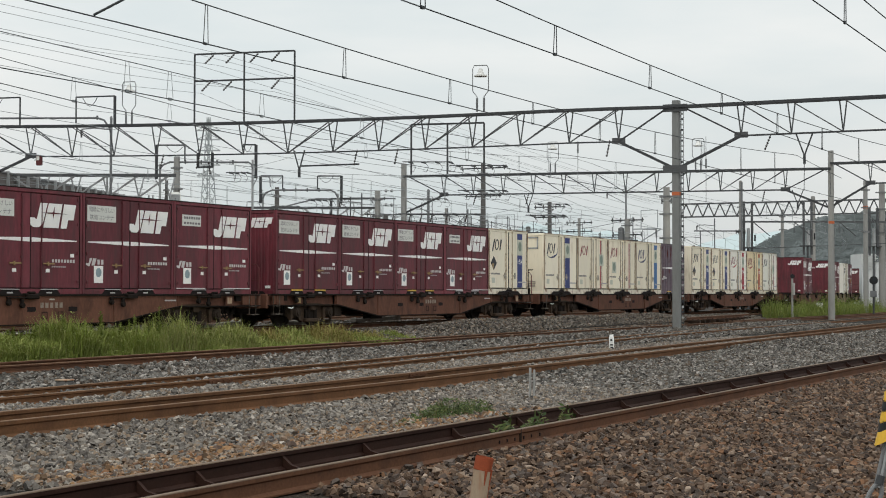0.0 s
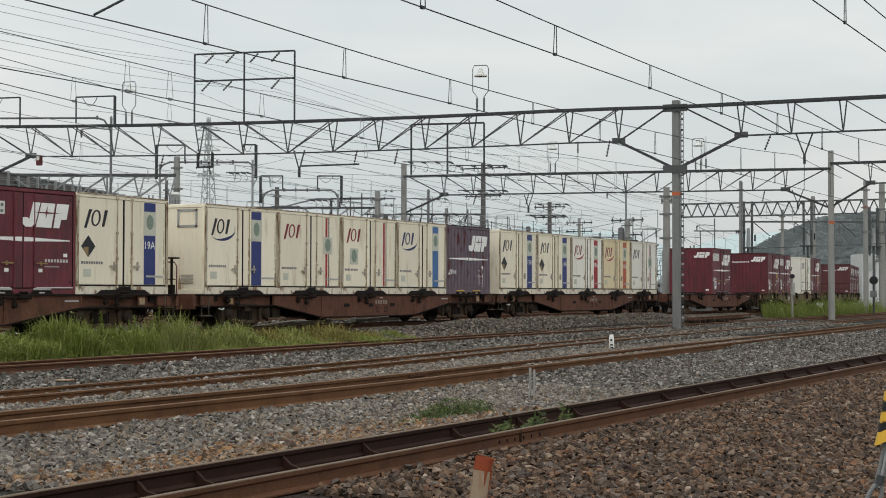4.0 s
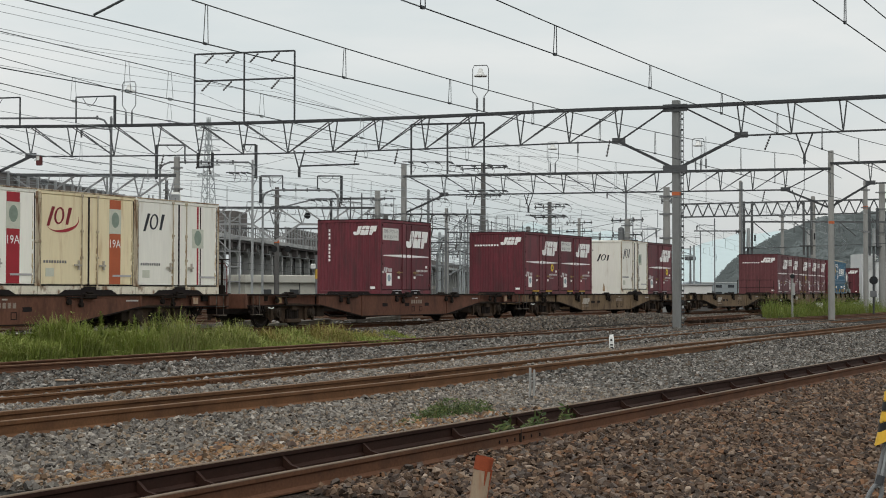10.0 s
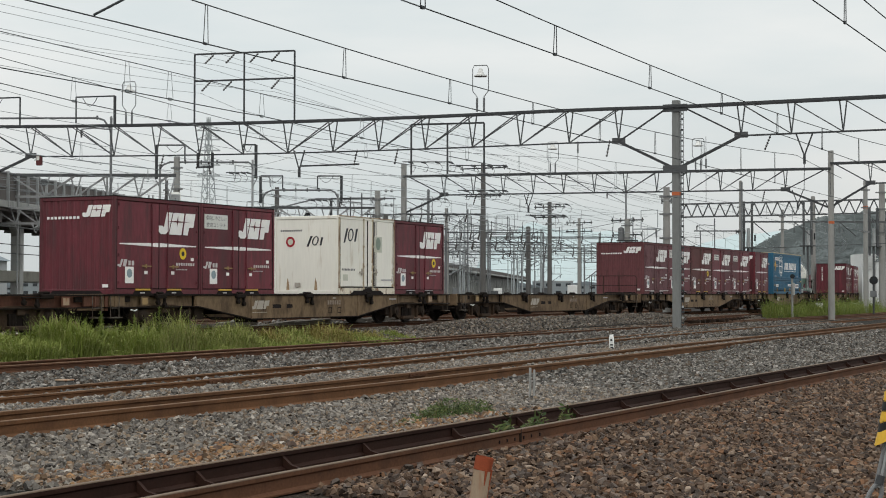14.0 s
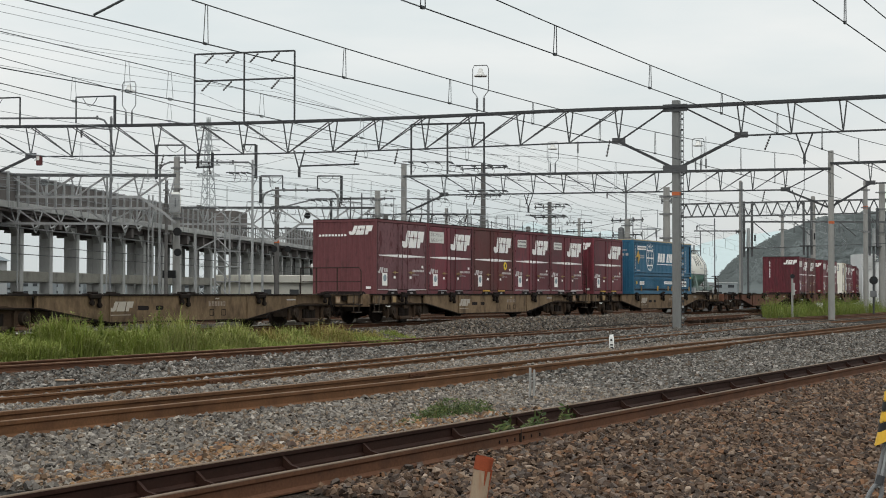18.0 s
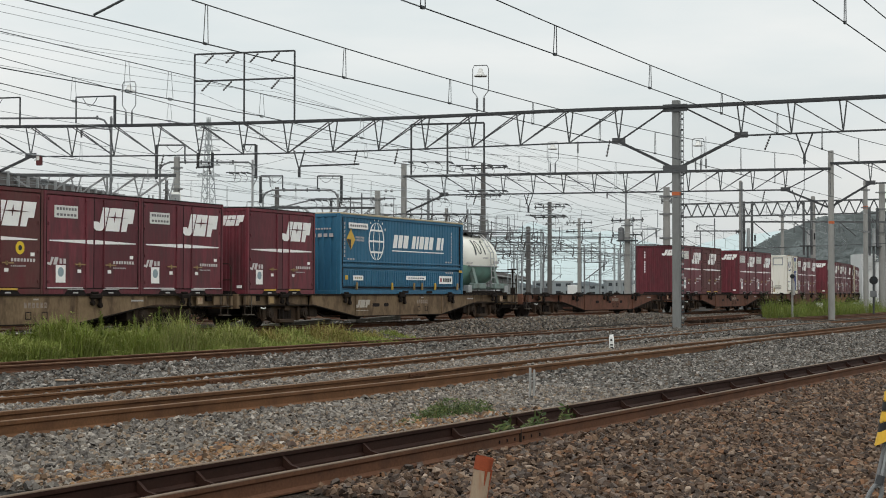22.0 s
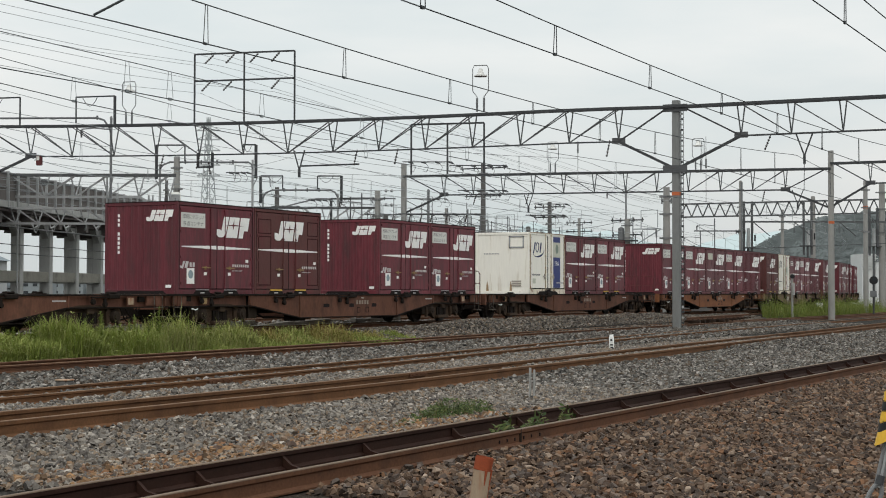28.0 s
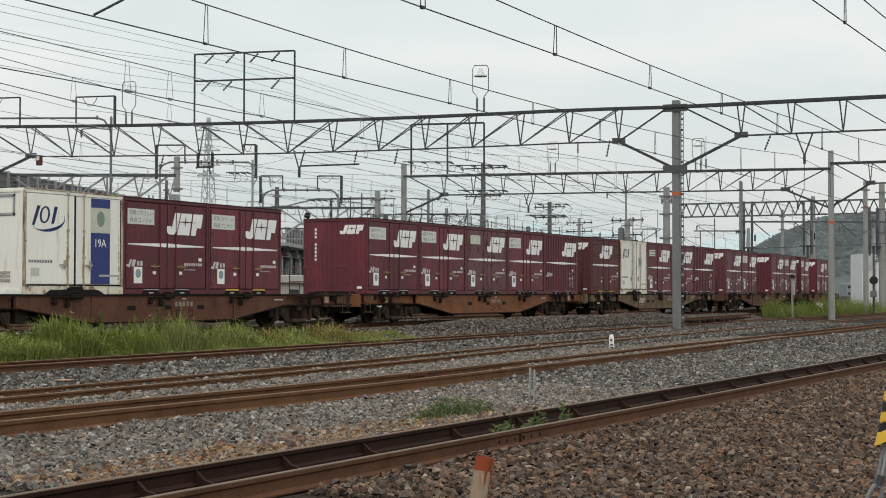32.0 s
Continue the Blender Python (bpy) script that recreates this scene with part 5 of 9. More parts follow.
def tank_container():
    """Short tank container: white upper shell, pale green lower shell, cradle, ladder and walkway."""
    t = thing("tank_container", None, "white and pale green tank container with ladder and walkway", "container")
    L, R, zc = 3.50, 1.02, 1.27
    prof = [(0.0, -L / 2), (0.45, -L / 2 + 0.05), (0.80, -L / 2 + 0.20), (0.97, -L / 2 + 0.40), (R, -L / 2 + 0.62), (R, L / 2 - 0.62), (0.97, L / 2 - 0.40), (0.80, L / 2 - 0.20), (0.45, L / 2 - 0.05), (0.0, L / 2)]
    def half(lo, hi, name, material):
        s, k, seg = Shape(), len(prof), 18
        vs = []
        for i in range(seg + 1):
            a = lo + (hi - lo) * i / seg
            vs += [(x, r * math.cos(a), zc + r * math.sin(a)) for r, x in prof]
        s.add(vs, [(i * k + j, (i + 1) * k + j, (i + 1) * k + j + 1, i * k + j + 1) for i in range(seg) for j in range(k - 1)])
        part(name, s, material, t, smooth=True)
    half(radians(-12), radians(192), "upper_shell", TANK_WHITE)
    half(radians(192), radians(348), "lower_shell", TANK_GREEN)
    part("waist_rail", Shape().box(-1.3, 1.3, -R - 0.03, -R + 0.06, zc - 0.24, zc - 0.19, 0.008), GALV, t, "pale rail along the shell")
    for x in (-0.95, 0.95):
        for e in (-1, 1):
            lg = Shape()
            lg.add([(x - 0.10, e * 1.00, 1.0), (x + 0.10, e * 1.00, 1.0), (x + 0.28, e * 1.15, 0.20), (x + 0.06, e * 1.15, 0.20),
                    (x - 0.10, e * 0.86, 1.0), (x + 0.10, e * 0.86, 1.0), (x + 0.28, e * 0.95, 0.20), (x + 0.06, e * 0.95, 0.20)],
                   [(0, 1, 2, 3), (4, 5, 6, 7), (0, 1, 5, 4), (2, 3, 7, 6), (1, 2, 6, 5), (0, 3, 7, 4)])
            part("cradle_leg", lg, TANK_LEG, t, "slanted grey-green cradle leg")
        part("cross_member", Shape().box(x - 0.10, x + 0.28, -1.15, 1.15, 0.16, 0.28, 0.01), TANK_LEG, t)
        part("outrigger", Shape().box(x - 0.35, x + 0.75, -1.21, -1.0, 0.20, 0.40, 0.012), TANK_LEG, t)
    for e in (-1, 1):
        part("base_rail", Shape().box(-L / 2 - 0.1, L / 2 + 0.15, e * 1.05 - 0.08, e * 1.05 + 0.08, 0.0, 0.12, 0.012), GRIME, t)
    for x in (-L / 2 + 0.1, L / 2 - 0.15):
        part("corner_casting", Shape().box(x - 0.16, x + 0.16, -1.23, -1.02, 0.06, 0.32, 0.012), GALV, t, "pale corner casting")
    part("walkway", Shape().box(-0.75, 1.35, -0.60, -0.10, zc + R + 0.03, zc + R + 0.08, 0.01).box(-0.75, 1.35, 0.10, 0.60, zc + R + 0.03, zc + R + 0.08, 0.01), STEEL, t, "dark top walkway")
    for x in (-0.8, 0.0, 0.8):
        part("walkway_bracket", Shape().beam((x, -0.55, zc + R + 0.03), (x, -0.40, zc + 0.80), 0.03).beam((x, 0.55, zc + R + 0.03), (x, 0.40, zc + 0.80), 0.03), STEEL, t)
    part("valve", Shape().tube((-0.5, 0, zc + R - 0.02), (-0.5, 0, zc + R + 0.13), 0.10, seg=10).tube((0.6, 0, zc + R - 0.02), (0.6, 0, zc + R + 0.12), 0.08, seg=10), STEEL_MID, t)
    part("manhole", Shape().tube((0.1, 0, zc + R - 0.02), (0.1, 0, zc + R + 0.16), 0.26, seg=14), STEEL, t)
    ld = Shape()
    for x in (0.42, 0.72):
        ld.line([(x, -1.16, 0.25), (x, -1.10, zc + 0.3), (x, -0.75, zc + 0.86), (x, -0.50, zc + R + 0.08)], 0.02)
    for i in range(9):
        z = 0.4 + i * 0.24
        yy = -1.14 if z < zc + 0.3 else -1.10 + (z - zc - 0.3) * 0.75
        ld.tube((0.42, yy, z), (0.72, yy, z), 0.015, seg=5)
    part("ladder", ld, GALV, t, "pale steel ladder")
    def wrapped(polys):
        """Flat outlines laid round the shell, cut into narrow bands so that they follow it."""
        s = Shape()
        for p in polys:
            z = min(b for a, b in p)
            top = max(b for a, b in p)
            while z < top - 1e-4:
                z2 = min(top, z + 0.035)
                q = p
                for lim, sg in ((z, 1), (z2, -1)):
                    r = []
                    for (a0, b0), (a1, b1) in zip(q, q[1:] + q[:1]):
                        i0, i1 = (b0 - lim) * sg >= 0, (b1 - lim) * sg >= 0
                        if i0:
                            r.append((a0, b0))
                        if i0 != i1:
                            r.append((a0 + (a1 - a0) * (lim - b0) / (b1 - b0), lim))
                    q = r
                    if not q:
                        break
                if len(q) > 2:
                    s.add([(a, -math.sqrt(max(0.0, R * R - (b - zc) ** 2)) - 0.010, b) for a, b in q], [tuple(range(len(q)))])
                z = z2
        return s
    q = lambda a, b: (-0.78 + a * 1.10, zc + 0.24 + b * 0.52)
    marks = [[q(.04, -.08), q(.14, -.08), q(.26, 1.0), q(.15, 1.0)], [q(.82, .0), q(.90, .0), q(.90, .9), q(.82, .9)], [q(.905, .88), q(1.04, .88), q(1.04, 1.0), q(.905, 1.0)]]
    for i in range(16):
        e = lambda v, k: q(.47 + .17 * k * math.cos(v), .5 + (.5 - .08 * (k < 1)) * math.sin(v))
        v0, v1 = math.pi * i / 8, math.pi * (i + 1) / 8
        marks.append([e(v0, 1.0), e(v1, 1.0), e(v1, 0.6), e(v0, 0.6)])
    part("emblem", wrapped(marks), DECAL_BLACK, t, "dark painted emblem")
    box4 = lambda a, b, c, d: [(a, c), (b, c), (b, d), (a, d)]
    for a, b, c, d, n in ((-0.1, 0.40, 0.08, 0.13, 7), (0.85, 1.35, -0.10, 0.0, 7), (-1.55, -1.0, -0.14, -0.08, 8)):
        part("marking", wrapped([box4(a + (b - a) * k / n, a + (b - a) * (k + 0.75) / n, zc + c, zc + d) for k in range(n)]), DECAL_GREY, t)
    return t


def wheelset():
    s = Shape()
    for e in (-1, 1):
        prof = [(0.10, 0.62), (0.14, 0.60), (0.34, 0.585), (0.37, 0.61), (0.43, 0.60), (0.43, 0.535), (0.455, 0.525), (0.45, 0.50), (0.37, 0.50), (0.34, 0.53), (0.14, 0.54), (0.09, 0.50)]
        s.revolve([(r, e * a) for r, a in prof], 20, "y")
    s.tube((0, -0.85, 0), (0, 0.85, 0), 0.075, seg=10)
    return s


def bogie(parent, x):
    b = part("bogie", Shape().box(-0.30, 0.30, -1.05, 1.05, 0.40, 0.70, 0.03), BOGIE, parent, "grimy two-axle bogie")
    b.matrix_basis = pose(x, 0, 0)
    part("centre_plate", Shape().box(-0.9, 0.9, -0.5, 0.5, 0.62, 0.90), GRIME, b)
    for e in (-1, 1):
        pts = [(-1.28, 0.46), (-1.24, 0.26), (-1.12, 0.26), (-1.08, 0.36), (-0.80, 0.36), (-0.74, 0.24), (-0.60, 0.22), (-0.42, 0.13), (0.42, 0.13), (0.60, 0.22), (0.74, 0.24), (0.80, 0.36), (1.08, 0.36), (1.12, 0.26), (1.24, 0.26), (1.28, 0.46),
               (1.24, 0.62), (0.95, 0.70), (0.62, 0.66), (0.40, 0.76), (-0.40, 0.76), (-0.62, 0.66), (-0.95, 0.70), (-1.24, 0.62)]
        part("side_frame", Shape().prism(pts, e * 1.0 - 0.06, e * 1.0 + 0.06), BOGIE_DUSTY, b, "dusty cast side frame")
        part("frame_rib", Shape().prism([(-1.1, 0.58), (-0.4, 0.64), (0.4, 0.64), (1.1, 0.58), (1.1, 0.63), (0.4, 0.72), (-0.4, 0.72), (-1.1, 0.63)], e * 1.09 - 0.05, e * 1.09 + 0.05), BOGIE_DUSTY, b)
        for w in (-0.95, 0.95):
            part("pedestal", Shape().prism([(w - 0.27, 0.20), (w - 0.20, 0.20), (w - 0.17, 0.30), (w + 0.17, 0.30), (w + 0.20, 0.20), (w + 0.27, 0.20), (w + 0.29, 0.55), (w + 0.18, 0.68), (w - 0.18, 0.68), (w - 0.29, 0.55)], e * 1.10 - 0.04, e * 1.10 + 0.04), BOGIE_DUSTY, b, "dusty axle pedestal")
            part("axle_box", Shape().tube((w, e * 1.12, 0.43), (w, e * 1.24, 0.43), 0.17, 0.14, seg=14).tube((w, e * 1.24, 0.43), (w, e * 1.27, 0.43), 0.08, seg=10), BOGIE, b, "round axle box")
        # Dark plate on the frame, coloured as the shaded opening.
        part("spring_pocket", Shape().box(-0.34, 0.34, e * 1.08 - 0.035, e * 1.08 + 0.035, 0.26, 0.54), GRIME, b, "dark spring opening")
        for w in (-0.18, 0.18):
            part("spring", Shape().tube((w, e * 1.08, 0.26), (w, e * 1.08, 0.54), 0.09, seg=8), GRIME, b)
        part("bolster_end", Shape().box(-0.14, 0.14, e * 1.14 - 0.06, e * 1.14 + 0.06, 0.50, 0.66, 0.02), BOGIE_DUSTY, b)
        part("spring_plank", Shape().box(-0.40, 0.40, e * 1.10 - 0.09, e * 1.10 + 0.09, 0.14, 0.25, 0.02), BOGIE_DUSTY, b)
        part("brake_rod", Shape().line([(-1.35, e * 0.85, 0.34), (-0.5, e * 0.85, 0.22), (0.5, e * 0.85, 0.22), (1.35, e * 0.85, 0.34)], 0.025, 5), GRIME, b)
    me = mesh_of("wheelset", wheelset(), WHEEL, True)
    for w in (-0.95, 0.95):
        o = part("wheelset", me, None, b)
        o.matrix_basis = pose(w, 0, 0.43)
        wheels.append(o)
    return b


wheels = []
HALF = 9.78


def wagon(paint, rail_end=False, mark=True, plates=1):
    """Container flat wagon with fish-belly side sills."""
    t = thing("flat_wagon")
    for e in (-1, 1):
        y = e * 1.20
        pts = [(-HALF, 0.66), (-5.75, 0.66), (-3.1, 0.28), (3.1, 0.28), (5.75, 0.66), (HALF, 0.66), (HALF, 0.99), (-HALF, 0.99)]
        sl = Shape().prism([(-5.85, 0.66), *pts[1:5], (5.85, 0.66), (5.85, 0.99), (-5.85, 0.99)], y - 0.02, y + 0.02)
        for k in (-1, 1):
            sl.prism([(k * HALF, 0.66), (k * 5.85, 0.66), (k * 5.85, 0.99), (k * HALF, 0.99)][::k], y - e * 0.11 - 0.02, y - e * 0.11 + 0.02)
            sl.box(k * 9.2 - 0.30, k * 9.2 + 0.30, y - 0.02, y + 0.02, 0.70, 0.955)
        part("side_sill", sl, paint, t)
        fl = Shape().box(-HALF, HALF, y - 0.055, y + 0.055, 0.955, 0.995, 0.006)
        for a, b in zip(pts[:5], pts[1:6]):
            fl.beam((a[0], y, a[1]), (b[0], y, b[1]), 0.11, 0.03)
        part("sill_flange", fl, GRIME, t, "dark grimy flange of the side sill")
        for x in (-9.3, -5.8, -3.1, 3.1, 5.8, 9.3) if e < 0 else ():
            part("stiffener", Shape().box(x - 0.02, x + 0.02, y - 0.05, y + 0.05, 0.30 if abs(x) < 4 else 0.64, 0.955), paint, t)
    part("centre_sill", Shape().box(-HALF, HALF, -0.18, 0.18, 0.42, 0.93), GRIME, t)
    for i in range(6):
        x = -8.75 + 3.5 * i
        part("cross_beam", Shape().box(x - 0.12, x + 0.12, -1.18, 1.18, 0.80, 0.94), GRIME, t)
    for e in (-1, 1):
        part("end_beam", Shape().box(e * HALF - 0.06, e * HALF + 0.06, -1.22, 1.22, 0.58, 1.0, 0.01), paint, t)
        cp = Shape().box(e * HALF - 0.1, e * (HALF + 0.32) if e > 0 else -HALF + 0.1, -0.11, 0.11, 0.76, 0.98) if e > 0 else Shape().box(-HALF - 0.32, -HALF + 0.1, -0.11, 0.11, 0.76, 0.98)
        cp.box(e * (HALF + 0.17) - 0.15, e * (HALF + 0.17) + 0.15, -0.16, 0.16, 0.72, 1.0, 0.03)
        part("coupler", cp, GRIME, t, "dark knuckle coupler")
        ho = Shape().line([(e * HALF, 0.35, 0.72), (e * (HALF + 0.12), 0.37, 0.50), (e * (HALF + 0.28), 0.38, 0.44), (e * (HALF + 0.36), 0.38, 0.48)], 0.028, 6)
        part("brake_hose", ho, GASKET, t, "black brake hose")
        bogie(t, -7.15 if e < 0 else 6.7)
    # container locks along the deck edge
    for i in range(5):
        for e in (-1, 1):
            x = (i - 2) * PITCHX
            lk = Shape().box(x - 0.28, x + 0.28, e * 1.18 - 0.09, e * 1.18 + 0.09, 0.995, 1.02, 0.01).box(x - 0.12, x + 0.12, e * 1.20 - 0.10, e * 1.20 + 0.10, 1.01, 1.065, 0.02)
            lk.box(x - 0.20, x + 0.22, e * 1.275 - 0.055, e * 1.275 + 0.055, 0.885, 1.005, 0.02)
            if paint is not WAGON_TAN:
                lk.box(x - 0.86, x - 0.19, e * 1.27 - 0.03, e * 1.27 + 0.03, 0.90, 0.935, 0.01)
            for dx, zz in ((-0.12, 0.72), (0.17, 0.66)) if paint is WAGON_TAN else ((-0.80, 0.74), (-0.34, 0.68)):
                lk.box(x + dx - 0.04, x + dx + 0.04, e * 1.28 - 0.035, e * 1.28 + 0.035, zz + 0.06, 0.89, 0.012).tube((x + dx, e * 1.245, zz + 0.06), (x + dx, e * 1.325, zz + 0.06), 0.065, seg=8)
            part("container_lock", lk, GRIME, t, "greasy black container lock")
    part("brake_cylinder", Shape().tube((-1.1, -0.62, 0.50), (-0.4, -0.62, 0.50), 0.17, seg=14), GRIME, t)
    part("air_tank", Shape().tube((0.3, -0.7, 0.48), (1.4, -0.7, 0.48), 0.21, seg=14), GRIME, t)
    for e in (-1, 1):
        part("brake_pipe", Shape().line([(-9.4 * e, 0.5, 0.62), (-5.2 * e, -0.75, 0.56), (-4.6 * e, -0.9, 0.30), (-2.0 * e, -0.9, 0.26)], 0.028, 6), GRIME, t)
        part("floor_plate", Shape().box(6.0 * e - 0.7, 6.0 * e + 0.7, -1.1, 1.1, 0.70, 0.92), GRIME, t)
        part("valve_box", Shape().box(5.45 * e - 0.22, 5.45 * e + 0.22, -1.08, -0.72, 0.30, 0.66, 0.02), BOGIE, t)
    part("under_gear", Shape().box(2.4, 3.1, -1.0, -0.6, 0.20, 0.6, 0.02), GRIME, t)
    part("under_gear", Shape().box(-3.2, -2.4, -1.0, -0.7, 0.18, 0.62, 0.02), GRIME, t)
    y = -1.222
    tan = paint.name.startswith("grimy")
    if mark:
        nx = 1.2 if tan else 0.35
        n = 6 if tan else 5
        for i in range(n):
            part("number_marking", rect(Shape(), nx + 0.85 * i / n, nx + 0.85 * (i + 0.66) / n, 0.67, 0.80, y, 0.004), STENCIL, t, "worn pale stencilled marking")
        part("small_marking", rect(Shape(), nx + 0.32, nx + 0.50, 0.856, 0.894, y, 0.004), PLATE, t)
        part("small_marking", rect(Shape(), 5.22, 5.72, 0.812, 0.850, y, 0.004), DECAL_GREY, t)
        for k in (0.05, 0.62):
            fr = Shape()
            for a0, a1, c0, c1 in ((0, .2, .40, .42), (0, .2, .56, .58), (0, .02, .42, .56), (.18, .2, .42, .56)):
                rect(fr, nx + k + a0, nx + k + a1, c0, c1, y, 0.004)
            part("test_panel", fr, GASKET, t, "small framed stencil panel")
        if tan:
            em = Shape()
            for j, pp in enumerate(emblem_shapes(-3.1, 0.56, 0.92, 0.25)):
                quad(em, pp, y - 0.0015 * (j > 3), 0.004)
            part("sill_emblem", em, PLATE, t, "pale worn emblem")
            part("emblem_line", rect(Shape(), -3.05, -2.25, 0.46, 0.475, y, 0.004), PLATE, t)
        for x, w in (((-1.75, 0.23), (-1.05, 0.16)) if tan else ((-1.55, 0.18), (0.02, 0.15), (1.5, 0.16))):
            oval = [(x + (w + 0.03 * math.cos(a)) * (1 if math.cos(a) > 0 else -1) * min(1, abs(math.cos(a)) * 3), 0.64 + 0.06 * math.sin(a)) for a in [k * math.pi / 6 for k in range(12)]]
            part("sill_hole", quad(Shape(), oval, y + 0.001, 0.003), GASKET, t, "dark oval lightening hole")
    for x in (-8.1, 8.2):
        part("card_holder", Shape().box(x - 0.15, x + 0.15, y - 0.03, y + 0.01, 0.70, 0.93, 0.008), paint, t, "small card holder")
        part("card", rect(Shape(), x - 0.11, x + 0.11, 0.73, 0.90, y - 0.03, 0.004), BRASS if x < 0 else STAKE_PALE, t, "faded route card")
    for e in (-1, 1):
        x = e * 9.35
        st = Shape()
        for dx in (-0.17, 0.17):
            st.beam((x + dx, -1.26, 0.95), (x + dx, -1.26, 0.40), 0.016)
        st.box(x - 0.19, x + 0.19, -1.36, -1.18, 0.395, 0.42).box(x - 0.17, x + 0.17, -1.30, -1.22, 0.64, 0.655)
        part("step", st, STEP_STEEL, t, "grimy steel shunter's step")
        for q, (a, b, z) in enumerate(((8.75, 8.05, 0.28), (8.95, 8.30, 0.40))):
            part("brake_cable", Shape().line([(e * (a + (b - a) * i / 8), -1.02 + 0.05 * q, 0.66 - (0.66 - z) * math.sin(math.pi * i / 8)) for i in range(9)], 0.02, 5), GRIME, t, "slack black cable under the wagon")
        part("brake_rigging", Shape().line([(e * 8.9, -0.95, 0.45), (e * 8.1, -0.95, 0.33)], 0.022, 5).line([(e * 8.5, -0.95, 0.66), (e * 8.42, -0.95, 0.35)], 0.02, 5).line([(e * 8.05, -0.95, 0.66), (e * 8.15, -0.95, 0.30)], 0.02, 5), GRIME, t)
    part("lever", Shape().line([(-8.70, -1.25, 0.60), (-8.58, -1.3, 0.57), (-8.50, -1.3, 0.60)], 0.018), WHITE, t, "white release lever")
    if rail_end:
        x = HALF - 0.02
        hr = Shape().line([(x, -1.20, 0.99), (x, -1.20, 1.75), (x, -1.12, 1.86), (x, 1.1, 1.86)], 0.018, 6).line([(x, -1.20, 1.40), (x, 1.1, 1.40)], 0.014, 6)
        for yy in (-0.3, 0.5, 1.1):
            hr.line([(x, yy, 0.99), (x, yy, 1.86)], 0.02, 6)
        part("hand_rail", hr, PRIMER if paint is WAGON_RED else BOGIE, t, "thin end hand rail")
    if rail_end == 2:
        bs = part("brake_stand", Shape().tube((x - 0.02, -1.05, 0.99), (x - 0.02, -1.05, 1.95), 0.035, seg=8).box(x - 0.08, x + 0.04, -1.13, -0.97, 1.0, 1.25, 0.01), GRIME, t, "black hand brake stand")
        part("brake_wheel", Shape().line([(x - 0.02 + 0.20 * math.cos(a), -1.05 + 0.20 * math.sin(a), 1.97) for a in [k * math.pi / 8 for k in range(17)]], 0.02, 6).tube((x - 0.22, -1.05, 1.97), (x + 0.18, -1.05, 1.97), 0.014, seg=5), GRIME, bs, "round hand brake wheel")
    return t


# prototypes, taken out of use once copied
PROTO = {
    "r": maroon_container(RED, "large", False, "down"), "s": maroon_container(RED, "small", False, "down", lip=True), "t": maroon_container(RED, None, False, "down", oval_tag=True), "h": maroon_container(RED, None, False, "across"), "u": maroon_container(RED, None, False, "across", pockets=YELLOW, oval_tag=True),
    "f": maroon_container(RED_FADED, None, False, "across", lip=True), "c": maroon_container(RED_FADED, "cream", False, "down"), "b": maroon_container(BROWN_RED, None, False, "down", pockets=YELLOW, panels=True), "o": maroon_container(BROWN_RED, None, False, "down", pockets=YELLOW, oval_tag=True), "k": maroon_container(RED, None, False, "across", pockets=YELLOW),
    "y": maroon_container(RED, "large", False, "down", pockets=YELLOW), "q": maroon_container(RED, "small", False, "across", pockets=DECAL_GREY, lip=True),
    "p": maroon_container(PURPLE, None, True, "down", pockets=YELLOW), "P": maroon_container(RED, None, True, "down"),
    "1": cream_container(CREAM, DECAL_BLACK, (STRIPE_NAVY, 0.725, 0.855), diamond=True, code=True), "2": cream_container(CREAM, DECAL_BLACK, (STRIPE_NAVY, 0.62, 0.76), swoosh=DECAL_NAVY, plain_end=False),
    "3": cream_container(CREAM, DECAL_CRIMSON, (STRIPE_RED, 0.735, 0.765), card=(0.70, 0.50)), "4": cream_container(CREAM, DECAL_CRIMSON, (STRIPE_RED, 0.735, 0.765), card=(0.14, 0.38)),
    "5": cream_container(CREAM, DECAL_NAVY, (STRIPE_BLUE, 0.71, 0.83), swoosh=DECAL_NAVY), "6": cream_container(CREAM_WHITE, DECAL_CRIMSON, (STRIPE_RED, 0.715, 0.835), swoosh=STRIPE_RED, code=True),
    "7": cream_container(YELLOWED, DECAL_CRIMSON, (STRIPE_ORANGE, 0.715, 0.835), swoosh=STRIPE_RED, code=True), "8": cream_container(CREAM_WHITE, DECAL_BLACK, (STRIPE_RED, 0.72, 0.74), card=(0.66, 0.5)),
    "9": cream_container(CREAM_WHITE, DECAL_BLACK, (GASKET, 0.60, 0.63), card=(0.62, 0.55), end_mark=True), "w": cream_container(CREAM_WHITE, DECAL_NAVY, (STRIPE_NAVY, 0.66, 0.86), swoosh=DECAL_NAVY, code=True, plain_end=False),
}
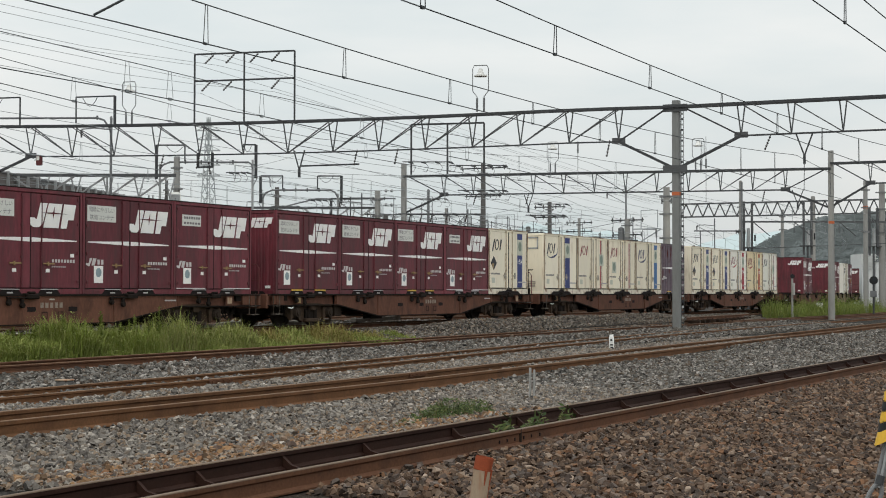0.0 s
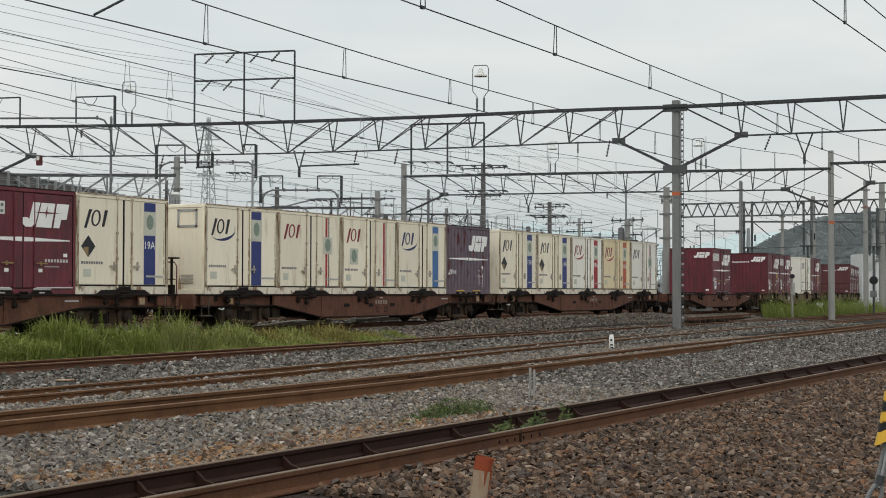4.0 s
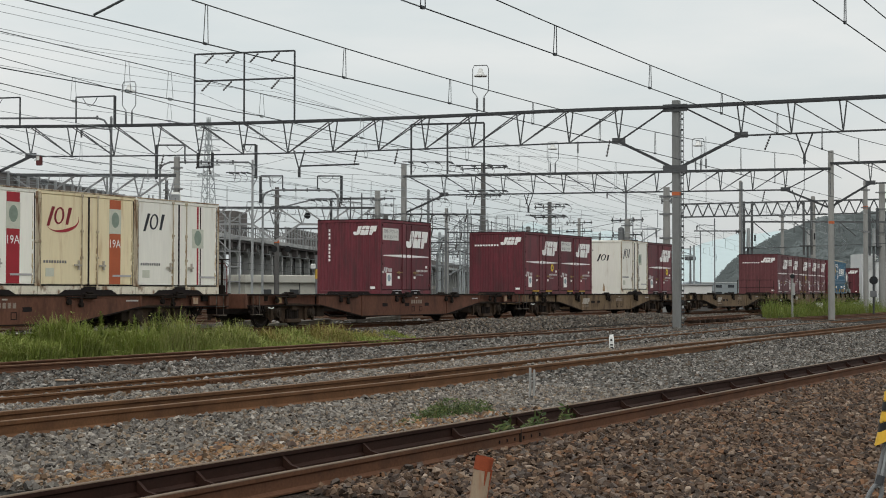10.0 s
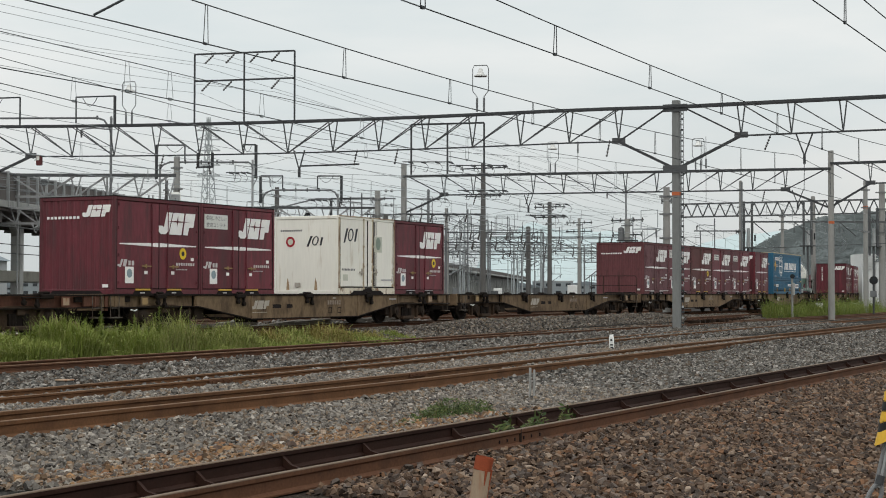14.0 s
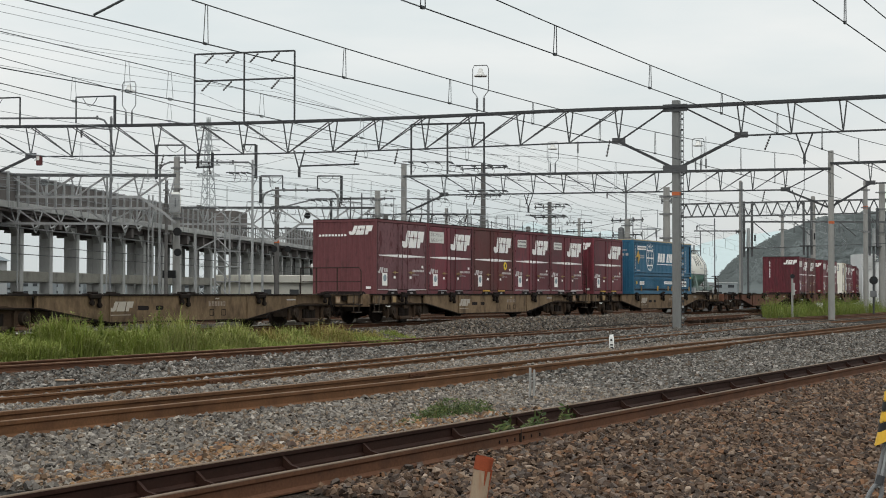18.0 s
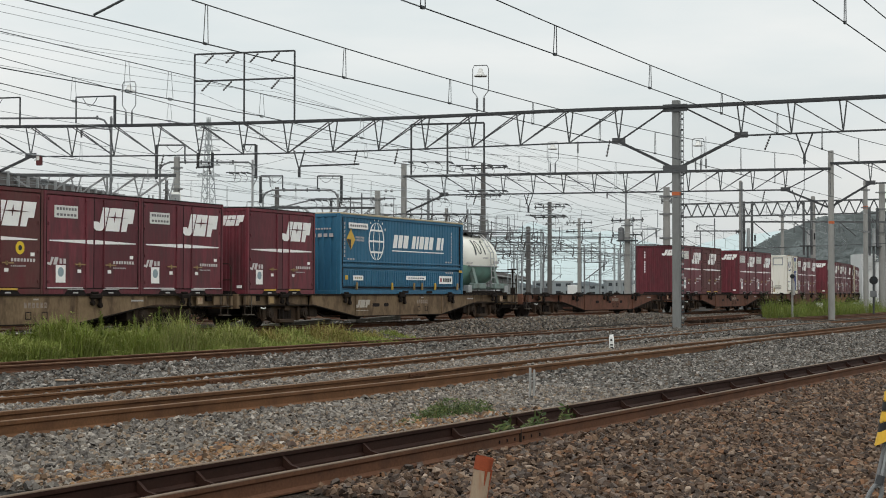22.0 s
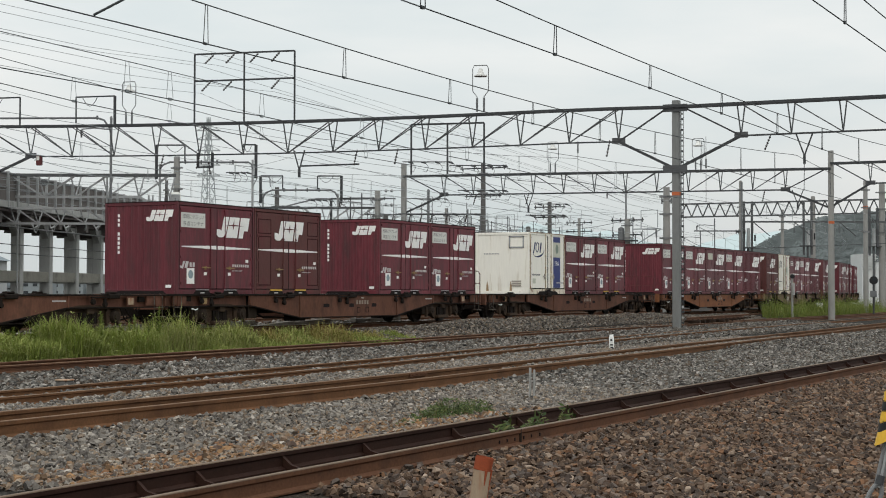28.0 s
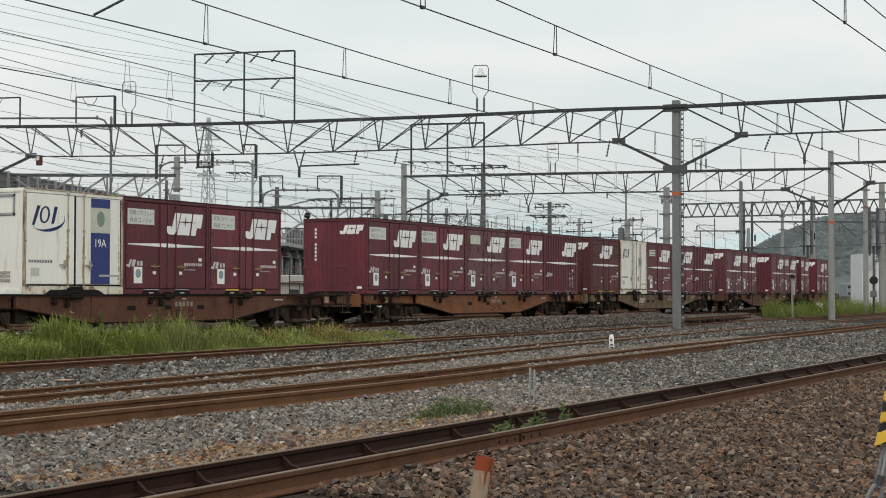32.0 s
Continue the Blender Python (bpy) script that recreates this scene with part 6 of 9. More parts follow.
TEXT = {
    "r": "maroon steel freight container with white emblem and notice board", "s": "maroon steel freight container with a small notice board", "h": "maroon steel freight container with white emblem", "u": "maroon freight container with yellow oval tag and yellow pockets",
    "f": "faded, scuffed maroon freight container with white emblem", "c": "faded pinkish maroon freight container with blank cream board", "t": "maroon steel freight container with a yellow oval tag", "o": "brownish weathered freight container with a yellow oval tag", "k": "maroon freight container with yellow pockets and no board", "b": "panelled brownish weathered freight container with white emblem",
    "y": "maroon steel freight container with yellow fork pockets", "q": "dull maroon freight container with pale fork pockets", "p": "weathered violet ribbed freight container with yellow pockets", "P": "maroon freight container with ribbed side wall",
    "1": "cream freight container with navy stripe and black diamond", "2": "cream freight container with broad navy stripe and rust runs", "3": "cream freight container with red stripe and badge", "4": "cream freight container with thin red stripe and badge",
    "5": "cream freight container with wide blue stripe", "6": "white freight container with red stripe and red stroke", "7": "yellowed cream freight container with orange stripe", "8": "off-white freight container with thin red line",
    "9": "off-white freight container with rust streaks on its end", "w": "cream freight container with broad navy stripe and end vents",
}
# front of each wagon's load along the train, its paint, the end rail, and what stands in its five places
TRAIN = [(-81.2, WAGON_RED, 1, "rrrrs"), (-61.22, WAGON_RED, 2, "yryq1"), (-40.87, WAGON_RED, 0, "2345p"), (-21.33, WAGON_RED, 2, "11678"), (-0.8, WAGON_RED, 0, "..r.."),
         (18.6, WAGON_TAN, 0, "uy.9t"), (38.8, WAGON_TAN, 1, "....."), (58.85, WAGON_TAN, 1, "frosq"), (78.75, WAGON_TAN, 2, "k...."), (98.9, WAGON_RED, 0, "....."), (118.45, WAGON_RED, 1, "rb.rr"),
         (138.5, WAGON_RED, 1, ".wry."), (158.65, WAGON_ORANGE, 1, "rrcrP"), (178.85, WAGON_TAN, 1, "b8qrP"), (199.3, WAGON_RED, 0, "fr.hr"), (219.5, WAGON_RED, 0, "r.hr.")]
moving = []          # (thing, place of the wagon's middle along the train, offset on the wagon)
WAGONS = {}
for i, (f, paint, rail_end, load) in enumerate(TRAIN):
    mid = f + 2.5 * PITCHX
    key = (paint.name, rail_end)
    if key not in WAGONS:
        w = WAGONS[key] = wagon(paint, rail_end)
    else:
        w = copy_thing(WAGONS[key], pose(0, 0, 0))
        wheels += [o for o in w.children_recursive if o.name.startswith("wheelset")]
    tint = {"rust_red_wagon_paint": "rust-red", "grimy_tan_wagon_paint": "grimy tan", "dusty_orange_wagon_paint": "dusty orange"}[paint.name]
    tagged(w, ("empty " if load == "....." else "") + tint + " container flat wagon " + ("with nothing loaded" if load == "....." else "carrying containers"), "wagon", "wagons of the freight train")
    moving.append((w, mid, Matrix.Identity(4)))
    for k, c in enumerate(load):
        if c != ".":
            o = copy_thing(PROTO[c], pose(0, 0, 0))
            tagged(o, TEXT[c], "container", "containers on the freight train")
            moving.append((o, mid, pose((k - 2) * PITCHX, 0, 1.0)))
blue_box = blue_container()
tagged(blue_box, group="containers on the freight train")
moving.append((blue_box, 78.75 + 2.5 * PITCHX, pose(84.0 + 4.475 - 78.75 - 2.5 * PITCHX, 0, 1.0)))
tank = tank_container()
tagged(tank, group="containers on the freight train")
moving.append((tank, 78.75 + 2.5 * PITCHX, pose(7.12, 0, 1.0)))
for o in PROTO.values():
    for c in list(o.children_recursive) + [o]:
        bpy.data.objects.remove(c)


def motions():
    """The train rolls past at about 24 km/h; its wheels turn."""
    for o, mid, local in moving:
        rows = []
        for t in range(0, 33):
            p, a = train_track(mid - travelled(t))
            rows.append((float(t), Matrix.Translation(p) @ Matrix.Rotation(a, 4, "Z") @ local))
        walk(o, rows)
    for o in wheels:
        base = o.matrix_basis.translation.copy()
        rows = [(k / 15, Matrix.Translation(base) @ Matrix.Rotation(-(travelled(k / 15) + 110) / 0.43, 4, "Y")) for k in range(0, 481)]
        walk(o, rows)


# ---- overhead line equipment ----
def insulator(p, q, parent, name="insulator"):
    """A string of sheds from p to q."""
    p, q = Vector(p), Vector(q)
    s = Shape().tube(p, q, 0.022, seg=6)
    for i in range(5):
        a = p.lerp(q, (i + 0.5) / 5)
        b = p.lerp(q, (i + 0.9) / 5)
        s.tube(a, b, 0.058, 0.036, seg=8)
    return part(name, s, CERAMIC, parent, "brown ribbed insulator")


def mast(parent, x, y, z0, z1, r, material, band=None, square=False):
    s = Shape()
    if square:
        s.box(x - r, x + r, y - r, y + r, z0 - 0.3, z1, 0.02)
    else:
        s.tube((x, y, z0 - 0.3), (x, y, z1), r * 1.12, r * 0.9, seg=14)
    m = part("mast", s, material, parent, smooth=not square)
    if band:
        b = Shape().box(x - r - 0.006, x + r + 0.006, y - r - 0.006, y + r + 0.006, band, band + 0.16) if square else Shape().tube((x, y, band), (x, y, band + 0.16), r * 1.07, seg=14)
        part("band", b, ORANGE_BAND, m, "orange warning band")
    return m


def truss(parent, a, b, ztop, zbot, panels, material, half=0.24, kink=(0.1, 0.1), knee=None, thick=0.09, flip=0.5, sag=None):
    """A three-chord lattice beam: two top chords, one bottom chord, V struts and diagonals. knee: height at which the beam's ends are propped on the masts."""
    a, b = Vector((*a, 0)), Vector((*b, 0))
    d = (b - a).normalized()
    s = Vector((-d.y, d.x, 0))
    L = (b - a).length
    down = sag or (lambda t: 0.0)
    top = lambda t, e: a + d * (t * L) + s * (e * half) + Vector((0, 0, ztop - down(t)))
    bot = lambda t: a + d * (t * L) + Vector((0, 0, zbot - down(t)))
    n = 12 if sag else 1
    bar = lambda w, h: [(-w / 2, -h / 2), (w / 2, -h / 2), (w / 2, h / 2), (-w / 2, h / 2)]
    for e in (-1, 1):
        part("top_chord", Shape().sweep(bar(thick, thick * 1.5), [top(i / n, e) for i in range(n + 1)]), material, parent)
    t0, t1 = kink[0], 1 - kink[1]
    part("bottom_chord", Shape().sweep(bar(thick * 0.9, thick), [bot(t0 + (t1 - t0) * i / n) for i in range(n + 1)]), material, parent)
    for t in (t0, t1):
        q = bot(t)
        part("gusset_plate", Shape().beam(q - d * 0.30 + Vector((0, 0, 0.04)), q + d * 0.30 + Vector((0, 0, 0.04)), 0.05, 0.26), BRACING, parent)
    for i in range(panels + 1):
        t = t0 + (t1 - t0) * i / panels
        for e in (-1, 1):
            part("strut", Shape().beam(top(t + 0.004 * e, e), bot(t), 0.045), BRACING, parent)
        if i < panels:
            u = t0 + (t1 - t0) * (i + 1) / panels
            lo, hi = (bot(u), t) if (i + 0.5) / panels < flip else (bot(t), u)
            for e in (-1, 1):
                part("diagonal", Shape().beam(top(hi, e), lo, 0.045), BRACING, parent)
        if i % 2 == 0:
            part("tie", Shape().beam(top(t, -1), top(t, 1), 0.05), BRACING, parent)
    if knee is not None:
        if t0 > 0:
            part("knee_brace", Shape().beam(bot(t0), a + Vector((0, 0, knee)), 0.10, 0.12).beam(bot(t0), top(0.01, 0), 0.07), material, parent)
        if t1 < 1:
            part("knee_brace", Shape().beam(bot(t1), b + Vector((0, 0, knee)), 0.10, 0.12).beam(bot(t1), top(0.99, 0), 0.07), material, parent)
    return top, bot


def v_hanger(parent, p, w, h, along, material):
    p, d = Vector(p), Vector((*along, 0)).normalized()
    part("hanger", Shape().beam(p - d * w / 2, p - Vector((0, 0, h)), 0.055).beam(p + d * w / 2, p - Vector((0, 0, h)), 0.055).beam(p - Vector((0, 0, h - 0.05)), p - Vector((0, 0, h + 0.35)), 0.10), material, parent)


def hoop(parent, p, along, w, h, material, pan=True):
    """The tall rounded wire frame that stands on a beam."""
    p, d = Vector(p), Vector((*along, 0)).normalized()
    U = Vector((0, 0, 1))
    pts = [p - d * 0.22 * w, p - d * 0.22 * w + U * 0.32 * h, p - d * 0.5 * w + U * 0.45 * h, p - d * 0.5 * w + U * 0.93 * h, p - d * 0.4 * w + U * h, p + d * 0.4 * w + U * h, p + d * 0.5 * w + U * 0.93 * h, p + d * 0.5 * w + U * 0.45 * h, p + d * 0.22 * w + U * 0.32 * h, p + d * 0.22 * w]
    o = part("wire_hoop", Shape().line(pts, 0.022, 6).tube(p - d * 0.22 * w, p - d * 0.22 * w + U * 0.3 * h, 0.05, seg=6).tube(p + d * 0.22 * w, p + d * 0.22 * w + U * 0.3 * h, 0.05, seg=6), material, parent, "tall rounded wire frame")
    if pan:
        part("bell_insulator", Shape().tube(p + U * 0.76 * h, p + U * 0.79 * h, 0.42 * w, seg=12).tube(p + U * 0.79 * h, p + U * 0.93 * h, 0.26 * w, 0.12 * w, seg=12), WHITE, o, "white bell insulator")


def rack(parent, p, along, w, h, material, cols=2, rows=2, strings=True):
    """An H-shaped rack of feeders on a beam: posts, bars and slanted insulators."""
    p, d = Vector(p), Vector((*along, 0)).normalized()
    U = Vector((0, 0, 1))
    for i in range(cols + 1):
        part("rack_post", Shape().beam(p + d * (w * i / cols), p + d * (w * i / cols) + U * h, 0.065), material, parent)
    for j in range(rows):
        z = h - 1.31 * j if rows > 1 else h
        part("rack_bar", Shape().beam(p + U * z, p + d * w + U * z, 0.065, 0.08), material, parent)
        if strings:
            for i, k in enumerate((0.30, 0.72, 1.2, 1.62) if j == 0 else (0.30, 1.25, 1.68)):
                q = p + d * (w * k / cols) + U * (z - 0.06)
                insulator(q, q + Vector((-0.55, 0, -0.50)) + d * 0.10, parent)


def gantry_near():
    t = thing("overhead_gantry", None, "dark lattice gantry carrying overhead wires across the tracks", "gantry", "overhead gantries")
    M, Lf, Rt = (67.5, 22.1), (60.15, 56.4), (68.2, -6.0)
    mast(t, *M, -0.1, 10.28, 0.16, MAST, 6.0, True)
    side = Vector((math.sin(HEADING), -math.cos(HEADING), 0))
    foot = Vector((67.5, 22.1, 0.0)) + side * 0.20 - Vector((0.1, 0.05, 0))
    part("mast_ladder", Shape().beam(foot, foot + Vector((0, 0, 9.9)), 0.02).beam(foot + side * 0.10, foot + side * 0.10 + Vector((0, 0, 9.9)), 0.02), STEEL, t)
    for i in range(40):
        q = foot + Vector((0, 0, 0.3 + 0.24 * i))
        part("rung", Shape().beam(q, q + side * 0.10, 0.03, 0.09), GALV if i % 2 else STEEL, t)
    mast(t, *Lf, 0.3, 10.3, 0.17, MAST)
    mast(t, *Rt, -0.6, 10.3, 0.17, MAST)
    # the long span hangs a hand's width lower in its middle
    droop = lambda k: 0.19 * max(0.0, 1 - ((k - 20) / 15.5) ** 2)
    truss(t, M, Lf, 9.98, 8.48, 13, STEEL, 0.26, (0.074, 0.085), 7.18, 0.065, 0.54, lambda u: droop(u * 35.08))
    for z in (9.92, 7.18):
        part("gusset_plate", Shape().beam((M[0] - 0.16, M[1] - 0.55, z), (M[0] - 0.24, M[1] + 0.55, z), 0.05, 0.34), BRACING, t)
    truss(t, M, Rt, 9.98, 8.57, 10, STEEL, 0.26, (0.105, 0.105), 7.18, 0.075, 0.75)
    d = (Lf[0] - M[0], Lf[1] - M[1])
    at = lambda k: (M[0] + d[0] * k / 35.08, M[1] + d[1] * k / 35.08)
    rack(t, (*at(18.15), 9.80), d, 5.15, 3.40, STEEL)
    rack(t, (*at(8.85), 7.15), d, 3.5, 2.35, STEEL, 2, 1, False)
    hoop(t, (*at(9.02), 10.02), d, 0.75, 2.15, STEEL_MID)
    hoop(t, (*at(26.77), 9.88), d, 0.72, 2.1, STEEL_MID)
    # a small square stirrup with an insulator under the beam
    q, e = Vector((*at(22.35), 8.30)), Vector((d[0], d[1], 0)).normalized()
    U = Vector((0, 0, 1))
    part("stirrup", Shape().beam(q + U * 0.1, q - U * 0.62, 0.10).beam(q + e * 0.75 + U * 0.1, q + e * 0.75 - U * 0.62, 0.10).beam(q - U * 0.60, q + e * 0.75 - U * 0.60, 0.09), STEEL, t)
    insulator(q + e * 0.2 - U * 0.35, q + e * 0.1 - U * 0.95, t)
    v_hanger(t, (*at(17.9), 8.42), 0.55, 0.95, d, STEEL)
    v_hanger(t, (67.75, 16.4, 8.6), 0.75, 1.0, (0, 1), STEEL)
    for k in (3.0, 15.0, 13.0, 23.0, 24.9):
        q = Vector((*at(k), 8.55 - droop(k)))
        insulator(q, q + Vector((-0.15, 0.1, -0.75)), t)
    for y in (17.9, 12.2):
        insulator((67.8, y, 8.55), (67.6, y + 0.2, 7.9), t)
    arm = Shape().tube((*at(17.8), 7.66), (*at(14.9), 7.70), 0.04, seg=6)
    part("cantilever_arm", arm, STEEL, t)
    # square brackets with slack jumper loops
    for k, w in ((27.53, 2.1), (32.72, 2.2)):
        p = Vector((*at(k), 10.0 - droop(k)))
        e = Vector((d[0], d[1], 0)).normalized()
        U = Vector((0, 0, 1))
        part("bracket_frame", Shape().beam(p, p + U * 1.45, 0.10 if k < 30 else 0.06).beam(p + U * 1.45, p + e * w + U * 1.45, 0.065).beam(p + e * w + U * 1.45, p + e * w + U * 0.15, 0.055), STEEL, t)
        part("jumper_loop", Shape().line([p + e * (w * 0.45 + 0.5 * i / 6 * 1.6) + U * (1.4 - 0.42 * math.sin(math.pi * i / 6)) for i in range(7)], 0.018), STEEL, t)
    lb = part("lamp_box", Shape().box(at(31.63)[0] - 0.1, at(31.63)[0] + 0.1, at(31.63)[1] - 0.14, at(31.63)[1] + 0.14, 7.95, 8.45, 0.02), PRIMER, t, "small dull red box")
    part("box_window", Shape().box(at(31.63)[0] - 0.112, at(31.63)[0] - 0.09, at(31.63)[1] - 0.09, at(31.63)[1] + 0.09, 8.2, 8.40), DECAL_BOARD, lb)
    return t


gantry_near()


def gantry_second():
    t = thing("overhead_gantry", None, "lattice gantry on concrete poles over the far tracks", "gantry", "overhead gantries")
    M, Lf, Rt = (98.0, 22.08), (92.4, 49.2), (98.6, 2.0)
    mast(t, *M, -0.1, 10.5, 0.19, CONCRETE_POLE, 5.95)
    mast(t, *Lf, 0.3, 10.2, 0.20, CONCRETE_POLE, 5.9)
    mast(t, *Rt, -0.6, 10.5, 0.19, CONCRETE_POLE)
    truss(t, M, Lf, 9.38, 8.10, 11, STEEL, 0.22, (0.10, 0.10), 6.9, 0.09)
    truss(t, M, Rt, 9.70, 8.4, 8, STEEL, 0.22, (0.12, 0.12), 7.0, 0.09)
    d = (Lf[0] - M[0], Lf[1] - M[1])
    at = lambda k: (M[0] + d[0] * k / 27.4, M[1] + d[1] * k / 27.4)
    hoop(t, (*at(17.4), 9.45), d, 0.75, 2.0, STEEL_MID)
    hoop(t, (*at(8.1), 9.45), d, 0.75, 2.0, STEEL_MID)
    for k in (4.0, 9.5, 19.0, 22.5):
        insulator((*at(k), 8.05), (at(k)[0] - 0.2, at(k)[1] + 0.1, 7.4), t)
    v_hanger(t, (*at(2.0), 8.1), 0.7, 0.9, d, STEEL)
    v_hanger(t, (*at(19.0), 8.1), 0.6, 0.9, d, STEEL)
    return t


gantry_second()


def far_gantry(x, y0, y1, ztop, depth, material, poles, panels, label, slope=0.0):
    """Warren lattice girder between concrete poles, farther along the yard."""
    t = thing("overhead_gantry", None, label, "gantry", "overhead gantries")
    n = panels
    P = lambda k, z: Vector((x + slope * (y1 - y0) * k / n, y0 + (y1 - y0) * k / n, z))
    for z in (ztop, ztop - depth):
        for e in (-0.2, 0.2):
            part("chord", Shape().beam(P(0, z) + Vector((e, 0, 0)), P(n, z) + Vector((e, 0, 0)), 0.11), material, t)
    for k in range(n):
        s = Shape()
        s.beam(P(k, ztop - depth), P(k + 0.5, ztop), 0.09).beam(P(k + 0.5, ztop), P(k + 1, ztop - depth), 0.09)
        part("lattice", s, material, t)
    for k, h in poles:
        q = P(k, 0)
        mast(t, q.x, q.y, 0.3, h, 0.2, CONCRETE_POLE)
    return t


far_gantry(134.0, 22.0, 43.5, 9.5, 1.15, STEEL_DULL, ((0.2, 9.9), (9.5, 9.9)), 21, "grey lattice gantry over the curve of the yard")



def pole(x, y, h, r, material, arms=(), label="grey concrete pole with crossarms and insulators", gear=None, z0=0.3, band=None, parts_mat=None):
    t = thing("utility_pole", pose(x, y, 0), label, "pole", "poles along the yard")
    m = part("pole_shaft", Shape().tube((0, 0, z0 - 0.3), (0, 0, h), r * 1.12, r * 0.85, seg=14), material, t, smooth=True)
    if band:
        part("band", Shape().tube((0, 0, band), (0, 0, band + 0.2), r * 1.08, seg=14), ORANGE_BAND, m, "orange warning band")
    for k in (0.93, 0.80, 0.62):
        part("clamp", Shape().tube((0, 0, h * k - 0.06), (0, 0, h * k + 0.06), r * 1.12, seg=12).box(-0.05, 0.05, -r * 1.9, r * 1.9, h * k - 0.05, h * k + 0.05), GALV_DARK, m, "steel pole clamp")
    for z, w in arms:
        a = part("crossarm", Shape().beam((-0.15 * w * 0.0, -w / 2, z), (0, w / 2, z), 0.09), parts_mat or STEEL, t)
        for k in (-0.46, -0.2, 0.2, 0.46):
            s = Shape().tube((0, k * w, z + 0.04), (0, k * w, z + 0.20), 0.05, 0.03, seg=8).tube((0, k * w, z - 0.05), (0, k * w, z - 0.15), 0.04, seg=6)
            part("pin_insulator", s, CERAMIC, a)
    if gear:
        z, r2, hh = gear
        part("transformer", Shape().tube((0, r2 + r, z), (0, r2 + r, z + hh), r2, seg=14).tube((0, r2 + r, z + hh), (0, r2 + r, z + hh + 0.12), r2 * 0.8, r2 * 0.3, seg=14), STEEL_MID, t, "grey pole transformer")
        part("transformer_frame", Shape().box(-0.4, 0.4, -r2 * 2 - r, r2 * 2 + r, z - 0.1, z), STEEL, t)
    return t


def at_view(az, dist):
    """A place at a bearing (in view widths from the axis) and depth."""
    X, Y = az * dist, dist
    return (X * math.sin(HEADING) + Y * math.cos(HEADING), -X * math.cos(HEADING) + Y * math.sin(HEADING))


for az, dist, h, r, material, arms, gear, band in (
        (-0.1765, 90, 8.05, 0.10, CONCRETE_DARK, (), None, None),         (-0.170, 92, 9.6, 0.21, CONCRETE_POLE, (), None, None), (-0.106, 104, 8.6, 0.17, CONCRETE_DARK, (), None, 4.9), (-0.0418, 98, 8.0, 0.20, CONCRETE_POLE, (), None, 4.2), (-0.0365, 112, 7.2, 0.20, CONCRETE_DARK, (), None, 4.4),
        (0.0022, 130, 8.6, 0.17, CONCRETE_POLE, (), None, None), (0.0256, 118, 11.4, 0.20, CONCRETE_DARK, ((11.0, 3.8), (8.9, 3.0)), None, None),
        (0.0544, 125, 6.9, 0.20, CONCRETE_DARK, (), None, None), (0.068, 122, 8.7, 0.18, CONCRETE_DARK, ((8.3, 2.6), (7.5, 2.6)), None, None), (0.0868, 145, 8.5, 0.16, CONCRETE_POLE, ((8.1, 2.6), (7.3, 2.6)), None, None),
        (0.1175, 118, 7.2, 0.24, CONCRETE_POLE, ((7.1, 2.6), (6.0, 2.4)), (5.6, 0.24, 0.9), None), (0.1426, 90, 7.7, 0.22, CONCRETE_POLE, ((6.9, 0.6),), None, None), (0.1898, 128, 10.8, 0.14, CONCRETE_POLE, ((6.6, 0.8),), None, None),
        (0.2164, 150, 9.6, 0.17, CONCRETE_POLE, (), None, None), (0.2800, 128, 10.6, 0.27, CONCRETE_POLE, ((7.6, 1.6), (6.2, 1.2)), None, None), (0.2695, 118, 10.1, 0.18, CONCRETE_POLE, (), None, 8.0)):
    pole(*at_view(az, dist), h, r, material, arms, gear=gear, band=band)


def wire(name, pts, r, material, label, sag=0.0):
    out = []
    for a, b in zip(pts[:-1], pts[1:]):
        a, b = Vector(a), Vector(b)
        n = 8 if sag else 1
        out += [a.lerp(b, i / n) - Vector((0, 0, 4 * sag * (i / n) * (1 - i / n))) for i in range(n)]
    out.append(Vector(pts[-1]))
    w = part(name, Shape().line(out, r, 5), material)
    return tagged(w, label, "wire", "overhead wires")


def catenary(path_y, z, x0, x1, zm, spans, first, step=5.0, material=WIRE, r=0.013):
    """Contact wire, messenger and droppers along a track; path_y gives y for x."""
    t = thing("catenary", None, "dark contact wire hung from a messenger wire", "wire", "overhead wires")
    xs = [x0 + (x1 - x0) * i / 40 for i in range(41)]
    part("contact_wire", Shape().line([(x, path_y(x), z) for x in xs], r, 5), material, t)
    span = lambda x: zm + 0.75 * (2 * (((x - spans[0]) / spans[1]) % 1.0) - 1) ** 2
    part("messenger_wire", Shape().line([(x, path_y(x), z + span(x)) for x in [x0 + (x1 - x0) * i / 90 for i in range(91)]], r, 5), material, t)
    x = first
    while x < x1:
        y = path_y(x)
        if x > x0:
            part("dropper", Shape().line([(x - 0.05, y, z), (x, y, z + span(x))], 0.007, 4).line([(x + 0.08, y, z), (x + 0.06, y, z + span(x))], 0.007, 4).box(x - 0.035, x + 0.035, y - 0.015, y + 0.015, z - 0.02, z + 0.02), material, t)
        x += step
    return t


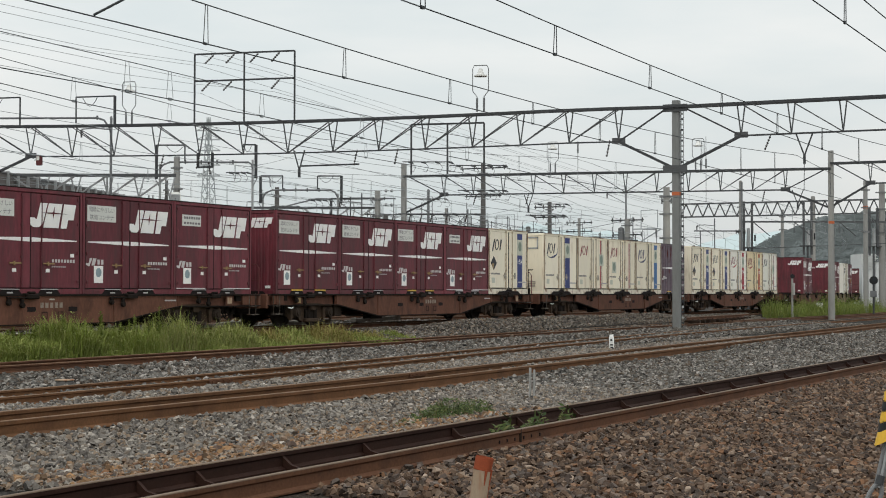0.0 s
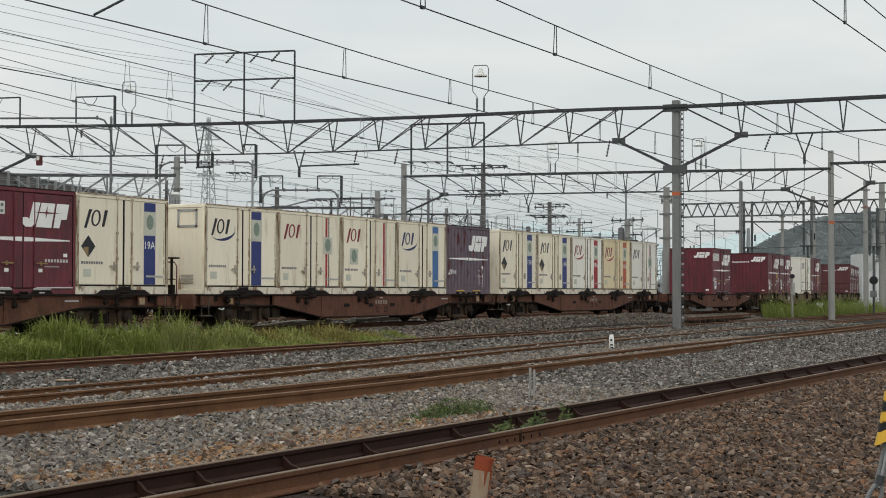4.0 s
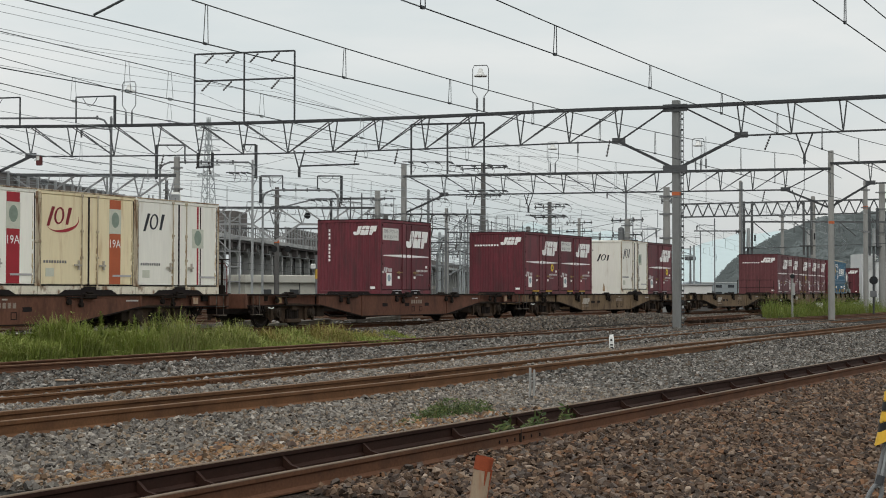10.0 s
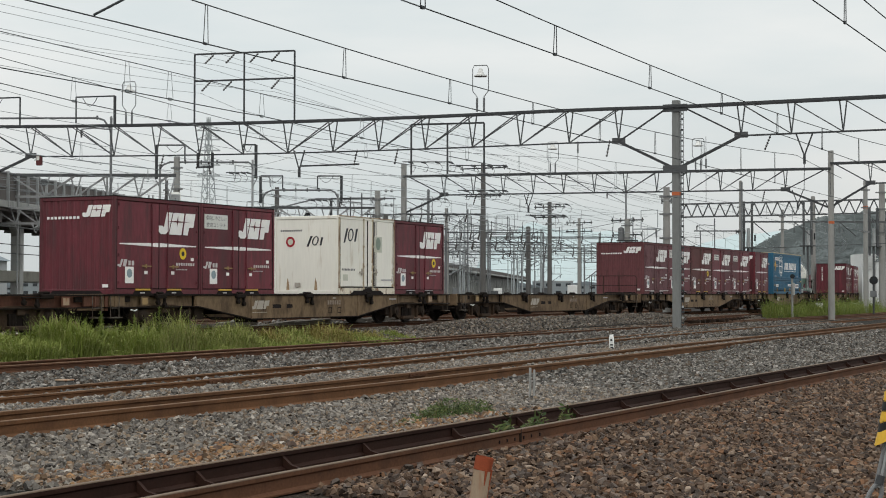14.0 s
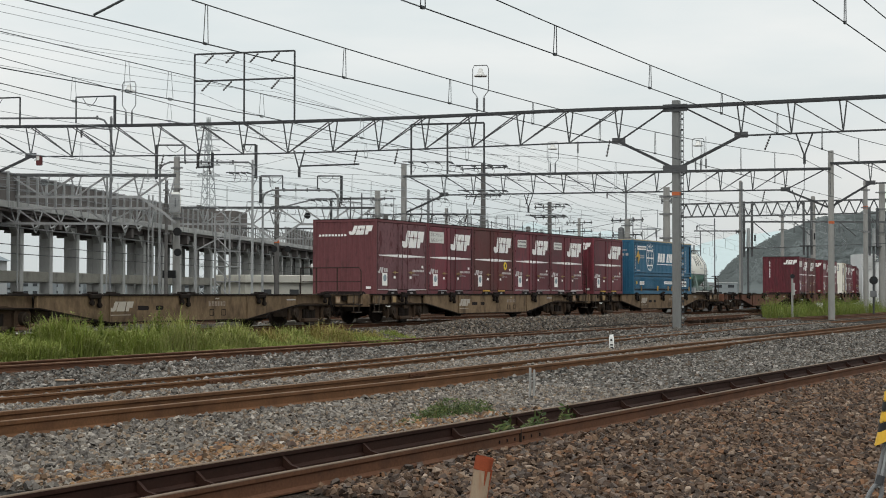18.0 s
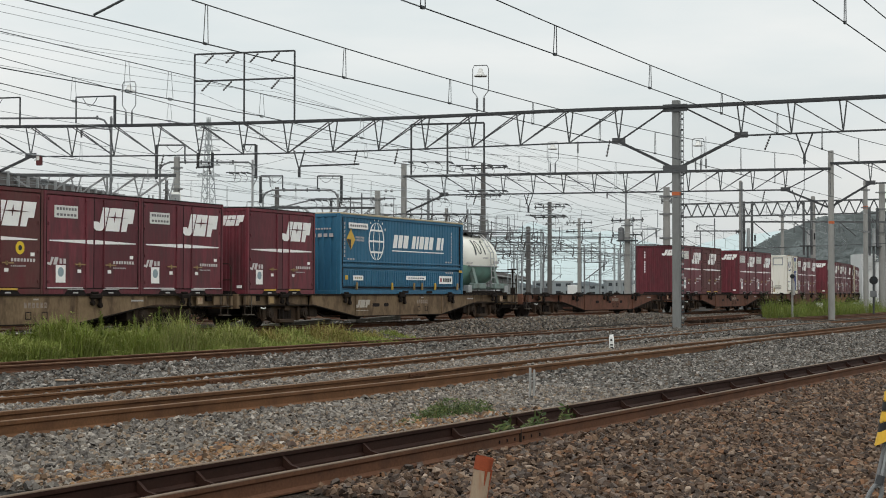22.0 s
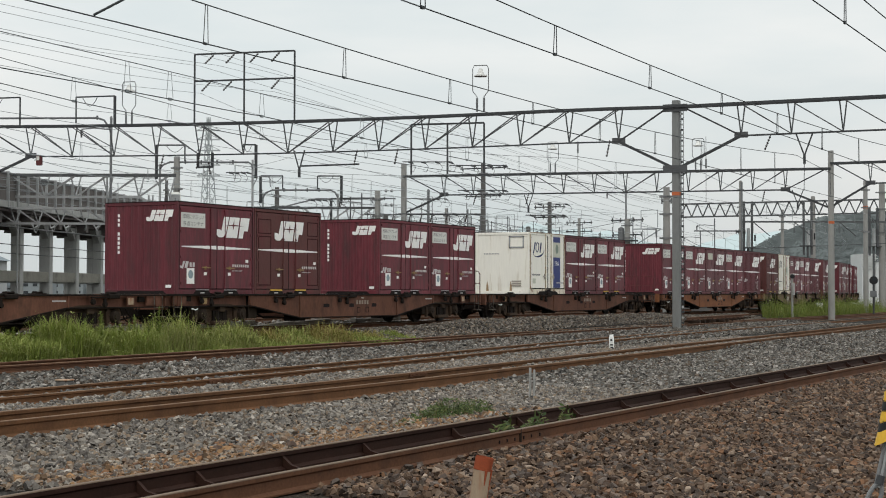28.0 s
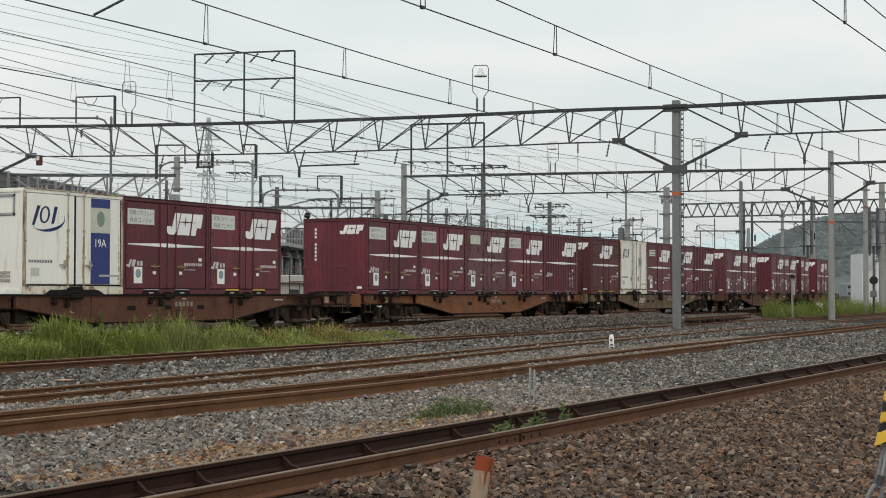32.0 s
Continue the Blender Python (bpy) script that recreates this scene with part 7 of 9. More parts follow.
catenary(lambda x: 14.6 + 0.0 * x, 5.62, 5.0, 66.8, 0.50, (5.0, 54.0), 16.25, 4.4, r=0.011)
catenary(lambda x: 8.75, 5.12, 5.0, 120.0, 0.39, (0.0, 54.0), 12.7, 4.2, r=0.009)
catenary(lambda x: 4.6, 5.30, 5.0, 120.0, 0.5, (0.0, 54.0), 11.3, 5.0, r=0.009)
def strung(y, contact, messenger, droppers):
    """A contact wire and its messenger by (along, height), with the droppers between them."""
    t = thing("catenary", None, "dark contact wire hung from a messenger wire", "wire", "overhead wires")
    part("contact_wire", Shape().line([(x, y, z) for x, z in contact], 0.012, 5), WIRE, t)
    part("messenger_wire", Shape().line([(x, y, z) for x, z in messenger], 0.009, 5), WIRE, t)
    for x in droppers:
        a, b = lerp_table(contact, x), lerp_table(messenger, x)
        part("dropper", Shape().line([(x - 0.12, y, a), (x - 0.05, y, b)], 0.006, 4).line([(x + 0.12, y, a), (x + 0.05, y, b)], 0.006, 4).box(x - 0.05, x + 0.05, y - 0.02, y + 0.02, a - 0.03, a + 0.03), WIRE_PALE, t)


for dy, z, x0, zt in ((-5.7, 5.7, 67.6, 8.62), (0.0, 6.5, 66.55, 8.55)):
    line = catenary(lambda x, dy=dy: train_track(x, dy)[0].y, z, x0, 230.0, 0.5, (67.0, 38.0), 83.0, 9.0, WIRE_PALE, 0.010)
    y = train_track(x0, dy)[0].y
    part("support_rod", Shape().tube((x0, y, z), (x0, y, zt), 0.012, seg=6).tube((x0, y, z + 1.5), (x0, y, z + 1.9), 0.04, seg=8), STEEL_MID, line)
strung(20.76, ((10.72, 5.89), (22.72, 5.89), (25.18, 5.89), (26.46, 5.89), (30.68, 5.87), (31.64, 5.88), (36.89, 5.78), (41.68, 5.71), (50.23, 5.6), (58.79, 5.6), (67.6, 5.7)),
       ((10.71, 6.77), (22.71, 6.58), (26.55, 6.52), (28.98, 6.47), (31.71, 6.42), (36.89, 6.41), (41.68, 6.37), (50.23, 6.46), (58.79, 6.65), (67.6, 6.95)), (26.55, 28.04, 31.71, 36.58, 43.08, 49.58, 56.08))
strung(26.46, ((16.96, 7.3), (28.96, 6.68), (31.66, 6.54), (35.48, 6.43), (40.96, 6.33), (45.85, 6.28), (52.68, 6.25), (59.51, 6.32), (66.55, 6.5)),
       ((16.96, 8.01), (28.96, 7.3), (31.65, 7.14), (33.61, 7.02), (39.1, 6.73), (43.65, 6.64), (51.21, 6.9), (58.76, 7.27), (66.55, 7.75)), (31.65, 35.73, 40.41, 46.91, 53.41, 59.91))
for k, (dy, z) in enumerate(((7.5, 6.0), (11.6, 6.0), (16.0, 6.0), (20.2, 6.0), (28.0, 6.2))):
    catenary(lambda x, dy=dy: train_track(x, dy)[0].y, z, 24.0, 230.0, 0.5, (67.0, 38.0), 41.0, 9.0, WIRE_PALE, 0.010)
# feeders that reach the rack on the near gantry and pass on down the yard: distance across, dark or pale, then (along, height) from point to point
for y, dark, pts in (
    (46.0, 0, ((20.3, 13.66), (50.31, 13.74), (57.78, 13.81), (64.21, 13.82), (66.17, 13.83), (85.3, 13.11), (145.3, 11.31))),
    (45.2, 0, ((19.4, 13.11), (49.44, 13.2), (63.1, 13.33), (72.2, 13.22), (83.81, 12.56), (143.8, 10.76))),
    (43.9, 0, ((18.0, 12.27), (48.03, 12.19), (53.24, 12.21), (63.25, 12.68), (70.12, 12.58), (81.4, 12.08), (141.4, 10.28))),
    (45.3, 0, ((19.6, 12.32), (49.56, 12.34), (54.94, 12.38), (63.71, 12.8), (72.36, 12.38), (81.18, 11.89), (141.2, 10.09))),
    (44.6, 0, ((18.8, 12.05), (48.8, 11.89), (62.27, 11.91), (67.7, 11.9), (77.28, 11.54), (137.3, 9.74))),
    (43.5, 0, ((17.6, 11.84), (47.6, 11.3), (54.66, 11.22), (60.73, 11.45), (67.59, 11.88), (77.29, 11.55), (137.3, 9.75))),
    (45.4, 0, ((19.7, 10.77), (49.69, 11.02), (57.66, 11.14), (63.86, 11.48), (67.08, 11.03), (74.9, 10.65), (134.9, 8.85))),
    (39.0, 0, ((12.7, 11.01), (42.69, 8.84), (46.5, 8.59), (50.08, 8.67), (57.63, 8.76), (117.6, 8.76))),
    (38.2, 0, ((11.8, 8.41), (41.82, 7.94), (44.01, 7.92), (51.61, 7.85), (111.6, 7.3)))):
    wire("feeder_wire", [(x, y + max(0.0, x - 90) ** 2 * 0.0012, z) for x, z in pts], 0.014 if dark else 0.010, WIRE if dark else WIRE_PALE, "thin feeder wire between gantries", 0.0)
wire("pull_off_wire", [(17.89, 14.6, 5.64), (18.4, 14.2, 6.03)], 0.02, WIRE, "short dark pull-off wire to the catenary")


# ---- elevated structure at the back ----
BAY = 4.81


def viaduct():
    t = thing("viaduct", None, "grey concrete viaduct with many columns and a weathered parapet", "viaduct")
    a0, d = Vector((*at_view(-0.2672, 92), 0)), Vector((*at_view(0.11, 1.0), 0)).normalized()
    s = Vector((-d.y, d.x, 0))
    R = Matrix.Translation(a0) @ Matrix(((d.x, s.x, 0, 0), (d.y, s.y, 0, 0), (0, 0, 1, 0), (0, 0, 0, 1)))
    L = 520.0
    def put(name, shape, material, label=""):
        o = part(name, shape, material, t, label)
        o.matrix_basis = R
        return o
    # Deck and soffit beams in the darker tone, underside shade painted in.
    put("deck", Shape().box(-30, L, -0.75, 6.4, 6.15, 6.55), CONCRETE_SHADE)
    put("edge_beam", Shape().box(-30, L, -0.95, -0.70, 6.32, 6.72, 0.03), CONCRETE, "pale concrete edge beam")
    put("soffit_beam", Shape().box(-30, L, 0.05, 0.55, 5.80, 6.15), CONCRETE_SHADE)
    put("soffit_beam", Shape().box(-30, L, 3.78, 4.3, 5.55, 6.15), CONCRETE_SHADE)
    # weathered panels between upright posts, with a low railing where they are missing
    me_panel = mesh_of("parapet_panel", Shape().box(0.05, 1.43, -0.84, -0.78, 6.72, 8.26, 0.02), CONCRETE_SHADE)
    me_upper = mesh_of("panel_rail", Shape().box(0.05, 1.43, -0.88, -0.74, 8.20, 8.32, 0.02).box(0.05, 1.43, -0.88, -0.78, 7.42, 7.50), GALV_DARK)
    me_post = mesh_of("parapet_post", Shape().box(-0.05, 0.05, -0.98, -0.80, 6.35, 8.36), GALV)
    me_tall = mesh_of("tall_panel", Shape().box(0.05, 1.43, -0.84, -0.76, 6.72, 8.72, 0.02), CONCRETE_SHADE)
    me_rail = mesh_of("railing", Shape().box(0.0, 1.48, -0.86, -0.82, 7.62, 7.68).box(0.0, 1.48, -0.86, -0.82, 7.15, 7.20).box(-0.03, 0.03, -0.88, -0.80, 6.6, 7.68).box(0.72, 0.76, -0.86, -0.82, 6.7, 7.68), GALV_DARK)
    x = -24.0
    while x < 190:
        if x < 35 or 69 < x < 96:
            kinds = (("parapet_panel", me_panel), ("panel_rail", me_upper), ("parapet_post", me_post))
        elif x < 40.5:
            kinds = (("tall_panel", me_tall), ("parapet_post", me_post))
        else:
            kinds = (("railing", me_rail),)
        for nm, me in kinds:
            part(nm, me, None, t).matrix_basis = R @ pose(x, 0, 0)
        x += 1.48
    put("far_parapet", Shape().box(190, L, -0.9, -0.78, 6.7, 7.6), CONCRETE_SHADE)
    put("deck_cabin", Shape().box(49.0, 53.6, -0.6, 1.6, 6.55, 8.95, 0.05), CONCRETE_SHADE, "grey cabin standing on the deck")
    me_col = mesh_of("column", Shape().box(-0.53, 0.0, 0.0, 0.60, -0.2, 5.8, 0.03), CONCRETE)
    me_back = mesh_of("back_column", Shape().box(-0.53, 0.0, 3.74, 4.34, -0.2, 5.8, 0.03), CONCRETE)
    me_tie = mesh_of("tie_beam", Shape().box(0.0, BAY - 0.53, 0.06, 0.55, 2.22, 2.86, 0.03), TIE_CONCRETE)
    me_tie2 = mesh_of("back_tie_beam", Shape().box(0.0, BAY - 0.53, 3.80, 4.28, 2.22, 2.86, 0.03), CONCRETE)
    # Cross heads coloured darker for the shade they stand in.
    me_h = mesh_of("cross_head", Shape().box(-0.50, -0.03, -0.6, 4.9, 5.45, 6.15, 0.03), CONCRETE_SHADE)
    me_strut = mesh_of("corner_strut", Shape().add([(a, b, c) for b in (0.1, 0.5) for a, c in ((-0.53, 4.9), (-0.53, 5.75), (-1.5, 5.75))], [(0, 1, 2), (5, 4, 3), (0, 3, 4, 1), (1, 4, 5, 2), (2, 5, 3, 0)]), CONCRETE)
    # Added dark wall; its colour stands for the shaded inside of the bays.
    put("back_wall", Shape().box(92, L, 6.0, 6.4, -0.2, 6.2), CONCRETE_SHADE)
    far = Shape()
    for i in range(46, 100):
        far.box(BAY * i - 0.53, BAY * i, 0.0, 0.6, -0.2, 5.8)
    tagged(put("column_row", far, CONCRETE), kind="stuff")
    for i in range(-4, 46):
        for nm, me in (("column", me_col), ("tie_beam", me_tie), ("cross_head", me_h), ("back_column", me_back), ("back_tie_beam", me_tie2), ("corner_strut", me_strut)):
            part(nm, me, None, t).matrix_basis = R @ pose(BAY * i, 0, 0)
    # service pipes and lamps slung under the deck's edge
    put("service_pipe", Shape().tube((-20, -0.3, 5.35), (95, -0.3, 5.35), 0.05, seg=6), GALV_DARK)
    put("service_pipe", Shape().tube((-20, -0.2, 4.35), (95, -0.2, 4.35), 0.025, seg=5), STEEL)
    put("service_pipe", Shape().tube((-20, -0.2, 3.85), (95, -0.2, 3.75), 0.025, seg=5), STEEL)
    for i in range(-2, 9):
        q = Vector((BAY * 1.7 * i + 1.0, -0.5, 5.6))
        put("lamp", Shape().tube(q, q + Vector((-0.1, -0.12, 0.35)), 0.09, 0.04, seg=8).tube(q + Vector((-0.1, -0.12, 0.35)), q + Vector((-0.1, 0.0, 0.7)), 0.03, seg=5), GALV, "small pale lamp under the deck")
    return t


viaduct()


def level_truss(parent, dist, zt, zb, ends, nodes, turn, material, top_material, bar=0.09, deep=0.9):
    """A lattice span between two bearings at one depth: level chords, a V of struts at each node, diagonals that change their lean at node number turn."""
    P = lambda a, z, e=0.0: Vector((*at_view(a, dist + e), z))
    (ta, tb), (ba, bb) = ends
    part("top_chord", Shape().beam(P(ta, zt), P(tb, zt), bar * 1.2, bar * 1.3), top_material, parent)
    part("top_chord", Shape().beam(P(ta, zt, deep), P(tb, zt, deep), bar), top_material, parent)
    part("bottom_chord", Shape().beam(P(ba, zb, deep / 2), P(bb, zb, deep / 2), bar * 1.1, bar * 1.5), material, parent)
    for i, a in enumerate(nodes):
        half = 0.10 / dist * 3
        part("strut", Shape().beam(P(a - half, zt), P(a, zb, deep / 2), bar * 0.6), material, parent)
        part("strut", Shape().beam(P(a + half, zt, deep), P(a, zb, deep / 2), bar * 0.6), material, parent)
        if i + 1 < len(nodes):
            b = nodes[i + 1]
            lo, hi = (b, a) if i < turn else (a, b)
            part("diagonal", Shape().beam(P(hi, zt), P(lo, zb, deep / 2), bar * 0.85), material, parent)
            part("diagonal", Shape().beam(P(hi, zt, deep), P(lo, zb, deep / 2), bar * 0.5), material, parent)


def walkway_bridge():
    """Steel lattice signal bridges in front of the viaduct."""
    U = Vector((0, 0, 1))
    P = lambda a, dist, z: Vector((*at_view(a, dist), z))
    t = thing("signal_bridge", None, "grey steel lattice signal bridge spanning the far tracks", "signal bridge")
    level_truss(t, 88, 8.22, 7.0, ((-0.33, -0.1705), (-0.33, -0.194)), (-0.2965, -0.2769, -0.2546, -0.2344, -0.2139, -0.1941, -0.1745), 2, BRIDGE, STEEL_DULL, 0.10)
    part("sloping_leg", Shape().beam(P(-0.194, 88, 7.0), P(-0.178, 88, 6.08), 0.10, 0.13).beam(P(-0.178, 88, 6.08), P(-0.1705, 88, 5.5), 0.10, 0.13), BRIDGE, t)
    level_truss(t, 87.6, 6.32, 5.48, ((-0.33, -0.187), (-0.33, -0.187)), (-0.287, -0.2726, -0.2582, -0.2438, -0.2283, -0.2139, -0.196, -0.187), 5, BRIDGE, BRIDGE, 0.085)
    for a, z in ((-0.2713, 8.2), (-0.2144, 8.2), (-0.1878, 7.1), (-0.1852, 7.1)):
        part("upright", Shape().beam(P(a, 88.4, 0.2), P(a, 88.4, z), 0.07), BRIDGE, t)
    for k in range(14):
        part("rung", Shape().beam(P(-0.1878, 88.4, 1.0 + 0.42 * k), P(-0.1852, 88.4, 1.0 + 0.42 * k), 0.04), BRIDGE, t)
    for a, k in ((-0.262, 0.5), (-0.251, 0.42), (-0.223, 0.35), (-0.205, 0.5), (-0.242, 0.45), (-0.196, 0.4)):
        q = P(a, 87.6, 5.42)
        part("hanging_bracket", Shape().beam(q, q + Vector((0.05, -0.22, -k)), 0.05).beam(q + Vector((0.1, -0.45, 0)), q + Vector((0.05, -0.22, -k)), 0.05), BRIDGE, t)
        part("lamp", Shape().tube(q + Vector((-0.1, -0.5, -0.12)), q + Vector((-0.25, -0.35, -0.26)), 0.08, 0.04, seg=8), GALV, t, "small pale lamp")
    g = P(-0.255, 87.2, 7.72)
    part("loudspeaker", Shape().tube(g, g + Vector((0.30, 0.12, 0.02)), 0.20, 0.16, seg=14), STEEL_DULL, t, "round grey horn")
    c = P(-0.2125, 87.2, 5.55)
    part("warning_cone", Shape().tube(c, c + U * 0.62, 0.20, 0.03, seg=10), GALV, t, "pale cone hood")
    t = thing("signal_bridge", None, "dull steel lattice bridge between two far poles", "signal bridge")
    level_truss(t, 99, 6.99, 5.95, ((-0.166, -0.107), (-0.172, -0.122)), (-0.1527, -0.1376, -0.1214, -0.1080), 0, BRIDGE, STEEL_DULL, 0.085)
    level_truss(t, 99, 6.99, 5.95, ((-0.107, -0.043), (-0.0915, -0.043)), (-0.1055, -0.0897, -0.0745, -0.0591, -0.0446), 2, BRIDGE, STEEL_DULL, 0.085)
    part("knee_brace", Shape().beam(P(-0.1214, 99.4, 5.95), P(-0.1070, 99.4, 4.86), 0.11, 0.13).beam(P(-0.0915, 99.4, 5.95), P(-0.1070, 99.4, 4.86), 0.11, 0.13), BRIDGE, t)
    for q in (P(-0.0865, 98.4, 6.45), P(-0.1075, 98.4, 4.35), P(-0.099, 98.4, 4.35), P(-0.0396, 99, 5.1)):
        part("loudspeaker", Shape().tube(q, q + Vector((0.25, 0.12, 0.02)), 0.20, 0.13, seg=12), BLACK, t, "round black horn")
    t = thing("signal_bridge", None, "slender pale lattice bridge over the far tracks", "signal bridge")
    level_truss(t, 112, 6.20, 5.47, ((-0.139, -0.023), (-0.143, -0.030)), [-0.143 + 0.0141 * i for i in range(9)], 4, BRIDGE, STEEL_DULL, 0.07)
    part("knee_brace", Shape().beam(P(-0.143, 112, 5.47), P(-0.158, 112, 4.6), 0.09), BRIDGE, t)
    part("knee_brace", Shape().beam(P(-0.046, 112, 4.55), P(-0.0285, 112, 5.45), 0.09), BRIDGE, t)
    part("trestle_leg", Shape().beam(P(-0.158, 112, 0.2), P(-0.158, 112, 6.2), 0.14), BRIDGE, t)
    # latticed ladder tower
    q = P(-0.136, 98, 0)
    tw = Shape()
    for e in ((0, 0), (1.1, 0), (0, 1.1), (1.1, 1.1)):
        tw.beam(q + Vector((*e, 0)), q + Vector((*e, 6.6)), 0.09)
    for k in range(7):
        z = 0.4 + 0.95 * k
        tw.beam(q + U * z, q + Vector((0, 1.1, z)), 0.06).beam(q + U * z, q + Vector((0, 1.1, z + 0.95)), 0.05).beam(q + U * z, q + Vector((1.1, 0, z)), 0.06)
    t = thing("ladder_tower", None, "latticed steel access tower beside the signal bridge", "tower")
    part("lattice_frame", tw, BRIDGE, t)


walkway_bridge()


def hut():
    t = thing("equipment_hut", None, "low cream-rendered equipment hut with dark vents", "hut")
    p, q = Vector((*at_view(-0.126, 118), 0)), Vector((*at_view(-0.0715, 124), 0))
    d = (q - p).normalized()
    s = Vector((-d.y, d.x, 0))
    R = Matrix.Translation(p) @ Matrix(((d.x, s.x, 0, 0), (d.y, s.y, 0, 0), (0, 0, 1, 0), (0, 0, 0, 1)))
    L = (q - p).length
    def put(name, shape, material, label=""):
        o = part(name, shape, material, t, label)
        o.matrix_basis = R
    put("wall", Shape().box(0, L, 0, 3, 0.0, 2.35), HUT)
    put("roof_slab", Shape().box(-0.3, L + 0.3, -0.35, 3.3, 2.35, 2.95, 0.05), HUT, "projecting cream roof slab")
    for x in (1.6, 4.3):
        put("vent", Shape().box(x, x + 0.9, -0.03, 0.02, 1.35, 1.85), STEEL, "dark louvred vent")
    put("conduit", Shape().box(L * 0.62, L * 0.62 + 0.06, -0.05, 0.0, 0.0, 2.35), STEEL_MID)


hut()


def pylon():
    t = thing("transmission_tower", None, "distant lattice transmission tower paled for haze", "tower")
    x, y = at_view(-0.1498, 430)
    s = Shape()
    H = 49.6
    w = lambda z: 2.5 * (1 - z / H) ** 1.1 + 0.32
    for i in range(14):
        z0, z1 = H * i / 14, H * (i + 1) / 14
        c0 = [(x + a * w(z0), y + b * w(z0), z0) for a, b in ((-1, -1), (1, -1), (1, 1), (-1, 1))]
        c1 = [(x + a * w(z1), y + b * w(z1), z1) for a, b in ((-1, -1), (1, -1), (1, 1), (-1, 1))]
        for j in range(4):
            s.beam(c0[j], c1[j], 0.22).beam(c0[j], c1[(j + 1) % 4], 0.11).beam(c0[(j + 1) % 4], c1[j], 0.11)
    # The tower's pale colour holds the haze in front of it.
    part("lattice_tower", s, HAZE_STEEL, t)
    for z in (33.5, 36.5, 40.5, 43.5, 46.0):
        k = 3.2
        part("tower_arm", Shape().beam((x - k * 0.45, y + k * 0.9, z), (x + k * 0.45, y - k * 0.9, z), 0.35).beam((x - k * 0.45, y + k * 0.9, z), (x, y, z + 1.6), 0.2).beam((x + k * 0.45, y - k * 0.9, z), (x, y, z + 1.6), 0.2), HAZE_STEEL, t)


pylon()


# ---- distance ----
def hill(name, az0, az1, dist, prof, depth, material, label, seed, n=90, tree=0.0):
    """A wooded ridge: its skyline follows prof(0..1) in metres."""
    s = Shape()
    rows = 9
    vs = []
    for i in range(n + 1):
        k = i / n
        h = prof(k)
        for j in range(rows):
            r = j / (rows - 1)
            x, y = at_view(az0 + (az1 - az0) * k, dist + depth * r)
            z = h * math.sin(r * math.pi / 2) ** 0.8 * (1 + 0.10 * noise.noise((k * 14, r * 3, seed))) + tree * noise.noise((k * 60, r * 12, seed + 3))
            vs.append((x, y, -1 if j == 0 else z))
    s.add(vs, [(i * rows + j, (i + 1) * rows + j, (i + 1) * rows + j + 1, i * rows + j + 1) for i in range(n) for j in range(rows - 1)])
    return tagged(part(name, s, material, smooth=True), label, "hill", kind="structure")


# Hill and ridge carry the haze of distance in their base colours.
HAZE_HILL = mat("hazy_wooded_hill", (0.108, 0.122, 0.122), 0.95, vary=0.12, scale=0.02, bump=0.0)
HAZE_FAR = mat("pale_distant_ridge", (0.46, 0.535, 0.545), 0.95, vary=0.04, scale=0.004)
HILL = [(0.0, 0.0), (0.036, 4.0), (0.072, 11.6), (0.107, 16.9), (0.136, 20.3), (0.163, 22.3), (0.199, 25.4), (0.218, 27.0), (0.255, 30.1), (0.292, 32.1), (0.329, 34.3), (0.375, 37.4), (0.422, 38.6), (0.459, 39.7), (0.496, 39.4), (0.533, 40.3), (0.603, 40.8), (1.0, 40.0)]
RIDGE = [(0, 0), (0.06, 85), (0.10, 97), (0.17, 110), (0.28, 104), (0.45, 92), (0.56, 70), (0.62, 78), (0.72, 93), (0.85, 100), (1.0, 100)]
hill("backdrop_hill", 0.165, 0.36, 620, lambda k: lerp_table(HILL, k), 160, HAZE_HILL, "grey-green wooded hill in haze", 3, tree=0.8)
hill("backdrop_ridge", 0.015, 0.25, 2400, lambda k: lerp_table(RIDGE, k) * 1.15, 500, HAZE_FAR, "distant ridge tinted pale blue for haze", 5)
hill("backdrop_ridge", -0.5, 0.5, 2800, lambda k: 30 + 10 * noise.noise((k * 6, 0, 2)), 400, HAZE_FAR, "distant ridge tinted pale blue for haze", 8)


def tree_crown(s, c, r, h, rg, leaves):
    for _ in range(leaves):
        u = Vector((rg.gauss(0, 1), rg.gauss(0, 1), rg.gauss(0, 1))).normalized()
        p = Vector(c) + Vector((u.x * r, u.y * r, u.z * h)) * rg.uniform(0.5, 1.0)
        k = rg.uniform(0.5, 1.1) * r * 0.28
        q = Vector((-0.8 + rg.gauss(0, 0.12), -0.4 + rg.gauss(0, 0.12), 1 + rg.gauss(0, 0.12))).normalized()
        a = q.orthogonal().normalized() * k
        b = q.cross(a)
        s.add([p - a, p - b, p + a, p + b], [(0, 1, 2, 3)])


def woods():
    """Tree tops all over the hill, too many and too far to count."""
    rg = random.Random(11)
    s = Shape()
    for _ in range(4200):
        k, r = rg.uniform(0.0, 0.72), rg.uniform(0.1, 1.0)
        h = lerp_table(HILL, k)
        x, y = at_view(0.165 + 0.195 * k, 620 + 160 * r)
        z = h * math.sin(r * math.pi / 2) ** 0.8
        tree_crown(s, (x, y, z + 0.2), rg.uniform(0.8, 1.9), rg.uniform(0.8, 1.5), rg, 11)
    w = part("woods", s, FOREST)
    tagged(w, "hazy dark green trees covering the hill", "trees", kind="stuff")


woods()


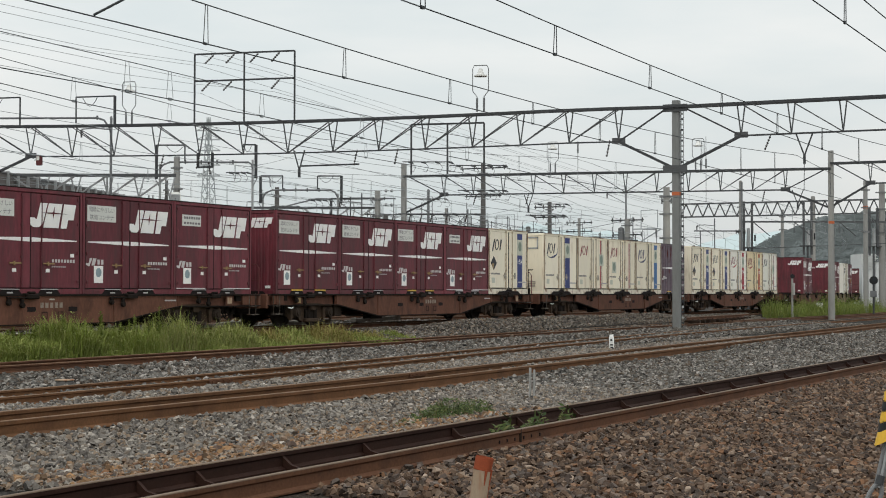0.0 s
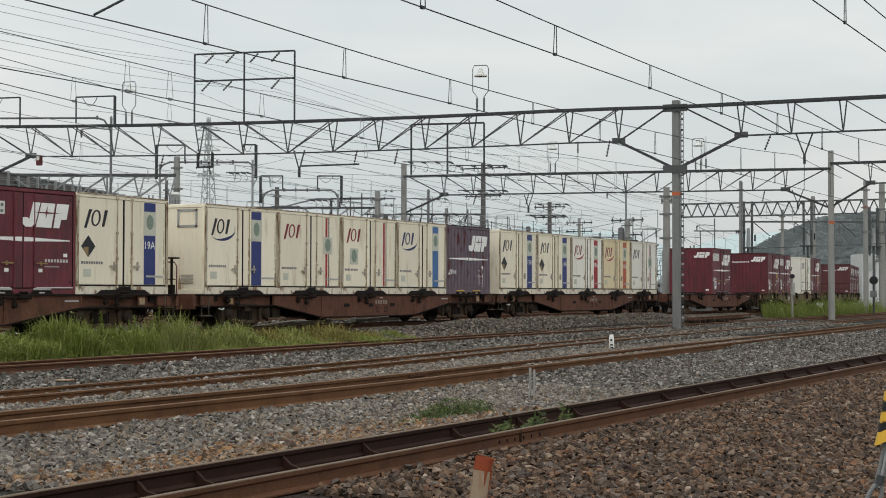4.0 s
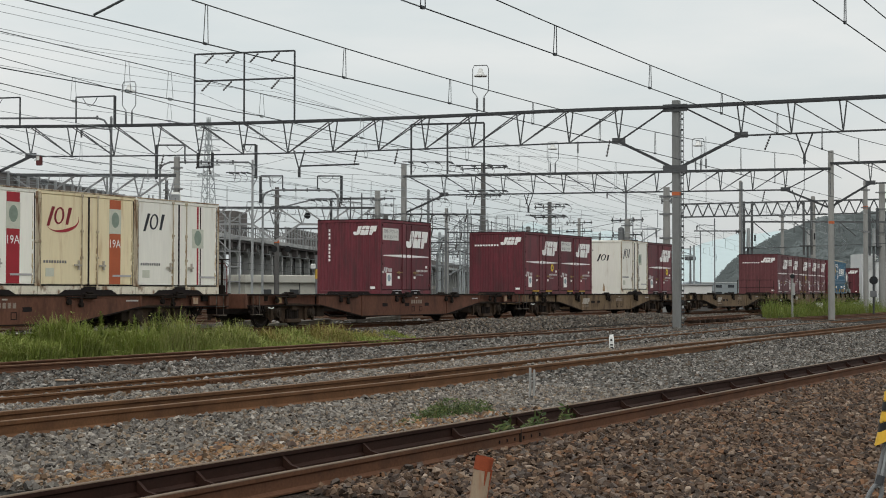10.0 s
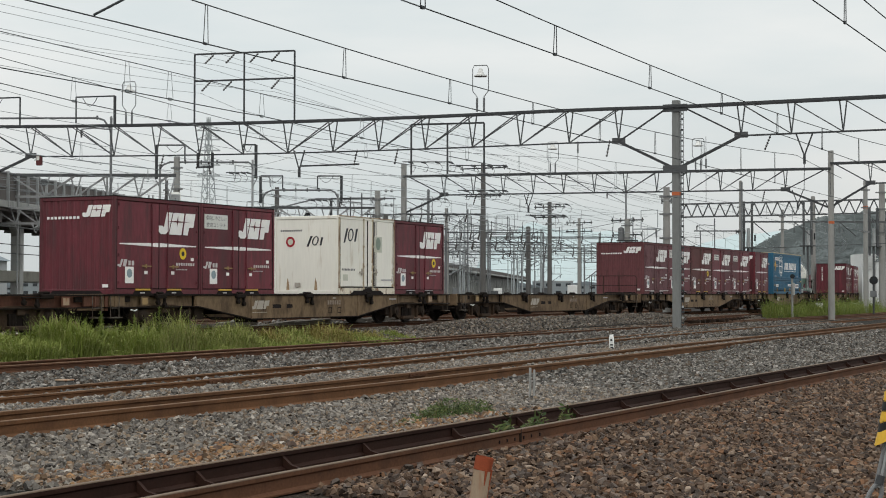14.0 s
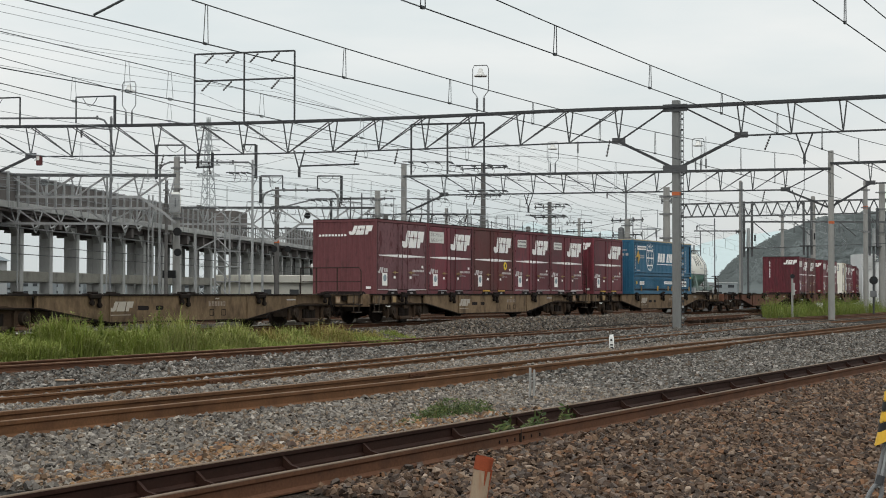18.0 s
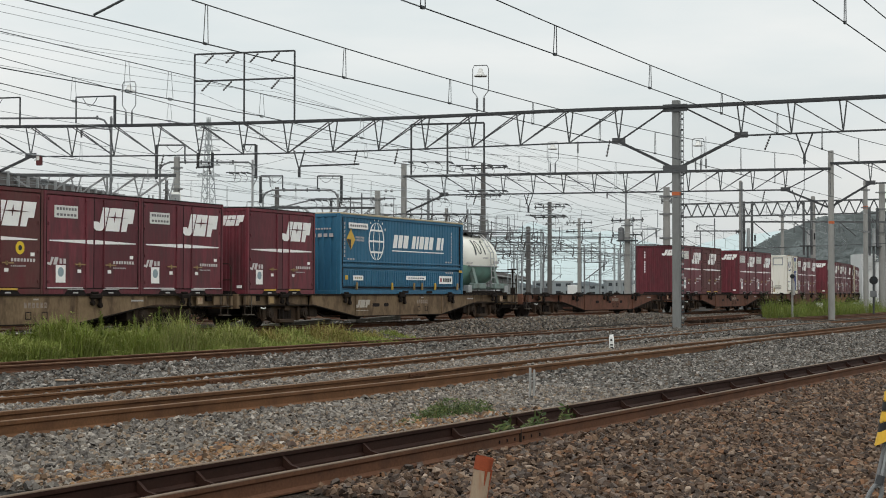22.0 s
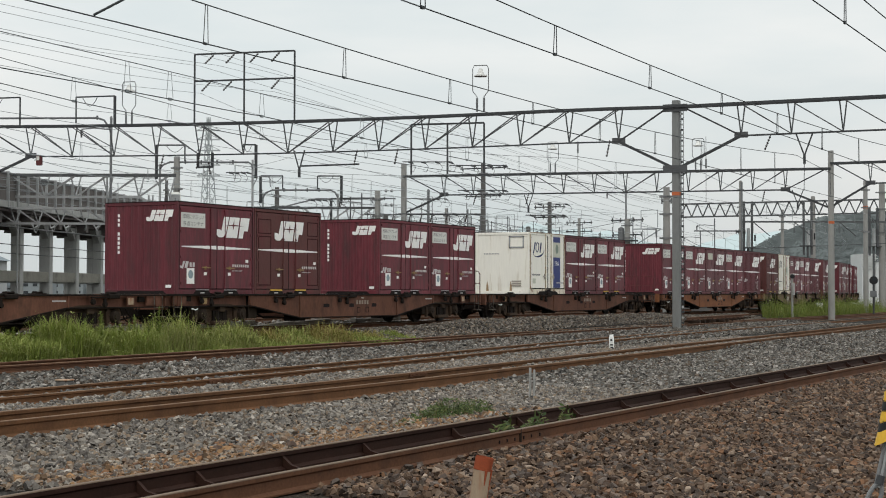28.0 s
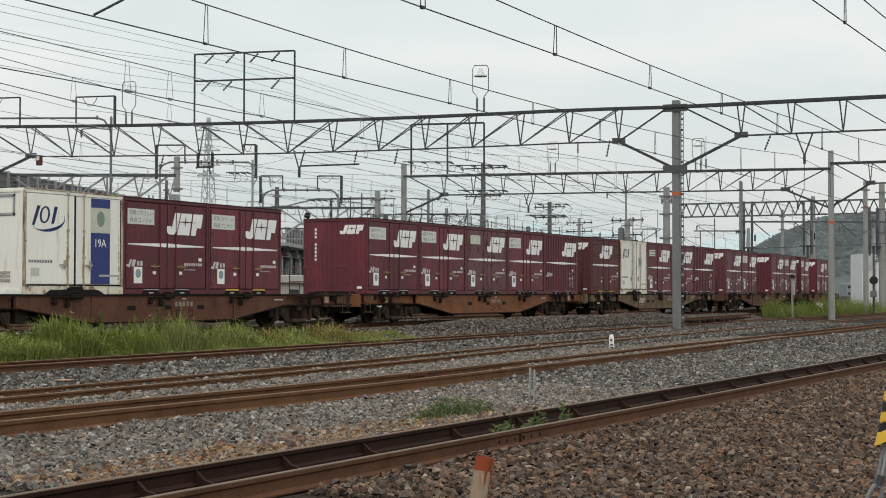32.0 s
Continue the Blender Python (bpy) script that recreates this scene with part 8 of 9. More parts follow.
def building(az, dist, w, h, depth, roof, label, floors=3, cols=6, material=None):
    t = thing("building", None, label, "building", "far buildings")
    x, y = at_view(az, dist)
    R = Matrix.Translation((x, y, 0)) @ Matrix.Rotation(HEADING - math.pi / 2, 4, "Z")
    def put(name, shape, m, label=""):
        o = part(name, shape, m, t, label)
        o.matrix_basis = R
    put("wall", Shape().box(-w / 2, w / 2, 0, depth, 0, h), material or HOUSE)
    if roof:
        put("roof", Shape().prism([(-w / 2 - 0.4, h), (w / 2 + 0.4, h), (0, h + roof)], -0.4, depth + 0.4), HOUSE_ROOF)
    else:
        put("parapet", Shape().box(-w / 2 - 0.15, w / 2 + 0.15, -0.15, depth + 0.15, h, h + 0.35), HOUSE)
    for i in range(floors):
        for j in range(cols):
            a, z = -w / 2 + w * (j + 0.25) / cols, h * (i + 0.35) / floors
            put("window", Shape().box(a, a + 0.5 * w / cols, -0.06, 0.02, z, z + 0.4 * h / floors), GLASS_DARK)


CLADDING = mat("white_metal_cladding", (0.60, 0.61, 0.60), 0.6, vary=0.06, scale=0.6, stain=(0.5, 0.5, 0.48), stain_at=(0.6, 0.9))


def white_works():
    """A stepped white works building with level cladding ribs."""
    x, y = at_view(0.2772, 190)
    t = thing("building", pose(x, y, 0, 0, 0, math.degrees(HEADING) - 90), "white stepped works building with ribbed cladding beyond the yard", "building", "far buildings")
    part("tall_block", Shape().box(-1.75, -0.1, 0.6, 6, 0, 6.4), CLADDING, t)
    part("low_block", Shape().box(-0.2, 1.75, 0, 6, 0, 5.4), CLADDING, t)
    for k in range(5):
        part("rib", Shape().box(-1.85, 0.1, 0.45, 0.62, 4.55 + 0.40 * k, 4.68 + 0.40 * k), CLADDING, t)
    part("roof_edge", Shape().box(-0.3, 1.85, -0.12, 6, 5.4, 5.55), STEEL_MID, t)
    part("shutter", Shape().box(0.2, 1.3, -0.05, 0.02, 0.2, 2.2), HOUSE_ROOF, t, "grey roller shutter")


white_works()
building(-0.33, 160, 10, 5.0, 12, 2.4, "pale house with a blue-grey roof behind the viaduct", 2, 3)
# Wall tone greyed to paint in the haze before the far buildings.
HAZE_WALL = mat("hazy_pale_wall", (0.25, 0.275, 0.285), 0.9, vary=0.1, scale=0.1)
rgb = random.Random(21)
for i in range(30):
    az = -0.30 + 0.60 * i / 29 + rgb.uniform(-0.008, 0.008)
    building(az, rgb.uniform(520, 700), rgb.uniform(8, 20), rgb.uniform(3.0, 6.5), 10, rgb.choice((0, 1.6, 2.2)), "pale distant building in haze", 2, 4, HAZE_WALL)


mast_tops = []


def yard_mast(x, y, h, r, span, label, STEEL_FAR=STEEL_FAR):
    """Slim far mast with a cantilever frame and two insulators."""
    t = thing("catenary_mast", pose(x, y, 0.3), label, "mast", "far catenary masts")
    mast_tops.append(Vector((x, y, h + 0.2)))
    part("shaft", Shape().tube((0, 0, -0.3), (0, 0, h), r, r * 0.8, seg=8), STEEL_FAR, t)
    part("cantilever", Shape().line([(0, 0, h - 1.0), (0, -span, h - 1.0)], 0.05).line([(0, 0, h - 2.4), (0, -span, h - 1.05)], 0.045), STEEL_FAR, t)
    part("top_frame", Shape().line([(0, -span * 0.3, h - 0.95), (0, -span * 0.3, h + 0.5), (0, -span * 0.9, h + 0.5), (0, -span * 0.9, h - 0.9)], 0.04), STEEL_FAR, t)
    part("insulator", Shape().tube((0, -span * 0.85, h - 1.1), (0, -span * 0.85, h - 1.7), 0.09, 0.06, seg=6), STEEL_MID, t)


# Far masts and beams: most use the steel with haze in its colour.
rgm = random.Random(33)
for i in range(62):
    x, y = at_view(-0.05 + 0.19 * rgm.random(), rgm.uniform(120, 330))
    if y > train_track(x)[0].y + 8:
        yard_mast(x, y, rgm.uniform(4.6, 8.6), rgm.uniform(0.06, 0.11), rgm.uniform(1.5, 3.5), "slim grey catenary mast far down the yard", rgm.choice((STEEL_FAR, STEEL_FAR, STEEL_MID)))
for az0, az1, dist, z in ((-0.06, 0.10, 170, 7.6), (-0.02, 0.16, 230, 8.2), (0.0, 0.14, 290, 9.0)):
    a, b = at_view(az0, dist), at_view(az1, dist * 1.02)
    t = thing("headspan_beam", None, "horizontal beam between far masts, paled for haze", "gantry", "overhead gantries")
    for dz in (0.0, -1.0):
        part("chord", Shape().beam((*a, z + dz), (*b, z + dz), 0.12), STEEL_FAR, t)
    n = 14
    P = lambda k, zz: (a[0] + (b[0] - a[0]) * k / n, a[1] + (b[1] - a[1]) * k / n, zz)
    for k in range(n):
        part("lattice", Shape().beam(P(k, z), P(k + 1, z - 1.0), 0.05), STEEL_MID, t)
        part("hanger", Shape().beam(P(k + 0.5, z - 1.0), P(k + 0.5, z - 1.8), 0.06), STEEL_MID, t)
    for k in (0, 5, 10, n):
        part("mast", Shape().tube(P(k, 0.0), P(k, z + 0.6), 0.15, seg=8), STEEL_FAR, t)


# slim steel masts with jumper frames among the far tracks: bearing, depth, height, radius
for az, dist, h, r in [(-0.2121, 84, 10.95, 0.07), (-0.0094, 110, 8.76, 0.1), (0.0158, 140, 8.99, 0.07), (-0.0519, 115, 8.8, 0.06), (0.1167, 140, 11.11, 0.08), (0.1732, 150, 8.65, 0.06), (0.1642, 160, 7.85, 0.06)]:
    x, y = at_view(az, dist)
    t = thing("steel_mast", pose(x, y, 0), "slim grey steel mast with a short bracket", "mast", "steel masts")
    part("shaft", Shape().tube((0, 0, -0.2), (0, 0, h), r, seg=8), STEEL_MID, t)
    part("bracket", Shape().line([(0, 0, h - 0.6), (-0.3, 0.9, h - 0.5), (-0.5, 1.6, h - 0.55)], 0.035).line([(0, 0, h - 1.5), (-0.5, 1.6, h - 0.6)], 0.03), STEEL_MID, t)
    part("insulator", Shape().tube((-0.5, 1.6, h - 0.6), (-0.5, 1.6, h - 1.0), 0.07, 0.05, seg=6), CERAMIC, t)
    part("cap", Shape().tube((0, 0, h), (0, 0, h + 0.12), r * 1.2, r * 0.6, seg=8), STEEL_MID, t)
# inverted jumper frames beside slim posts: bearings of the stout and the thin leg, depth, heights of the bar and of both feet, the post's bearing and top
for a, b, dist, zt, zl, zr, c, zp in [(-0.183, -0.1649, 92, 10.27, 8.27, 9.3, -0.1807, 9.2), (-0.1195, -0.1278, 92, 10.3, 8.34, 10.13, -0.1216, 9.44), (-0.1165, -0.1024, 100, 9.06, 7.33, 8.2, -0.115, 7.95), (-0.0649, -0.0801, 100, 9.06, 7.33, 8.2, -0.0671, 7.95), (-0.0714, -0.0591, 106, 7.98, 6.41, 6.22, -0.0663, 6.14)]:
    p, q, o = Vector((*at_view(a, dist), 0)), Vector((*at_view(b, dist), 0)), Vector((*at_view(c, dist + 0.3), 0))
    U = Vector((0, 0, 1))
    t = thing("jumper_frame", None, "dark inverted frame with a slack jumper loop beside a slim post", "bracket", "jumper frames")
    part("leg", Shape().beam(p + U * zl, p + U * zt, 0.13), STEEL, t)
    part("leg", Shape().beam(q + U * zr, q + U * zt, 0.06), STEEL, t)
    part("bar", Shape().beam(p + U * zt, q + U * zt, 0.08), STEEL, t)
    part("jumper_loop", Shape().line([p.lerp(q, 0.35 + 0.1 * i) + U * (zt - 0.06 - 0.36 * math.sin(math.pi * i / 6)) for i in range(7)], 0.016), STEEL, t)
    part("post", Shape().tube(o + U * 0.2, o + U * zp, 0.085, 0.065, seg=8), GALV, t, "slim galvanised post")
    for z in (zl + 0.15, zl + 0.8):
        part("leg_bracket", Shape().beam(p + U * z, o + U * z, 0.05), STEEL_MID, t)
    part("short_arm", Shape().line([o + U * (zl - 0.5), o + (p - q).normalized() * 0.3 + U * (zl + 0.1), o + (p - q).normalized() * 1.0 + U * (zl + 0.1), o + (p - q).normalized() * 1.05 + U * (zl - 0.5)], 0.03), STEEL_MID, t)


# curved tie pipes that run between those posts: depth, then (bearing, height)
for dist, pts in [(92, ((-0.1807, 8.87), (-0.1789, 9.1), (-0.1746, 9.27), (-0.1241, 9.27), (-0.1223, 9.14), (-0.1216, 8.87))), (100, ((-0.115, 7.62), (-0.1132, 7.98), (-0.1089, 8.16), (-0.0718, 8.16), (-0.0689, 8.02), (-0.0671, 7.69))), (84, ((-0.3047, 10.92), (-0.2831, 10.95), (-0.221, 10.98), (-0.2166, 10.86), (-0.2133, 10.43))), (110, ((-0.0663, 8.22), (-0.0519, 8.26), (-0.0303, 8.22))), (118, ((-0.1006, 8.1), (-0.0808, 8.69), (-0.0627, 8.65), (-0.0465, 8.69), (-0.0447, 8.35)))]:
    t = thing("curved_tie_pipe", None, "grey steel pipe bent down at its ends", "pipe", "tie pipes of the yard")
    part("pipe", Shape().line([(*at_view(a, dist), z) for a, z in pts], 0.055, 6), STEEL_MID, t)
    for k in range(1, 5):
        a, z = pts[2][0] + (pts[-3][0] - pts[2][0]) * k / 5, pts[2][1]
        q = Vector((*at_view(a, dist), z))
        part("clamp", Shape().tube(q - Vector((0, 0, 0.1)), q + Vector((0, 0, 0.12)), 0.05, seg=6), STEEL, t)


# level tie pipes between the far masts: bearings of both ends, depth, height
for az0, az1, dist, z in ((-0.052, 0.024, 118, 7.5), (-0.066, 0.002, 112, 6.2), (0.002, 0.064, 122, 6.3), (-0.045, 0.064, 124, 5.6), (-0.02, 0.10, 150, 5.6), (0.0, 0.09, 170, 6.8), (-0.04, 0.05, 200, 6.5), (0.03, 0.12, 140, 6.6)):
    a, b = Vector((*at_view(az0, dist), z)), Vector((*at_view(az1, dist), z))
    t = thing("tie_pipe", None, "dark steel pipe with hanging insulators between masts", "pipe", "tie pipes of the yard")
    part("pipe", Shape().tube(a, b, 0.05, seg=6), STEEL_DULL, t)
    for k in range(1, 8):
        q = a.lerp(b, (k + 0.3 * math.sin(k * 5.1 + dist)) / 8)
        part("insulator", Shape().tube(q, q + Vector((-0.1, 0.1, -0.55)), 0.05, 0.07, seg=6), CERAMIC, t)
        part("registration_arm", Shape().line([q + Vector((-0.1, 0.1, -0.55)), q + Vector((-0.1, -0.5, -0.75)), q + Vector((-0.1, -1.2, -0.95)), q + Vector((-0.1, -1.4, -1.2))], 0.026), STEEL_DULL, t)
        part("upright", Shape().tube(q, q + Vector((0, 0, 0.5 + 0.4 * (k % 3))), 0.03, seg=5), STEEL_DULL, t)
    for k in (0.0, 1.0):
        q = a.lerp(b, k)
        part("post", Shape().tube((q.x, q.y, 0.0), q, 0.07, seg=8), STEEL_MID, t)


# short level arms with strain insulators among the poles: depth, bearings of both ends, height
for dist, a, b, z in [(96, -0.026, 0.0058, 9.64), (104, -0.0285, 0.0245, 6.85), (96, 0.004, 0.0408, 9.43), (104, -0.0862, -0.0717, 7.78), (110, -0.1096, -0.0916, 7.66), (100, 0.0094, 0.0407, 8.16), (112, 0.058, 0.0797, 7.97), (118, -0.0177, 0.0022, 8.69), (100, -0.1385, -0.1241, 9.28), (98, 0.0526, 0.0779, 6.48)]:
    p, q = Vector((*at_view(a, dist), z)), Vector((*at_view(b, dist), z))
    t = thing("strain_arm", None, "thin dark arm with strain insulators and slack wire tails", "bracket", "strain arms of the yard")
    part("arm", Shape().tube(p, q, 0.034, seg=6), STEEL_DULL, t)
    for k in (0.12, 0.38, 0.66, 0.93):
        o = p.lerp(q, k)
        part("insulator", Shape().tube(o, o + Vector((0.1, -0.28, -0.10)), 0.065, 0.04, seg=8), STEEL, t)
        part("wire_tail", Shape().line([o + Vector((0.1, -0.28, -0.1)), o + Vector((0.1, -0.45, -0.35)), o + Vector((0.1, -0.30, -0.62)), o + Vector((0.1, -0.05, -0.55))], 0.016, 4), STEEL_MID, t)
# thin wires strung across that part of the yard: depth, then bearing and height of both ends
for dist, a, za, b, zb in [(100, -0.1385, 10.11, -0.0231, 8.41), (104, -0.1385, 9.62, -0.0808, 8.87), (96, -0.1277, 9.32, -0.0942, 10.29), (100, -0.1025, 10.87, -0.0231, 9.06), (100, -0.0844, 10.58, -0.0231, 9.82), (108, -0.1385, 8.76, -0.0231, 7.63), (108, -0.07, 9.27, -0.0231, 8.33), (96, -0.0339, 9.67, 0.0779, 7.59), (104, -0.0339, 9.44, 0.0779, 6.88), (104, -0.0339, 8.76, 0.0418, 7.93), (110, 0.0274, 7.07, 0.0779, 8.77), (110, 0.0346, 8.22, 0.0779, 7.18), (110, 0.0346, 6.11, 0.0778, 6.39), (92, -0.2107, 9.93, -0.1746, 9.44), (94, -0.2107, 9.54, -0.1313, 8.42), (96, -0.2107, 9.18, -0.1385, 7.62), (98, -0.2034, 8.28, -0.1312, 7.5), (92, -0.1638, 10.13, -0.1133, 8.87), (104, -0.1638, 9.81, -0.1096, 8.31), (104, -0.1565, 8.69, -0.0808, 7.93), (110, -0.0231, 8.69, 0.0274, 7.66), (110, -0.0339, 7.42, -0.0086, 6.51), (112, 0.0779, 8.34, 0.1247, 6.6), (112, 0.0779, 7.53, 0.1427, 6.24), (112, 0.0815, 9.15, 0.1427, 7.53), (84, -0.2686, 10.52, -0.2107, 9.4), (84, -0.283, 10.13, -0.2179, 8.7), (86, -0.2829, 9.58, -0.2251, 8.4), (88, -0.2612, 9.03, -0.1746, 8.4)]:
    wire("cross_wire", [(*at_view(a, dist), za), (*at_view(b, dist + 3), zb)], 0.013, WIRE_PALE, "thin cross wire between far masts", 0.12)
t = thing("wire_spacers", None, "four pale grey ball insulators on a wire", "insulator")
for a, z in [(-0.0364, 8.0), (-0.0328, 8.0), (-0.0364, 7.11), (-0.0328, 7.11)]:
    q = Vector((*at_view(a, 98), z))
    part("ball", Shape().tube(q - Vector((0, 0, 0.10)), q, 0.05, 0.12, seg=8).tube(q, q + Vector((0, 0, 0.10)), 0.12, 0.05, seg=8), GALV, t)
part("spacer_wire", Shape().tube((*at_view(-0.055, 98), 8.00), (*at_view(-0.0250, 98), 8.00), 0.015, seg=4).tube((*at_view(-0.055, 98), 7.11), (*at_view(-0.0250, 98), 7.11), 0.015, seg=4), STEEL_MID, t)


def tensioner(az, dist, zt, z0, z1):
    """A weight tensioner for the overhead wires: twin guide posts, grey drum and black pulley."""
    x, y = at_view(az, dist)
    t = thing("wire_tensioner", pose(x, y, 0, 0, 0, math.degrees(HEADING)), "grey wire tensioner hung between two steel posts", "tensioner", "wire tensioners")
    for e in (-0.32, 0.32):
        part("guide_post", Shape().box(-0.08, 0.08, e - 0.08, e + 0.08, z0 - 0.8, zt), STEEL_DULL, t)
    part("drum", Shape().tube((-0.15, 0, z0), (-0.15, 0, z1), 0.17, 0.13, seg=12), GALV, t, "pale grey drum", True)
    part("pulley", Shape().box(-0.05, 0.05, -0.62, -0.50, z0 + 0.45, z0 + 0.98, 0.03), BLACK, t, "black pulley")
    part("foot_plate", Shape().box(-0.3, 0.3, -0.6, 0.6, z0 - 0.1, z0 - 0.02), STEEL_DULL, t)
    part("stem", Shape().tube((0, 0, 0), (0, 0, z0 - 0.1), 0.09, seg=8), STEEL_DULL, t)


tensioner(0.1945, 128, 9.1, 5.4, 6.9)
tensioner(0.2325, 128, 9.1, 5.55, 6.8)
tensioner(0.2745, 128, 8.6, 5.5, 6.9)


def cross_span():
    """A plain beam with sloping struts under the lattice gantry of the curve."""
    t = thing("cross_span", None, "dark steel cross span with sloping struts", "gantry", "overhead gantries")
    a, b = Vector((*at_view(0.1905, 127), 7.4)), Vector((*at_view(0.31, 127), 7.4))
    part("span_beam", Shape().beam(a, b, 0.10, 0.14), STEEL_DULL, t)
    for k in (0.06, 0.28, 0.52, 0.76):
        q = a.lerp(b, k)
        part("strut", Shape().beam(q, q + (b - a) * 0.09 + Vector((0, 0, -1.15)), 0.07), STEEL_DULL, t)
        part("hanger", Shape().beam(q, q + Vector((0, 0, -0.9)), 0.06), STEEL_DULL, t)
    part("lower_wire", Shape().tube(a + Vector((0, 0, -2.2)), b + Vector((0, 0, -1.6)), 0.025, seg=5), STEEL, t)
    c, e = Vector((*at_view(0.160, 127), 6.65)), Vector((*at_view(0.1905, 127), 6.65))
    part("cantilever", Shape().tube(c, e, 0.05, seg=6), STEEL_DULL, t)
    part("post", Shape().box(a.x - 0.07, a.x + 0.07, a.y - 0.07, a.y + 0.07, 0, 10.6), STEEL_MID, t)


cross_span()


def far_antenna():
    x, y = at_view(0.1577, 240)
    t = thing("antenna_mast", pose(x, y, 0), "slim distant mast with a dark cluster on top", "mast")
    part("shaft", Shape().tube((0, 0, 0), (0, 0, 8.8), 0.22, 0.12, seg=8), STEEL_MID, t)
    part("cluster", Shape().box(-0.7, 0.7, -0.7, 0.7, 6.6, 7.2, 0.1), STEEL_DULL, t)


far_antenna()


def white_shed():
    x, y = at_view(0.157, 112)
    t = thing("shed", pose(x, y, 0, 0, 0, math.degrees(HEADING) - 90), "low white trackside shed with a flat roof", "shed")
    part("wall", Shape().box(-0.6, 1.6, 0, 1.6, 1.15, 2.15), WHITE, t)
    part("plinth", Shape().box(-0.65, 1.65, -0.05, 1.65, 0.0, 1.15), CONCRETE_DARK, t, "dark concrete plinth")
    part("roof_slab", Shape().box(-0.7, 1.7, -0.1, 1.7, 2.15, 2.28, 0.03), GALV, t)


white_shed()


def yard_cabinets():
    """Grey and white relay cabinets standing low among the far tracks."""
    rg = random.Random(8)
    for k in range(26):
        x, y = at_view(rg.uniform(-0.04, 0.17), rg.uniform(118, 210))
        if y < train_track(x)[0].y + 5:
            continue
        w, h = rg.uniform(0.5, 1.4), rg.uniform(1.0, 2.3)
        m, lab = rg.choice(((STEEL_MID, "grey relay cabinet among the far tracks"), (WHITE, "white relay cabinet among the far tracks"), (STEEL_DULL, "dark relay cabinet among the far tracks")))
        t = thing("relay_cabinet", pose(x, y, 0.3, 0, 0, math.degrees(HEADING) - 90), lab, "cabinet", "relay cabinets")
        part("cabinet_body", Shape().box(-w / 2, w / 2, 0, 0.6, 0.0, h, 0.03), m, t)
        part("cabinet_door", Shape().box(-w * 0.42, w * 0.42, -0.03, 0.01, 0.12, h - 0.12, 0.01), m, t)


yard_cabinets()


# thin cross wires strung over the far tracks
rgw = random.Random(77)
for k, a in enumerate(mast_tops):
    near = sorted(mast_tops, key=lambda q: (q - a).length)
    for b in near[2:4]:
        wire("cross_wire", [a, b], rgw.uniform(0.012, 0.022), rgw.choice((WIRE, WIRE_PALE, STEEL_MID)), "thin cross wire between far masts", rgw.uniform(0.1, 0.5))


# ---- grass and weeds ----
def grass(name, x0, x1, y0, y1, count, h, material, label, seed, edge=None, leafy=0.14):
    """Tufts of bent blades with leafy stalks between them."""
    rg = random.Random(seed)
    s = Shape()
    made = 0
    while made < count:
        cx, cy = rg.uniform(x0, x1), rg.uniform(y0, y1)
        if edge and cx < edge + 3.76 * (cy - 24.2):
            continue
        dens = 0.5 + 1.3 * noise.noise((cx * 0.55, cy * 0.9, seed))
        if rg.random() > 0.25 + dens:
            continue
        tuft = h * (0.35 + 1.0 * max(0.0, 0.5 + 1.1 * noise.noise((cx * 0.75, cy * 0.6, seed + 9.0)))) * rg.uniform(0.6, 1.25)
        z = ground_z(cx, cy) - 0.02
        if rg.random() < leafy:
            ax, ay = rg.gauss(0, 0.25), rg.gauss(0, 0.25)
            for _ in range(12):
                q = rg.uniform(0.12, 1.05)
                p = Vector((cx + ax * tuft * q + rg.gauss(0, 0.10 * tuft), cy + ay * tuft * q + rg.gauss(0, 0.10 * tuft), z + tuft * q))
                k = rg.uniform(0.02, 0.05) * (0.7 + 0.5 * h)
                d = Vector((rg.gauss(0, 1), rg.gauss(0, 1), rg.gauss(0.7, 0.5))).normalized()
                e = d.orthogonal()
                s.add([p, p + d * k + e * k * 0.28, p + d * 2.1 * k, p + d * k - e * k * 0.28], [(0, 1, 2, 3)])
                made += 1
        else:
            for _ in range(9):
                x, y = cx + rg.gauss(0, 0.07), cy + rg.gauss(0, 0.07)
                a = rg.uniform(0, 2 * math.pi)
                L, lean, w = tuft * rg.uniform(0.5, 1.15), rg.uniform(0.15, 1.0), rg.uniform(0.0045, 0.012)
                dx, dy = math.cos(a), math.sin(a)
                px, py = -dy * w, dx * w
                m = (x + dx * lean * L * 0.35, y + dy * lean * L * 0.35, z + L * 0.62)
                e = (x + dx * lean * L, y + dy * lean * L, z + L * (1 - 0.5 * lean * lean))
                s.add([(x - px, y - py, z), (x + px, y + py, z), (m[0] + px * 0.8, m[1] + py * 0.8, m[2]), (m[0] - px * 0.8, m[1] - py * 0.8, m[2]), e], [(0, 1, 2, 3), (3, 2, 4)])
                made += 1
    me = bpy.data.meshes.new(name)
    me.from_pydata(s.v, [], s.f)
    me.materials.append(material)
    return tagged(new(name, me), label, "grass", kind="stuff")


